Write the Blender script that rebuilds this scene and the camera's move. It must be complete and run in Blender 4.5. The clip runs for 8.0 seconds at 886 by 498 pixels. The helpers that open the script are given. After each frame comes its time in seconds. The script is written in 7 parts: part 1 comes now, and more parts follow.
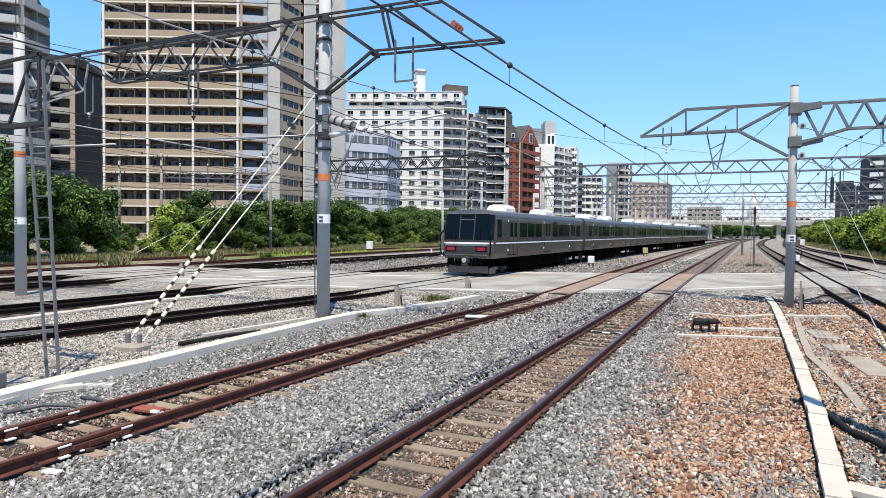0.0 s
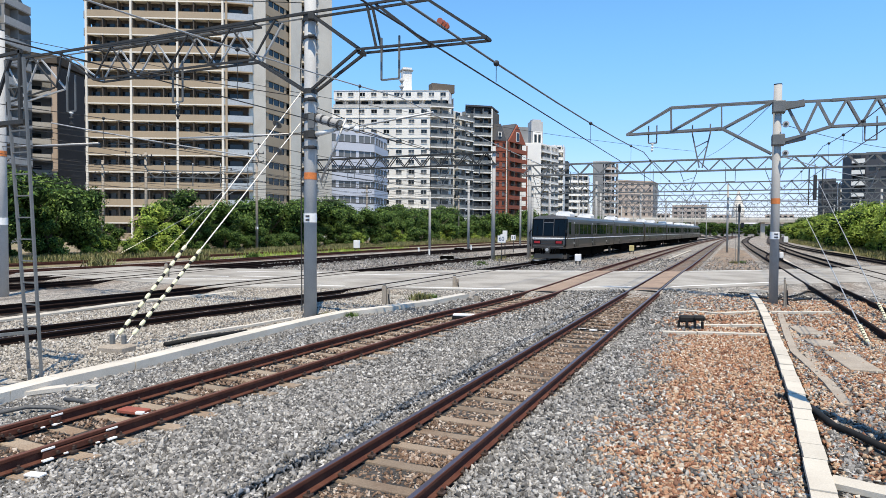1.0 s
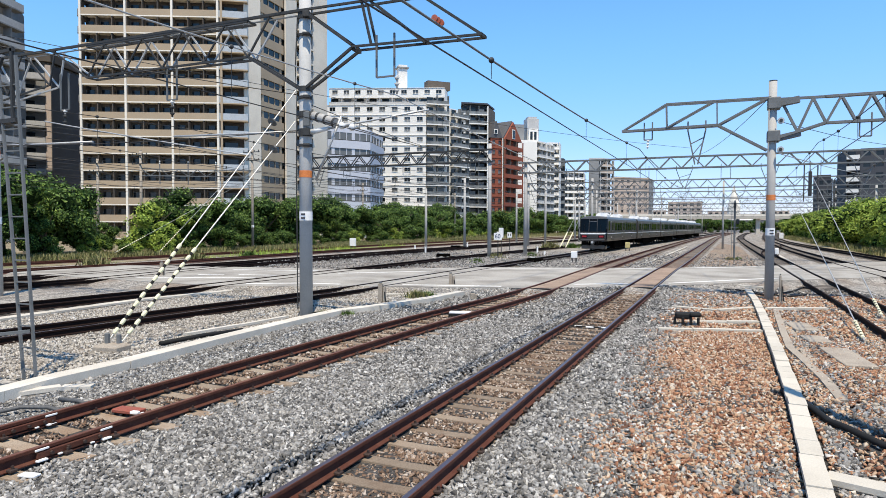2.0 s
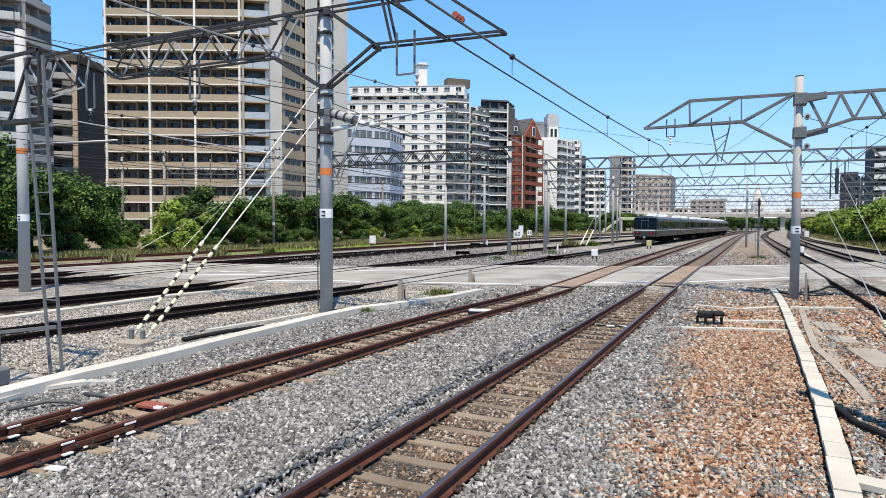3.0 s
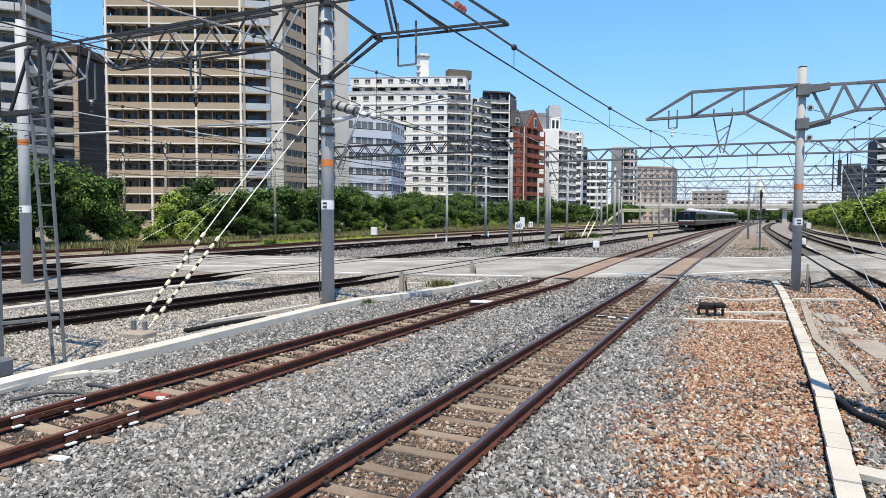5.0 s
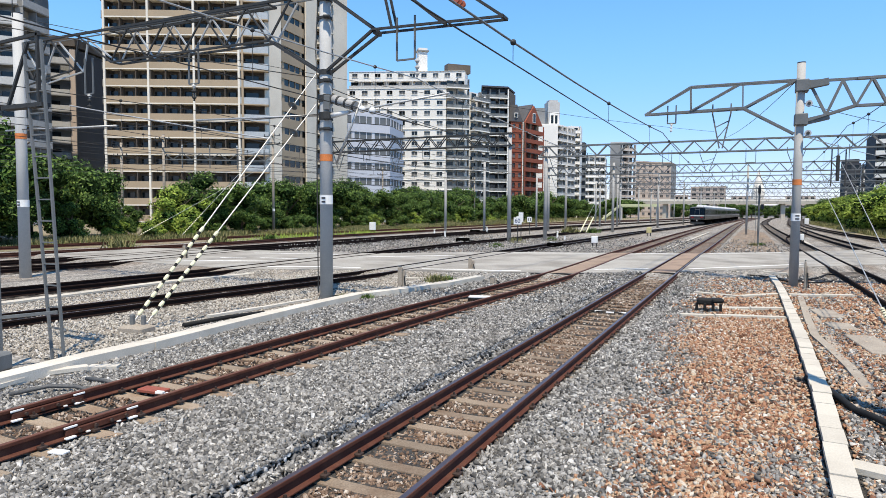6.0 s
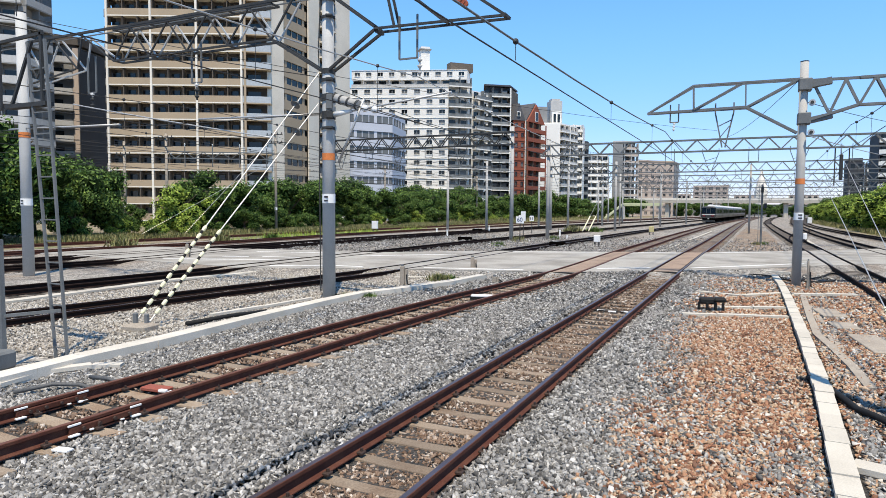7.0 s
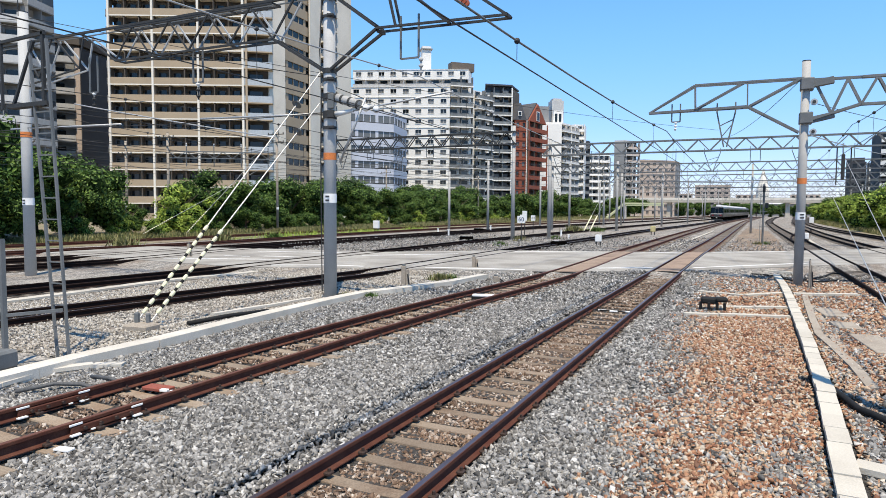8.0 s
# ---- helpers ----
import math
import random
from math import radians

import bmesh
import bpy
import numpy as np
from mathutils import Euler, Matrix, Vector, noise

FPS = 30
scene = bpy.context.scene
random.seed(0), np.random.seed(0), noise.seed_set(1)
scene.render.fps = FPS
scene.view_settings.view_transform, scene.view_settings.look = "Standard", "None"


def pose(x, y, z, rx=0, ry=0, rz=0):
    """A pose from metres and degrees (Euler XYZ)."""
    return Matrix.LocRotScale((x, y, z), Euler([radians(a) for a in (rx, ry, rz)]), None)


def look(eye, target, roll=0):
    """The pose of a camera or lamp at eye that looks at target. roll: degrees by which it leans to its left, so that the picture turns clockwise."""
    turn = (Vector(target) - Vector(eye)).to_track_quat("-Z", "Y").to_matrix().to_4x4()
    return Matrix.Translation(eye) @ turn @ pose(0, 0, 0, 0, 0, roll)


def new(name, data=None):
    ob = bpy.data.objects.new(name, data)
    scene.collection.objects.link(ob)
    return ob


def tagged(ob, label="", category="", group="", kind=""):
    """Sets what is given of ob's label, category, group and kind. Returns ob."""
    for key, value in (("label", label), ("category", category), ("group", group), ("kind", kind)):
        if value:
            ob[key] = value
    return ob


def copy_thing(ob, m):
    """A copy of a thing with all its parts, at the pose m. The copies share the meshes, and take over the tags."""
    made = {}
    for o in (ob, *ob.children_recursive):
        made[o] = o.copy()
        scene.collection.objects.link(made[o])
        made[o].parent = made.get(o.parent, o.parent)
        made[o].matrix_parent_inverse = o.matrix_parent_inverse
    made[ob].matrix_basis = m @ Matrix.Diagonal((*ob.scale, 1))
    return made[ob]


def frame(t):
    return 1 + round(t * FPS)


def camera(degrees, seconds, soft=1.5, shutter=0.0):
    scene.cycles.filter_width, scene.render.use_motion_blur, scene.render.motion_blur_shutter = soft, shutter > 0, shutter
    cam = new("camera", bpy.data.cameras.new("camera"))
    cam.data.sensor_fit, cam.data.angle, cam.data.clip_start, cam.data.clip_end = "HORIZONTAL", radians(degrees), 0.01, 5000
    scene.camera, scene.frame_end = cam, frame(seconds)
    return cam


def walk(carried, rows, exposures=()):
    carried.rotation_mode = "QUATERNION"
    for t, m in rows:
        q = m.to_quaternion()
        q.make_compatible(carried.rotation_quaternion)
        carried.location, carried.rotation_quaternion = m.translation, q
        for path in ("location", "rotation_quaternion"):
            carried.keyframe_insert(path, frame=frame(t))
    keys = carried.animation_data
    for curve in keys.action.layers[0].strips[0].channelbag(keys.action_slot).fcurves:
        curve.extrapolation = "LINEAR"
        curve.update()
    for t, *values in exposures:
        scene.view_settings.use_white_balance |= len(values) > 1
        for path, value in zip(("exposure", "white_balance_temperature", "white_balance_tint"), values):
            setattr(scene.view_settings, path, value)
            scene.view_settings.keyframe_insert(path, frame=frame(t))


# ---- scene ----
cam = camera(69, 8.0, soft=0.85)
walk(cam, [
    (0, pose(0.024, -0.057, 2.434, 88.313, -0.629, 25.189)),
    (0.5, pose(0.024, -0.046, 2.426, 88.107, -0.570, 24.241)),
    (1, pose(0.020, -0.044, 2.425, 88.221, -0.382, 24.062)),
    (1.2, pose(0.020, -0.042, 2.425, 88.204, -0.316, 23.787)),
    (2.3, pose(0.019, -0.012, 2.426, 87.952, -0.107, 23.785)),
    (2.5, pose(0.019, -0.009, 2.426, 87.956, -0.144, 24.258)),
    (3, pose(0.002, -0.000, 2.425, 87.791, -0.229, 25.464)),
    (3.5, pose(0.004, -0.003, 2.423, 87.437, -0.175, 25.602)),
    (4, pose(0.002, 0.000, 2.421, 87.375, -0.183, 25.441)),
    (4.5, pose(0.000, 0.000, 2.420, 87.150, -0.300, 25.615)),
    (4.7, pose(0.000, 0.000, 2.420, 87.147, -0.269, 25.619)),
    (5.8, pose(0.003, -0.013, 2.421, 86.632, -0.292, 25.441)),
    (6, pose(0.003, -0.013, 2.421, 86.607, -0.350, 25.458)),
    (6.5, pose(0.005, -0.019, 2.420, 86.571, -0.400, 25.445)),
    (7, pose(0.007, -0.024, 2.425, 86.499, -0.395, 25.662)),
    (7.5, pose(0.005, -0.022, 2.427, 86.465, -0.365, 25.778)),
    (8, pose(0.006, -0.020, 2.425, 86.466, -0.394, 25.782)),
], exposures=[(0, 0.4), (0.5, 0.35), (1, 0.31), (2.5, 0.31), (8, 0.31)])

# ---- world, sun ----
SUN_DIR = Vector((0.22, -0.36, 1.0)).normalized()
sky_world = bpy.data.worlds.new("sky")
scene.world = sky_world
sky_world.use_nodes = True
wn = sky_world.node_tree
sky = wn.nodes.new("ShaderNodeTexSky")
sky.sky_type = "NISHITA"
sky.sun_disc = False
sky.sun_elevation = math.asin(SUN_DIR.z)
sky.sun_rotation = math.atan2(SUN_DIR.x, SUN_DIR.y)
sky.air_density, sky.dust_density, sky.ozone_density = 1.0, 0.0, 1.6
tone = wn.nodes.new("ShaderNodeMix")
tone.data_type, tone.blend_type = "RGBA", "MULTIPLY"
tone.inputs[0].default_value = 1.0
way = wn.nodes.new("ShaderNodeTexCoord")
parts = wn.nodes.new("ShaderNodeSeparateXYZ")
wn.links.new(way.outputs["Generated"], parts.inputs[0])
height = wn.nodes.new("ShaderNodeMapRange")
height.interpolation_type = "SMOOTHSTEP"
height.inputs[1].default_value, height.inputs[2].default_value = -0.02, 0.32
wn.links.new(parts.outputs[2], height.inputs[0])
haze = wn.nodes.new("ShaderNodeMix")
haze.data_type = "RGBA"
haze.inputs[6].default_value, haze.inputs[7].default_value = (0.56, 0.585, 0.88, 1), (0.62, 0.97, 1.14, 1)
wn.links.new(height.outputs[0], haze.inputs[0])
wn.links.new(haze.outputs[2], tone.inputs[7])
wn.links.new(sky.outputs[0], tone.inputs[6])
wn.links.new(tone.outputs[2], wn.nodes["Background"].inputs[0])
wn.nodes["Background"].inputs[1].default_value = 0.163
sun = new("sun", bpy.data.lights.new("sun", "SUN"))
sun.data.energy, sun.data.angle, sun.data.color = 5.0, radians(0.55), (1.0, 0.89, 0.715)
sun.matrix_world = look(SUN_DIR * 100, (0, 0, 0))

# ---- materials ----
def mat(name, base, rough=0.7, metal=0.0, spread=0.25, scale=3.0, fine=40.0, bump=0.15, tint=None, amount=0.35,
        per="", per_spread=0.3, spec=0.3):
    """Base colour with coarse stains towards tint, fine grain, and bump; per: 'object' or 'island' varies pieces."""
    m = bpy.data.materials.new(name)
    m.use_nodes = True
    t = m.node_tree
    nodes, links = t.nodes, t.links
    bsdf = nodes["Principled BSDF"]
    bsdf.inputs["Roughness"].default_value = rough
    bsdf.inputs["Metallic"].default_value = metal
    bsdf.inputs["Specular IOR Level"].default_value = spec
    geo = nodes.new("ShaderNodeNewGeometry")
    coarse = nodes.new("ShaderNodeTexNoise")
    coarse.inputs["Scale"].default_value, coarse.inputs["Detail"].default_value = scale, 5
    grain = nodes.new("ShaderNodeTexNoise")
    grain.inputs["Scale"].default_value, grain.inputs["Detail"].default_value = fine, 3
    links.new(geo.outputs["Position"], coarse.inputs["Vector"])
    links.new(geo.outputs["Position"], grain.inputs["Vector"])
    ramp = nodes.new("ShaderNodeMapRange")
    ramp.inputs[1].default_value, ramp.inputs[2].default_value = 0.42, 0.68
    ramp.inputs[3].default_value, ramp.inputs[4].default_value = 0.0, amount
    links.new(coarse.outputs[0], ramp.inputs[0])
    mix = nodes.new("ShaderNodeMix")
    mix.data_type = "RGBA"
    mix.inputs[6].default_value = (*base, 1)
    mix.inputs[7].default_value = (*(tint or [c * 0.6 for c in base]), 1)
    links.new(ramp.outputs[0], mix.inputs[0])
    value = nodes.new("ShaderNodeMapRange")
    value.inputs[1].default_value, value.inputs[2].default_value = 0.3, 0.7
    value.inputs[3].default_value, value.inputs[4].default_value = 1 - spread, 1 + spread
    links.new(grain.outputs[0], value.inputs[0])
    factor = value.outputs[0]
    if per:
        if per == "object":
            rnd = nodes.new("ShaderNodeObjectInfo").outputs["Random"]
        else:
            rnd = geo.outputs["Random Per Island"]
        spreadn = nodes.new("ShaderNodeMapRange")
        spreadn.inputs[3].default_value, spreadn.inputs[4].default_value = 1 - per_spread, 1 + per_spread
        links.new(rnd, spreadn.inputs[0])
        mul = nodes.new("ShaderNodeMath")
        mul.operation = "MULTIPLY"
        links.new(factor, mul.inputs[0])
        links.new(spreadn.outputs[0], mul.inputs[1])
        factor = mul.outputs[0]
    tone = nodes.new("ShaderNodeVectorMath")
    tone.operation = "SCALE"
    links.new(mix.outputs[2], tone.inputs[0])
    links.new(factor, tone.inputs["Scale"])
    links.new(tone.outputs[0], bsdf.inputs["Base Color"])
    if bump:
        b = nodes.new("ShaderNodeBump")
        b.inputs["Strength"].default_value = bump
        b.inputs["Distance"].default_value = 0.02
        links.new(grain.outputs[0], b.inputs["Height"])
        links.new(b.outputs[0], bsdf.inputs["Normal"])
    return m


def stone_mat(name, stops, rough=0.85, dirt=(0.10, 0.08, 0.06)):
    """Loose stones: each takes its own colour from the stops, with grain and dirt patches over the ground."""
    m = bpy.data.materials.new(name)
    m.use_nodes = True
    t = m.node_tree
    nodes, links = t.nodes, t.links
    bsdf = nodes["Principled BSDF"]
    bsdf.inputs["Roughness"].default_value = rough
    bsdf.inputs["Specular IOR Level"].default_value = 0.25
    geo = nodes.new("ShaderNodeNewGeometry")
    ramp = nodes.new("ShaderNodeValToRGB")
    ramp.color_ramp.interpolation = "LINEAR"
    while len(ramp.color_ramp.elements) < len(stops):
        ramp.color_ramp.elements.new(0.5)
    for e, (p, c) in zip(ramp.color_ramp.elements, stops):
        e.position, e.color = p, (*c, 1)
    links.new(geo.outputs["Random Per Island"], ramp.inputs[0])
    n = nodes.new("ShaderNodeTexNoise")
    n.inputs["Scale"].default_value, n.inputs["Detail"].default_value = 60, 4
    links.new(geo.outputs["Position"], n.inputs["Vector"])
    patch = nodes.new("ShaderNodeTexNoise")
    patch.inputs["Scale"].default_value, patch.inputs["Detail"].default_value = 0.55, 4
    links.new(geo.outputs["Position"], patch.inputs["Vector"])
    pr = nodes.new("ShaderNodeMapRange")
    pr.inputs[1].default_value, pr.inputs[2].default_value, pr.inputs[4].default_value = 0.5, 0.75, 0.45
    links.new(patch.outputs[0], pr.inputs[0])
    mix = nodes.new("ShaderNodeMix")
    mix.data_type = "RGBA"
    mix.inputs[7].default_value = (*dirt, 1)
    links.new(pr.outputs[0], mix.inputs[0])
    links.new(ramp.outputs[0], mix.inputs[6])
    v = nodes.new("ShaderNodeMapRange")
    v.inputs[1].default_value, v.inputs[2].default_value, v.inputs[3].default_value, v.inputs[4].default_value = 0.3, 0.7, 0.75, 1.25
    links.new(n.outputs[0], v.inputs[0])
    s = nodes.new("ShaderNodeVectorMath")
    s.operation = "SCALE"
    links.new(mix.outputs[2], s.inputs[0])
    links.new(v.outputs[0], s.inputs["Scale"])
    links.new(s.outputs[0], bsdf.inputs["Base Color"])
    return m


def ground_mat(name, light, dark, warm, cell=22.0, bump=0.9):
    """Gravel seen from afar: stone cells in mixed greys, with warm rust patches along the beds."""
    m = bpy.data.materials.new(name)
    m.use_nodes = True
    t = m.node_tree
    nodes, links = t.nodes, t.links
    bsdf = nodes["Principled BSDF"]
    bsdf.inputs["Roughness"].default_value = 0.95
    geo = nodes.new("ShaderNodeNewGeometry")
    vor = nodes.new("ShaderNodeTexVoronoi")
    vor.inputs["Scale"].default_value = cell
    links.new(geo.outputs["Position"], vor.inputs["Vector"])
    sep = nodes.new("ShaderNodeSeparateColor")
    links.new(vor.outputs["Color"], sep.inputs[0])
    mix = nodes.new("ShaderNodeMix")
    mix.data_type = "RGBA"
    mix.inputs[6].default_value, mix.inputs[7].default_value = (*dark, 1), (*light, 1)
    links.new(sep.outputs[0], mix.inputs[0])
    coarse = nodes.new("ShaderNodeTexNoise")
    coarse.inputs["Scale"].default_value, coarse.inputs["Detail"].default_value, coarse.inputs["Roughness"].default_value = 2.6, 5, 0.75
    stretch = nodes.new("ShaderNodeVectorMath")
    stretch.operation = "MULTIPLY"
    stretch.inputs[1].default_value = (1.0, 0.35, 1.0)
    links.new(geo.outputs["Position"], stretch.inputs[0])
    links.new(stretch.outputs[0], coarse.inputs["Vector"])
    shade = nodes.new("ShaderNodeMapRange")
    shade.inputs[1].default_value, shade.inputs[2].default_value, shade.inputs[3].default_value, shade.inputs[4].default_value = 0.36, 0.66, 0.5, 1.3
    links.new(coarse.outputs[0], shade.inputs[0])
    speck = nodes.new("ShaderNodeVectorMath")
    speck.operation = "SCALE"
    links.new(mix.outputs[2], speck.inputs[0])
    links.new(shade.outputs[0], speck.inputs["Scale"])
    patch = nodes.new("ShaderNodeTexNoise")
    patch.inputs["Scale"].default_value, patch.inputs["Detail"].default_value = 0.5, 8
    links.new(stretch.outputs[0], patch.inputs["Vector"])
    pr = nodes.new("ShaderNodeMapRange")
    pr.inputs[1].default_value, pr.inputs[2].default_value, pr.inputs[4].default_value = 0.48, 0.72, 0.75
    links.new(patch.outputs[0], pr.inputs[0])
    mix2 = nodes.new("ShaderNodeMix")
    mix2.data_type = "RGBA"
    mix2.inputs[7].default_value = (*warm, 1)
    links.new(speck.outputs[0], mix2.inputs[6])
    links.new(pr.outputs[0], mix2.inputs[0])
    links.new(mix2.outputs[2], bsdf.inputs["Base Color"])
    b = nodes.new("ShaderNodeBump")
    b.inputs["Strength"].default_value, b.inputs["Distance"].default_value = bump, 0.03
    links.new(vor.outputs["Distance"], b.inputs["Height"])
    b.invert = True
    links.new(b.outputs[0], bsdf.inputs["Normal"])
    return m


def glass_mat(name, base=(0.02, 0.03, 0.035), rough=0.06, spec=0.5):
    m = bpy.data.materials.new(name)
    m.use_nodes = True
    bsdf = m.node_tree.nodes["Principled BSDF"]
    bsdf.inputs["Base Color"].default_value = (*base, 1)
    bsdf.inputs["Roughness"].default_value = rough
    bsdf.inputs["Specular IOR Level"].default_value = spec
    return m


def lamp_mat(name, colour, strength):
    m = bpy.data.materials.new(name)
    m.use_nodes = True
    bsdf = m.node_tree.nodes["Principled BSDF"]
    bsdf.inputs["Base Color"].default_value = (*colour, 1)
    bsdf.inputs["Emission Color"].default_value = (*colour, 1)
    bsdf.inputs["Emission Strength"].default_value = strength
    return m


M_GRAVEL = ground_mat("gravel", (0.47, 0.43, 0.375), (0.10, 0.09, 0.078), (0.2, 0.145, 0.1))
M_TRACK_BED = ground_mat("rusty_track_bed", (0.26, 0.205, 0.16), (0.06, 0.043, 0.032), (0.16, 0.1, 0.065), 20.0)

M_BROWN_GRAVEL = ground_mat("brown_gravel", (0.38, 0.3, 0.22), (0.12, 0.085, 0.06), (0.27, 0.17, 0.1), 18.0)
M_OILY_BED = ground_mat("oily_track_bed", (0.085, 0.068, 0.053), (0.015, 0.012, 0.009), (0.05, 0.032, 0.022), 20.0)
M_GAP_SHADE = ground_mat("stone_gap_shade", (0.08, 0.073, 0.066), (0.02, 0.019, 0.017), (0.06, 0.045, 0.033), 26.0)
M_GREY_STONE = stone_mat("grey_ballast", [(0.0, (0.05, 0.048, 0.046)), (0.3, (0.145, 0.14, 0.133)), (0.68, (0.258, 0.249, 0.236)),
                                          (0.92, (0.385, 0.372, 0.35)), (1.0, (0.54, 0.525, 0.5))], dirt=(0.19, 0.172, 0.147))
M_DUSTY_STONE = stone_mat("dusty_ballast", [(0.0, (0.14, 0.125, 0.11)), (0.4, (0.32, 0.292, 0.25)), (0.8, (0.44, 0.405, 0.355)), (1.0, (0.52, 0.49, 0.45))], dirt=(0.36, 0.3, 0.235))
M_BROWN_STONE = stone_mat("brown_ballast", [(0.0, (0.08, 0.047, 0.034)), (0.22, (0.23, 0.106, 0.062)), (0.45, (0.37, 0.198, 0.115)), (0.6, (0.38, 0.262, 0.17)),
                                            (0.78, (0.42, 0.305, 0.208)), (0.9, (0.44, 0.385, 0.31)), (1.0, (0.58, 0.55, 0.49))], dirt=(0.3, 0.165, 0.098))
M_BED_STONE = stone_mat("rusty_ballast", [(0.0, (0.072, 0.048, 0.034)), (0.4, (0.180, 0.120, 0.084)), (0.75, (0.276, 0.204, 0.150)),
                                          (1.0, (0.480, 0.420, 0.360))], dirt=(0.192, 0.108, 0.060))
M_SLEEPER = mat("weathered_concrete_sleeper", (0.27, 0.215, 0.16), 0.9, scale=2.2, fine=55, tint=(0.2, 0.13, 0.08), amount=0.7, per="object", per_spread=0.2)
M_SLEEPER_BROWN = mat("rust_stained_sleeper", (0.225, 0.175, 0.128), 0.92, scale=2.2, fine=55, tint=(0.13, 0.08, 0.05), amount=0.7, per="object", per_spread=0.2)
M_SLEEPER_FAR = mat("far_sleeper", (0.2, 0.17, 0.14), 0.9, scale=1.1, per="island")
M_RUST = mat("rusted_rail_steel", (0.08, 0.026, 0.016), 0.8, 0.1, scale=6, fine=90, tint=(0.12, 0.05, 0.03), amount=0.6)
M_RAILHEAD = mat("running_surface_steel", (0.16, 0.13, 0.15), 0.38, 0.75, spread=0.12, scale=1.5, fine=120, tint=(0.12, 0.07, 0.05), amount=0.5, bump=0.05)
M_RAILHEAD_RUST = mat("dull_running_surface", (0.17, 0.075, 0.05), 0.55, 0.35, scale=3, fine=120, bump=0.05)
M_DARK_RAIL = mat("dark_rail_steel", (0.018, 0.01, 0.008), 0.85, 0.0, scale=3, fine=60, spec=0.12)
M_CLIP = mat("rail_clip_steel", (0.06, 0.04, 0.033), 0.7, 0.3, scale=12, fine=90)
M_SILVER = mat("galvanised_plate", (0.62, 0.62, 0.6), 0.5, 0.5, scale=9, fine=80)
M_CONCRETE = mat("pale_concrete", (0.5, 0.46, 0.39), 0.9, spread=0.1, scale=1.6, fine=60, tint=(0.4, 0.36, 0.3), amount=0.6, per="object", per_spread=0.06)
M_CONCRETE_OLD = mat("old_concrete", (0.33, 0.285, 0.23), 0.92, scale=2.2, fine=50, tint=(0.24, 0.2, 0.16), amount=0.7)
M_KERB = mat("white_grey_kerb_concrete", (0.57, 0.525, 0.455), 0.9, spread=0.12, scale=1.6, fine=60, tint=(0.4, 0.37, 0.31), amount=0.6, per="object", per_spread=0.07)
M_PAVING = mat("crossing_paving", (0.335, 0.315, 0.28), 0.93, spread=0.16, scale=0.45, fine=25, tint=(0.19, 0.172, 0.148), amount=0.85, bump=0.08)
M_TIMBER = mat("crossing_boards", (0.29, 0.212, 0.156), 0.9, scale=1.2, fine=30, tint=(0.18, 0.125, 0.09), amount=0.8)
M_LINE = mat("white_line_paint", (0.74, 0.73, 0.7), 0.8, spread=0.12, scale=2.5, fine=30, tint=(0.5, 0.48, 0.44), amount=0.7, bump=0.03)
M_POLE_LIGHT = mat("pale_grey_pole", (0.43, 0.43, 0.42), 0.75, spread=0.07, scale=1.3, fine=30, tint=(0.34, 0.34, 0.33), amount=0.6, bump=0.05)
M_POLE = mat("grey_concrete_pole", (0.38, 0.37, 0.35), 0.75, spread=0.07, scale=1.3, fine=30, tint=(0.29, 0.285, 0.275), amount=0.5, bump=0.05)
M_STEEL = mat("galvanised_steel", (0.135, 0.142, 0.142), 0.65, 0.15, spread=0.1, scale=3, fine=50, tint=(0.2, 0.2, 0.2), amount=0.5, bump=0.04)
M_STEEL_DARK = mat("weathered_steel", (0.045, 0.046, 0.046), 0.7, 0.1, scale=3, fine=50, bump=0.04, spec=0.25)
M_ORANGE = mat("orange_band", (0.62, 0.2, 0.06), 0.7, scale=8, fine=60)
M_WHITE_PLATE = mat("white_enamel", (0.78, 0.78, 0.77), 0.5, spread=0.05, scale=6, fine=50, tint=(0.6, 0.58, 0.52), bump=0.0)
M_INK = mat("dark_lettering", (0.05, 0.05, 0.06), 0.6, bump=0.0)
M_BLUE_INK = mat("blue_lettering", (0.03, 0.05, 0.13), 0.6, bump=0.0)
M_WIRE = mat("dark_wire", (0.05, 0.048, 0.046), 0.55, 0.4, bump=0.0)
M_STEEL_LIGHT = mat("pale_and_sunlit_steel", (0.42, 0.43, 0.43), 0.55, 0.2, spread=0.1, scale=3, fine=50, tint=(0.3, 0.3, 0.3), bump=0.03)
M_WIRE_PALE = mat("pale_stranded_wire", (0.46, 0.46, 0.45), 0.5, 0.4, bump=0.0)
M_PORCELAIN = mat("white_porcelain", (0.72, 0.72, 0.7), 0.25, spread=0.04, bump=0.0)
M_BROWN_PORCELAIN = mat("reddish_insulator", (0.42, 0.12, 0.07), 0.35, spread=0.08, bump=0.0)
M_YELLOW = mat("faded_yellow_sleeve", (0.74, 0.70, 0.47), 0.6, spread=0.08, scale=8, fine=60, bump=0.0)
M_BLACK = mat("black_rubber", (0.012, 0.012, 0.012), 0.8, scale=6, fine=60, bump=0.05)
M_CABLE = mat("grey_cable", (0.09, 0.09, 0.09), 0.6, bump=0.0)
M_RED_BOX = mat("faded_red_plate", (0.27, 0.075, 0.05), 0.8, scale=12, fine=60, tint=(0.2, 0.1, 0.075))
M_YELLOW_BOX = mat("yellow_enamel", (0.52, 0.45, 0.22), 0.6, scale=6)
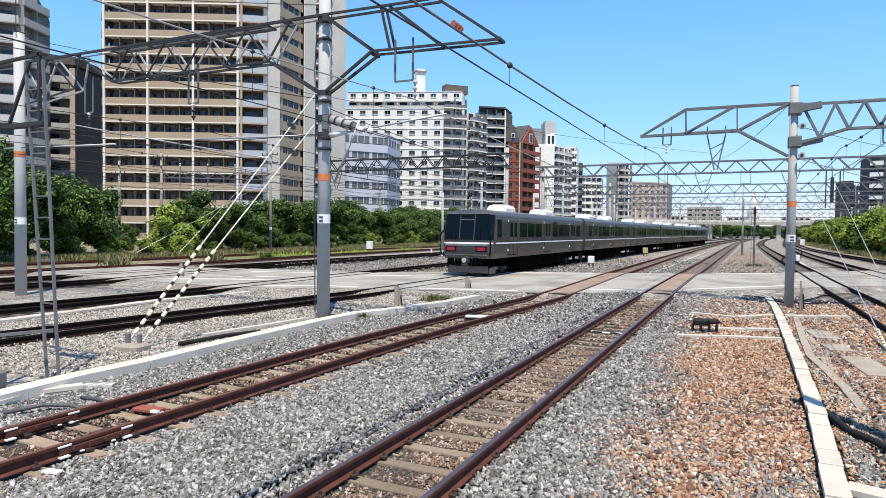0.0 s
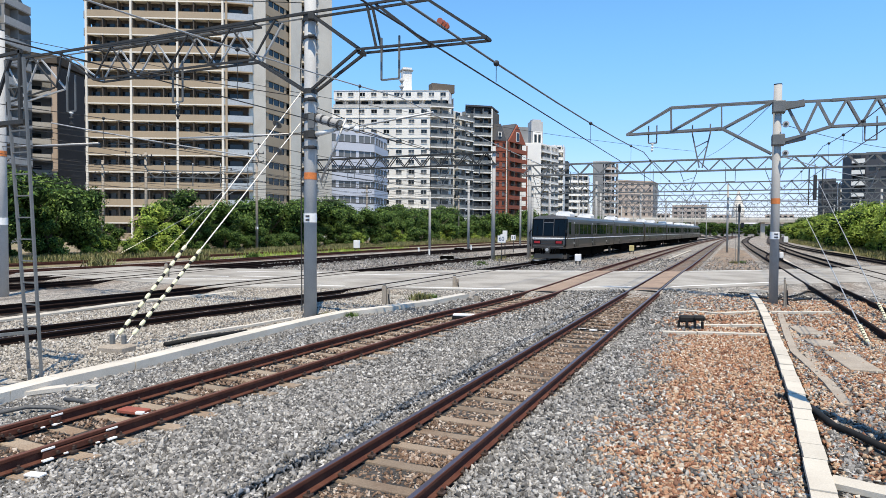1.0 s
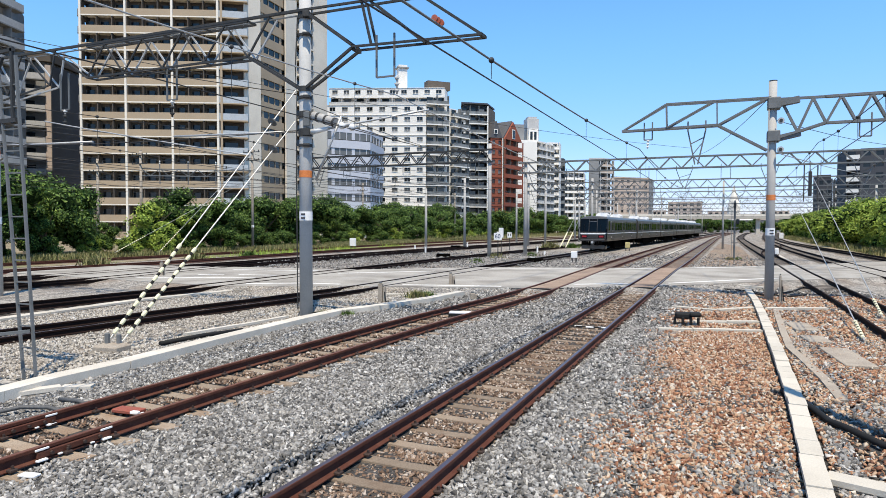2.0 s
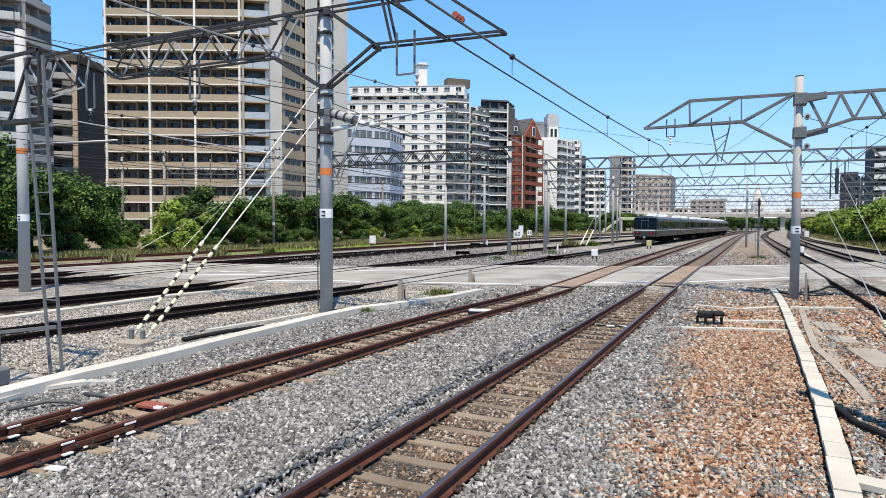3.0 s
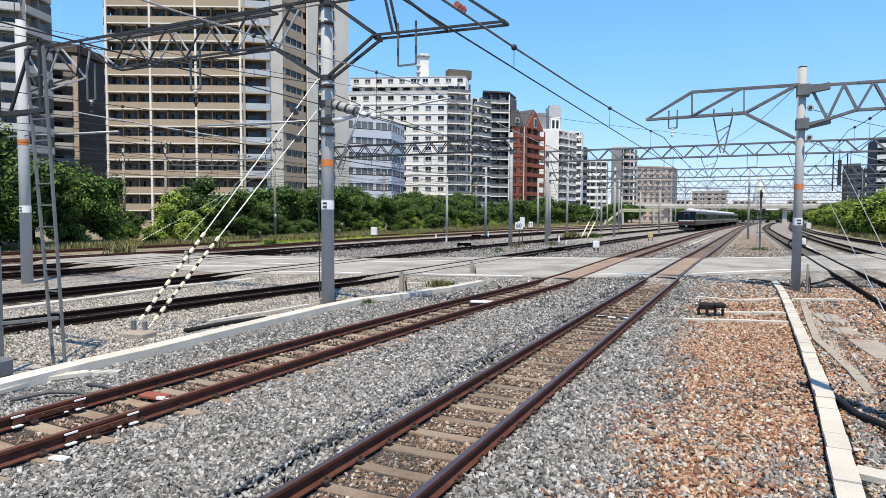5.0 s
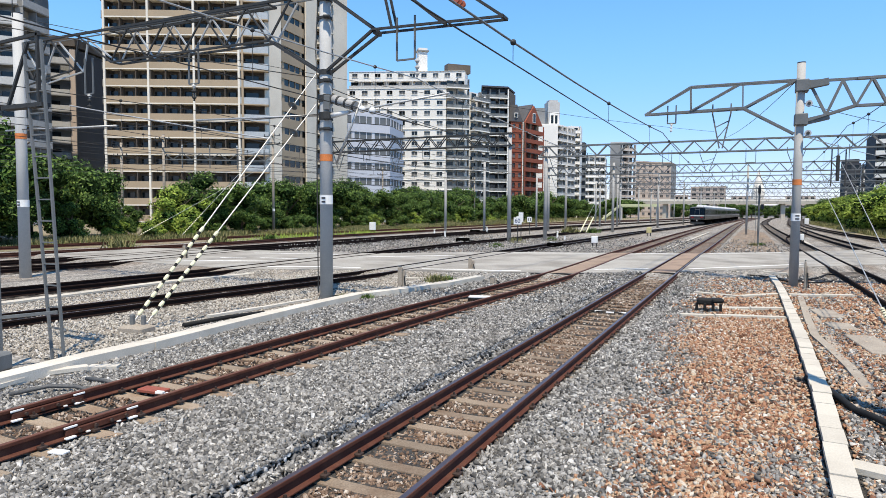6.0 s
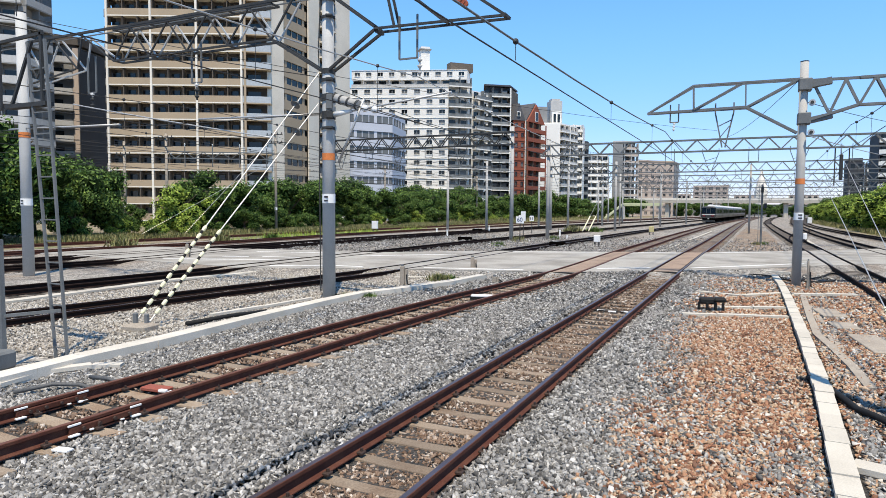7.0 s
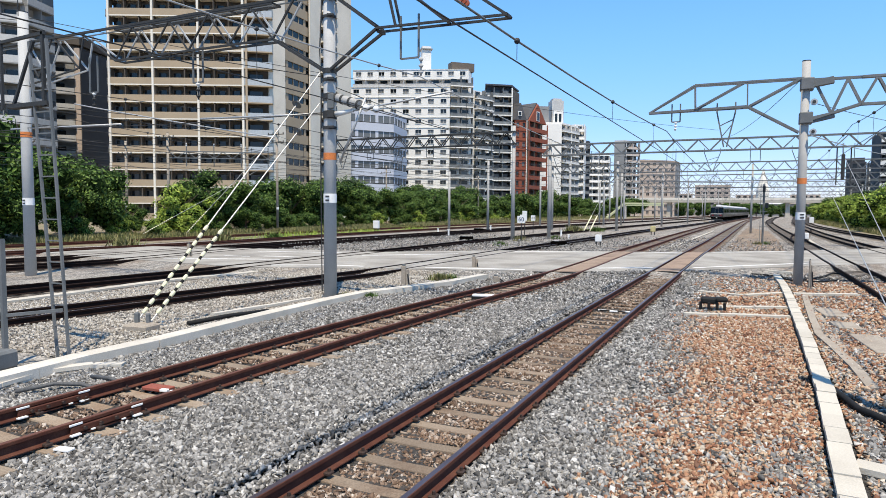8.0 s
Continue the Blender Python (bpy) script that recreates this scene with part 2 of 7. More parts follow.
M_STAINLESS = mat("brushed_stainless", (0.125, 0.112, 0.098), 0.34, 0.6, spread=0.05, scale=0.6, fine=14, tint=(0.095, 0.085, 0.074), amount=0.5, bump=0.02)
M_STAINLESS_DARK = mat("dark_window_band", (0.052, 0.046, 0.041), 0.45, 0.3, spread=0.05, scale=0.8, bump=0.02)
M_TRAIN_ROOF = mat("train_roof", (0.13, 0.135, 0.14), 0.75, spread=0.08, scale=0.8, bump=0.05)
M_TRAIN_GLASS = glass_mat("train_glass", (0.003, 0.012, 0.011), 0.05, 0.07)
M_WINDSCREEN = glass_mat("windscreen_glass", (0.003, 0.006, 0.01), 0.12, 0.14)
M_BRIGHT_STEEL = mat("silver_trim", (0.2, 0.19, 0.18), 0.4, 0.5, spread=0.05, scale=2, bump=0.0)
M_TRAIN_BLACK = mat("black_front_mask", (0.005, 0.005, 0.006), 0.3, spread=0.05, bump=0.0, spec=0.12)
# Almost black, no gloss: the deep shade under the cars is in this colour.
M_UNDER = mat("underfloor_shade_black", (0.0035, 0.0033, 0.003), 0.95, scale=3, bump=0.1, spec=0.0)
M_STRIPE = mat("white_stripe", (0.8, 0.8, 0.79), 0.5, spread=0.03, bump=0.0)
M_TAIL = lamp_mat("red_tail_lamp", (0.26, 0.006, 0.01), 0.05)
M_AC = mat("white_roof_unit", (0.7, 0.7, 0.69), 0.55, spread=0.05, scale=1.5, bump=0.0)
M_BARK = mat("bark", (0.11, 0.085, 0.06), 0.95, scale=4, fine=30, bump=0.5)


def leaf_mat(name, a, b, c):
    m = stone_mat(name, [(0.0, a), (0.55, b), (1.0, c)], 0.6, dirt=b)
    bsdf = m.node_tree.nodes["Principled BSDF"]
    bsdf.inputs["Specular IOR Level"].default_value = 0.25
    return m


M_LEAF_DARK = leaf_mat("dark_leaves", (0.022, 0.047, 0.009), (0.062, 0.12, 0.02), (0.165, 0.24, 0.046))
M_CROWN_SHADE = mat("crown_inner_shade", (0.018, 0.034, 0.009), 0.9, spread=0.6, scale=5, fine=18, tint=(0.008, 0.015, 0.005), amount=0.8, bump=0.6, spec=0.05)
M_LEAF_LIGHT = leaf_mat("bright_leaves", (0.12, 0.19, 0.025), (0.24, 0.33, 0.045), (0.4, 0.47, 0.09))
M_GRASS = leaf_mat("weeds", (0.06, 0.085, 0.022), (0.17, 0.17, 0.062), (0.34, 0.28, 0.14))
M_DRY_EARTH = ground_mat("dry_verge", (0.33, 0.27, 0.175), (0.17, 0.13, 0.085), (0.13, 0.17, 0.055), 9.0, 0.5)

# ---- mesh helpers ----
GROUND = -0.2


def bm_box(bm, c, s, rz=0.0, bevel=0.0):
    r = bmesh.ops.create_cube(bm, size=1.0, matrix=Matrix.Translation(c) @ Matrix.Rotation(rz, 4, "Z") @ Matrix.Diagonal((*s, 1)))
    if bevel:
        edges = list({e for v in r["verts"] for e in v.link_edges})
        bmesh.ops.bevel(bm, geom=edges, offset=bevel, segments=1, affect="EDGES")


def bm_rod(bm, p, q, r, r2=None, seg=8):
    p, q = Vector(p), Vector(q)
    d = q - p
    m = Matrix.Translation((p + q) / 2) @ d.to_track_quat("Z", "Y").to_matrix().to_4x4()
    bmesh.ops.create_cone(bm, cap_ends=True, segments=seg, radius1=r, radius2=r if r2 is None else r2, depth=d.length, matrix=m)


def bm_bar(bm, p, q, w, h=None):
    """An angle or flat bar of rectangular section from p to q."""
    p, q = Vector(p), Vector(q)
    d = q - p
    m = Matrix.Translation((p + q) / 2) @ d.to_track_quat("Z", "Y").to_matrix().to_4x4() @ Matrix.Diagonal((w, h or w, d.length, 1))
    bmesh.ops.create_cube(bm, size=1.0, matrix=m)


def bm_prism(bm, pts, z0, z1):
    lo = [bm.verts.new((x, y, z0)) for x, y in pts]
    hi = [bm.verts.new((x, y, z1)) for x, y in pts]
    n = len(pts)
    bm.faces.new(lo[::-1])
    bm.faces.new(hi)
    for i in range(n):
        bm.faces.new((lo[i], lo[(i + 1) % n], hi[(i + 1) % n], hi[i]))
    bmesh.ops.recalc_face_normals(bm, faces=bm.faces)


def bm_tube(bm, pts, r, seg=6):
    """A tube along points (a wire or hose)."""
    rings = []
    pts = [Vector(p) for p in pts]
    for i, p in enumerate(pts):
        d = (pts[min(i + 1, len(pts) - 1)] - pts[max(i - 1, 0)]).normalized()
        q = d.to_track_quat("Z", "Y").to_matrix()
        rings.append([bm.verts.new(p + q @ Vector((math.cos(a) * r, math.sin(a) * r, 0))) for a in (2 * math.pi * k / seg for k in range(seg))])
    for a, b in zip(rings, rings[1:]):
        for k in range(seg):
            bm.faces.new((a[k], a[(k + 1) % seg], b[(k + 1) % seg], b[k]))
    bm.faces.new(rings[0][::-1])
    bm.faces.new(rings[-1])


def mesh_of(name, bm, material, smooth=False):
    me = bpy.data.meshes.new(name)
    bm.to_mesh(me)
    bm.free()
    me.materials.append(material)
    if smooth:
        me.polygons.foreach_set("use_smooth", [p.loop_total <= 4 for p in me.polygons])
    return me


def part(name, bm, material, parent=None, label="", smooth=False):
    ob = new(name, mesh_of(name, bm, material, smooth))
    ob.parent = parent
    if label:
        tagged(ob, label)
    return ob


def thing(name, label, category, m=None, group="", kind=""):
    ob = new(name)
    ob.empty_display_size = 0.3
    if m is not None:
        ob.matrix_basis = m
    return tagged(ob, label, category, group, kind)


CUBES = {}


def block(name, material, parent, c, s, rz=0.0, label=""):
    """A box-shaped piece that shares one unit mesh with all others of its material."""
    if material.name not in CUBES:
        bm = bmesh.new()
        bmesh.ops.create_cube(bm, size=1.0)
        CUBES[material.name] = mesh_of("piece_" + material.name, bm, material)
    ob = new(name, CUBES[material.name])
    ob.parent = parent
    ob.matrix_basis = Matrix.Translation(c) @ Matrix.Rotation(rz, 4, "Z") @ Matrix.Diagonal((*s, 1))
    if label:
        tagged(ob, label)
    return ob


def soup(name, verts, faces, material):
    me = bpy.data.meshes.new(name)
    me.from_pydata(verts, [], faces)
    me.materials.append(material)
    return me


def along(table, y):
    """Smooth x at y along a track laid by control points (y, x)."""
    if y <= table[0][0]:
        return table[0][1]
    for (a, p), (b, q) in zip(table, table[1:]):
        if y <= b:
            u = (y - a) / (b - a)
            i = table.index((a, p))
            m0 = (q - table[i - 1][1]) / (b - table[i - 1][0]) if i else (q - p) / (b - a)
            m1 = (table[i + 2][1] - p) / (table[i + 2][0] - a) if i + 2 < len(table) else (q - p) / (b - a)
            h = b - a
            return (2*u**3 - 3*u**2 + 1) * p + (u**3 - 2*u**2 + u) * h * m0 + (3*u**2 - 2*u**3) * q + (u**3 - u**2) * h * m1
    (a, p), (b, q) = table[-2:]
    return q + (y - b) * (q - p) / (b - a)


# centre lines, (y, x)
TRACK_A = [(-12, -3.14), (36, -3.13), (56, -2.95), (105, -2.65), (175, -2.0), (250, 0.2), (340, 4.0)]
TRACK_B = [(-12, -7.40), (10, -7.40), (16, -7.2), (21, -6.86), (26, -6.70), (37, -6.92), (50, -7.0), (80, -7.0), (140, -6.3), (200, -4.3), (340, 1.5)]
TRACK_C = [(-10, -15.4), (8, -14.95), (13, -14.45), (18, -13.85), (23, -13.4), (40, -13.3), (60, -12.75), (80, -12.3), (95, -11.55), (120, -10.25), (145, -9.15), (165, -8.5), (230, -6.1), (340, -1.2)]
TRACK_E = [(-5, -20.6), (8, -20.1), (14, -19.75), (20, -19.4), (30, -19.5), (48, -19.6), (83, -18.6), (140, -16), (230, -11), (340, -5)]
TRACK_F = [(-5, -28), (15, -27.2), (20, -26.5), (30, -27.6), (55, -27.8), (90, -27), (150, -23.5), (230, -17), (340, -10)]
TRACK_K = [(-5, -31.8), (15, -30.9), (22, -30.15), (30, -30.3), (60, -30.0), (100, -28.6), (130, -26.2)]
TRACK_X = [(60, 3.52), (72, 3.85), (84, 4.9), (96, 6.1), (108, 6.8)]
TRACK_G = [(-5, -36), (20, -35.8), (34, -34.8), (57, -36.2), (95, -35.8), (150, -32), (230, -24), (340, -14)]
TRACK_H = [(-5, -42.5), (30, -42), (60, -42), (100, -41.5), (150, -38), (230, -29), (340, -18)]
TRACK_P = [(12, 4.05), (28, 3.95), (38, 3.75), (51, 3.65), (66, 3.45), (110, 3.0), (175, 3.2), (260, 6.0), (340, 10)]
TRACK_Q = [(12, 8.6), (52, 7.35), (66, 7.0), (90, 6.75), (155, 8.0), (340, 17)]
TRACK_R = [(12, 13.5), (74, 11.2), (92, 10.2), (135, 9.6), (200, 12.5), (340, 22)]

# ---- ground ----
bm = bmesh.new()
bmesh.ops.create_grid(bm, x_segments=2, y_segments=2, size=3000, matrix=Matrix.Translation((0, 0, GROUND)))
tagged(part("ground", bm, M_GRAVEL), "grey gravel ground of the railway yard", "ground", kind="structure")

# Dark sheet: the shade in the gaps between the stones, put into colour.
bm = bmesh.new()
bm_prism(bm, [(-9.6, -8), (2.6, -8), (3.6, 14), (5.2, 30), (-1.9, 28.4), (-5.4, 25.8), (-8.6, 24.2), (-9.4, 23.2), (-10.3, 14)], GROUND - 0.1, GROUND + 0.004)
tagged(part("ballast_bed", bm, M_GAP_SHADE), "dark sheet that paints the shade between the loose stones", "ballast bed", kind="structure")

bm = bmesh.new()
bm_prism(bm, [(-44, -5), (-39.5, 30), (-39.2, 60), (-38.5, 100), (-36, 150), (-36, 420), (-160, 420), (-160, -5)], GROUND - 0.1, GROUND + 0.03)
tagged(part("grass_verge", bm, M_DRY_EARTH), "dry earth verge with weeds below the trees", "verge", kind="structure")
bm = bmesh.new()
bm_prism(bm, [(14.6, 20), (11.6, 80), (11.4, 100), (14.5, 200), (24, 340), (90, 340), (90, 20)], GROUND - 0.1, GROUND + 0.05)
tagged(part("grass_verge", bm, M_DRY_EARTH), "dry grass verge below the hedge", "verge", kind="structure")

bm = bmesh.new()
bm_prism(bm, [(-1.7, 47), (1.9, 47), (2.0, 70), (1.7, 95), (-0.9, 118), (-1.3, 95), (-1.55, 70)], GROUND - 0.1, GROUND + 0.012)
tagged(part("gravel_wedge", bm, M_BROWN_GRAVEL), "brown weedy gravel between two tracks", "gravel", kind="structure")

# crossing
NEAR = [(-34, 21.5), (-25, 20.8), (-19, 20.3), (-15.2, 22.6), (-12.0, 23.3), (-8.6, 24.3), (-5.4, 25.9), (-1.9, 28.5), (1.2, 32.5), (8, 39), (20, 49)]
FAR = [(20, 68), (7.5, 52), (0.5, 43.5), (-4.5, 40.2), (-9, 38.5), (-14.5, 36), (-19, 31.5), (-27, 30.2), (-34, 28.5)]


def on_line(line, x):
    line = sorted(line)
    for (a, p), (b, q) in zip(line, line[1:]):
        if a <= x <= b:
            return p + (q - p) * (x - a) / (b - a)
    return line[0][1] if x < line[0][0] else line[-1][1]


bm = bmesh.new()
rows = []
for x, y in NEAR:
    rows.append([bm.verts.new((x + 0.75 * u, y - 1.6 * u, -0.045 - 0.175 * u)) for u in (0, 0.35, 0.7, 1.0)])
for a, b in zip(rows, rows[1:]):
    for i in range(3):
        bm.faces.new((a[i], a[i + 1], b[i + 1], b[i]))
bmesh.ops.recalc_face_normals(bm, faces=bm.faces)
tagged(part("gravel_ramp", bm, M_GRAVEL), "gravel banked up against the crossing edge", "gravel bank", kind="structure")
crossing = thing("level_crossing", "grey paved yard crossing between the tracks with white edge lines", "crossing", kind="structure")


def panel(name, left, right, material, top):
    """Paving between two lines left(y) and right(y), within the crossing's near and far edges."""
    bm = bmesh.new()
    n = 10
    rows = []
    for i in range(n + 1):
        u = i / n
        row = []
        for side in (left, right):
            y = 30.0
            for _ in range(12):
                x = side(y)
                y = on_line(NEAR, x) * (1 - u) + on_line(FAR, x) * u
            row.append((side(y), y))
        rows.append(row)
    bm_prism(bm, [r[0] for r in rows][::-1] + [r[1] for r in rows], GROUND - 0.05, top)
    return part(name, bm, material, crossing)


def offset(table, d):
    return lambda y: along(table, y) + d


edges = [(lambda y: -34.0, offset(TRACK_F, -0.62)), (offset(TRACK_F, 0.62), offset(TRACK_E, -0.62)), (offset(TRACK_E, 0.62), offset(TRACK_C, -0.62)),
         (offset(TRACK_C, 0.62), offset(TRACK_B, -0.62)), (offset(TRACK_B, 0.62), offset(TRACK_A, -0.62)),
         (offset(TRACK_A, 0.62), offset(TRACK_P, -0.62)), (offset(TRACK_P, 0.62), offset(TRACK_Q, -0.62)), (offset(TRACK_Q, 0.62), lambda y: 20.0)]
for a, b in edges:
    panel("paving_panel", a, b, M_PAVING, -0.02)
for t in (TRACK_F, TRACK_E, TRACK_C, TRACK_B, TRACK_A, TRACK_P, TRACK_Q):
    panel("boarding", offset(t, -0.45), offset(t, 0.45), M_TIMBER if t in (TRACK_A, TRACK_B) else M_PAVING, -0.025)

# Black blocks stand in for the shadow gap along the crossing's near edge.
for t in (TRACK_B, TRACK_A):
    for o in (-0.86, 0.0, 0.86):
        y = 26.0
        for _ in range(10):
            y = on_line(NEAR, along(t, y) + o)
        block("end_beam", M_BLACK, crossing, (along(t, y) + o, y - 0.16, -0.1), (0.5 if o else 0.95, 0.22, 0.13), 0.0, "black block painting the shadow gap at the crossing edge")


def painted(points, w, z=-0.016):
    for (x0, y0), (x1, y1) in zip(points, points[1:]):
        d = math.hypot(x1 - x0, y1 - y0)
        block("painted_line", M_LINE, crossing, ((x0 + x1) / 2, (y0 + y1) / 2, z), (d, w, 0.006), math.atan2(y1 - y0, x1 - x0))


painted([(-12.4, 24.0), (-8.4, 25.1)], 0.22)
painted([(-5.9, 27.3), (-3.9, 28.8)], 0.22)
painted([(-2.3, 29.6), (1.6, 34.2), (2.3, 34.9)], 0.2)
painted([(-12.6, 35.8), (-8, 38.0)], 0.2)
painted([(-6.0, 39.0), (-4.0, 39.9)], 0.2)
painted([(-2.2, 41.2), (1.8, 44.6)], 0.2)
painted([(-18.6, 21.6), (-16.6, 22.9), (-14.9, 23.1)], 0.25)
painted([(-25.5, 22.0), (-20.3, 24.2)], 0.2)
painted([(-25.2, 28.2), (-20.5, 29.6)], 0.2)
painted([(-18.4, 28.4), (-14.6, 32.2)], 0.2)
painted([(-22.4, 25.5), (-20.4, 25.9)], 0.2)
painted([(-24.2, 24.6), (-22.9, 25.0)], 0.2)

# ---- tracks ----
PROFILE = [(-0.0635, -0.153), (0.0635, -0.153), (0.0635, -0.142), (0.012, -0.125), (0.009, -0.05), (0.0325, -0.038), (0.0325, -0.006), (0.027, 0.0),
           (-0.027, 0.0), (-0.0325, -0.006), (-0.0325, -0.038), (-0.009, -0.05), (-0.012, -0.125), (-0.0635, -0.142)]


def rail_mesh(table, side, y0, y1, step, metal, top):
    ys = [y0]
    while ys[-1] < y1:
        ys.append(min(y1, ys[-1] + (step if ys[-1] < 60 else step * 3)))
    bm = bmesh.new()
    rings = []
    for y in ys:
        x = along(table, y) + side
        rings.append([bm.verts.new((x + px, y, pz)) for px, pz in PROFILE])
    n = len(PROFILE)
    for a, b in zip(rings, rings[1:]):
        for k in range(n):
            fc = bm.faces.new((a[k], b[k], b[(k + 1) % n], a[(k + 1) % n]))
            fc.material_index = 1 if k in (7,) else 0
    bm.faces.new(rings[0])
    bm.faces.new(rings[-1][::-1])
    bmesh.ops.recalc_face_normals(bm, faces=bm.faces)
    me = mesh_of("rail", bm, metal)
    me.materials.append(top)
    return me


def sleeper_mesh(mt, width=0.24, length=2.0, arch=0.03):
    bm = bmesh.new()
    n = 6
    rows = []
    for i in range(n + 1):
        u = 2 * i / n - 1
        z = -0.172 + arch * (abs(u) ** 1.5 - 0.6)
        rows.append([bm.verts.new((u * length / 2, s * w, zz)) for s, w, zz in ((-1, width / 2 + 0.02, -0.32), (-1, width / 2 - 0.015, z), (1, width / 2 - 0.015, z), (1, width / 2 + 0.02, -0.32))])
    for a, b in zip(rows, rows[1:]):
        for k in range(4):
            bm.faces.new((a[k], b[k], b[(k + 1) % 4], a[(k + 1) % 4]))
    bm.faces.new(rows[0])
    bm.faces.new(rows[-1][::-1])
    bmesh.ops.recalc_face_normals(bm, faces=bm.faces)
    return mesh_of("sleeper", bm, mt)


SLEEPER = sleeper_mesh(M_SLEEPER)
BROWN_SLEEPER = sleeper_mesh(M_SLEEPER_BROWN, 0.2)


def bed_mesh(table, y0, y1, w):
    """The stained strip of ballast that the sleepers lie in."""
    bm = bmesh.new()
    rows = []
    y = y0
    while y < y1:
        x = along(table, y)
        k = 0.12 * math.sin(y * 1.9 + x) + 0.08 * math.sin(y * 4.3)
        rows.append([bm.verts.new((x + o, y, z)) for o, z in ((-w - k, GROUND - 0.02), (-w + 0.15, GROUND + 0.022), (w - 0.15, GROUND + 0.022), (w + k, GROUND - 0.02))])
        y += 0.9 if y < 60 else 3.0
    for a, b in zip(rows, rows[1:]):
        for i in range(3):
            bm.faces.new((a[i], a[i + 1], b[i + 1], b[i]))
    bmesh.ops.recalc_face_normals(bm, faces=bm.faces)
    return bm


def clips_mesh(table, ys):
    bm = bmesh.new()
    for y in ys:
        x = along(table, y)
        for s in (-0.5665, 0.5665):
            for o in (-0.085, 0.085):
                bm_box(bm, (x + s + o, y, -0.135), (0.075, 0.09, 0.035), bevel=0.008)
                bm_rod(bm, (x + s + o * 1.05, y, -0.13), (x + s + o * 1.05, y, -0.085), 0.016, seg=6)
    return bm


def track(table, label, near, y0, y1, metal, top, spacing=0.6, sleeper=None):
    tr = thing("railway_track", label, "railway track", kind="structure")
    for s in (-0.5665, 0.5665):
        ob = new("rail", rail_mesh(table, s, y0, y1, 1.5, metal, top))
        ob.parent = tr
    if near[1]:
        part("track_bed", bed_mesh(table, 40, y1, 0.95), M_TRACK_BED, tr, "rust-stained ballast strip")
    else:
        part("track_bed", bed_mesh(table, y0, y1, 0.98), M_OILY_BED, tr, "dark oil-stained ballast strip")
    far_v, far_f = [], []
    ys = []
    y = y0
    while y < min(y1, 150):
        inside = on_line(NEAR, along(table, y)) - 0.1 < y < on_line(FAR, along(table, y)) + 0.1
        if not inside:
            if near[0] < y < near[1]:
                ob = new("sleeper", sleeper or SLEEPER)
                ob.parent = tr
                ob.matrix_basis = pose(along(table, y), y, random.uniform(-0.008, 0.008), 0, 0, random.uniform(-0.6, 0.6))
                ys.append(y)
            else:
                x, k = along(table, y), len(far_v)
                far_v += [(x + a, y + b, c) for c in (-0.3, -0.168) for a, b in ((-1, -0.11), (1, -0.11), (1, 0.11), (-1, 0.11))]
                far_f += [(k, k + 1, k + 5, k + 4), (k + 2, k + 3, k + 7, k + 6), (k + 4, k + 5, k + 6, k + 7), (k + 1, k + 2, k + 6, k + 5), (k + 3, k, k + 4, k + 7)]
        y += spacing
    if far_v:
        ob = new("distant_sleepers", soup("distant_sleepers", far_v, far_f, M_SLEEPER_FAR))
        ob.parent = tr
        tagged(ob, kind="stuff")
    if ys:
        part("rail_clips", clips_mesh(table, [v for v in ys if v < 27]), M_CLIP, tr).update_tag()
    return tr


track(TRACK_A, "main track with worn bright-topped rails on concrete sleepers", (1.2, 62), -10, 340, M_RUST, M_RAILHEAD, sleeper=BROWN_SLEEPER)
track(TRACK_B, "rust-red side track on pale concrete sleepers", (0, 62), -10, 340, M_RUST, M_RAILHEAD_RUST, 0.62)
for t, l in ((TRACK_C, "dark-railed track that the train runs on"), (TRACK_E, "dark-railed yard track"), (TRACK_F, "dark-railed yard track"),
             (TRACK_G, "rusty yard track near the verge"), (TRACK_H, "rusty yard track near the verge"), (TRACK_P, "dark-railed track beyond the trough"),
             (TRACK_Q, "dark-railed track beyond the trough"), (TRACK_R, "dark-railed track below the hedge"), (TRACK_K, "dark-railed yard siding"), (TRACK_X, "dark-railed crossover between two tracks")):
    track(t, l, (0, 0), max(-4, t[0][0]), min(340, t[-1][0]), M_RUST if t in (TRACK_G, TRACK_H) else M_DARK_RAIL, M_RAILHEAD if t is TRACK_C else M_DARK_RAIL, 0.65)

# ---- kerbs and cable troughs ----
def trough(name, label, pts, w, z0, z1, material, piece=0.5, group="", lift=0.006):
    """A run of concrete cover slabs along points, with open joints."""
    t = thing(name, label, "cable trough", group=group, kind="structure")
    bm = bmesh.new()
    lines = []
    for (x0, y0), (x1, y1) in zip(pts, pts[1:]):
        d = math.hypot(x1 - x0, y1 - y0)
        a = math.atan2(y1 - y0, x1 - x0)
        bm_box(bm, ((x0 + x1) / 2, (y0 + y1) / 2, (z0 + z1 - 0.06) / 2), (d + 0.02, w * 0.9, z1 - 0.06 - z0), a)
        n = max(1, round(d / piece))
        for i in range(n):
            u = (i + 0.5) / n
            block("cover_slab", material, t, (x0 + (x1 - x0) * u + random.uniform(-0.008, 0.008), y0 + (y1 - y0) * u, z1 - 0.03 + random.uniform(-lift, lift)),
                  (d / n - 0.012, w, 0.06), a + random.uniform(-0.008, 0.008))
    part("channel", bm, M_CONCRETE_OLD, t)
    return t


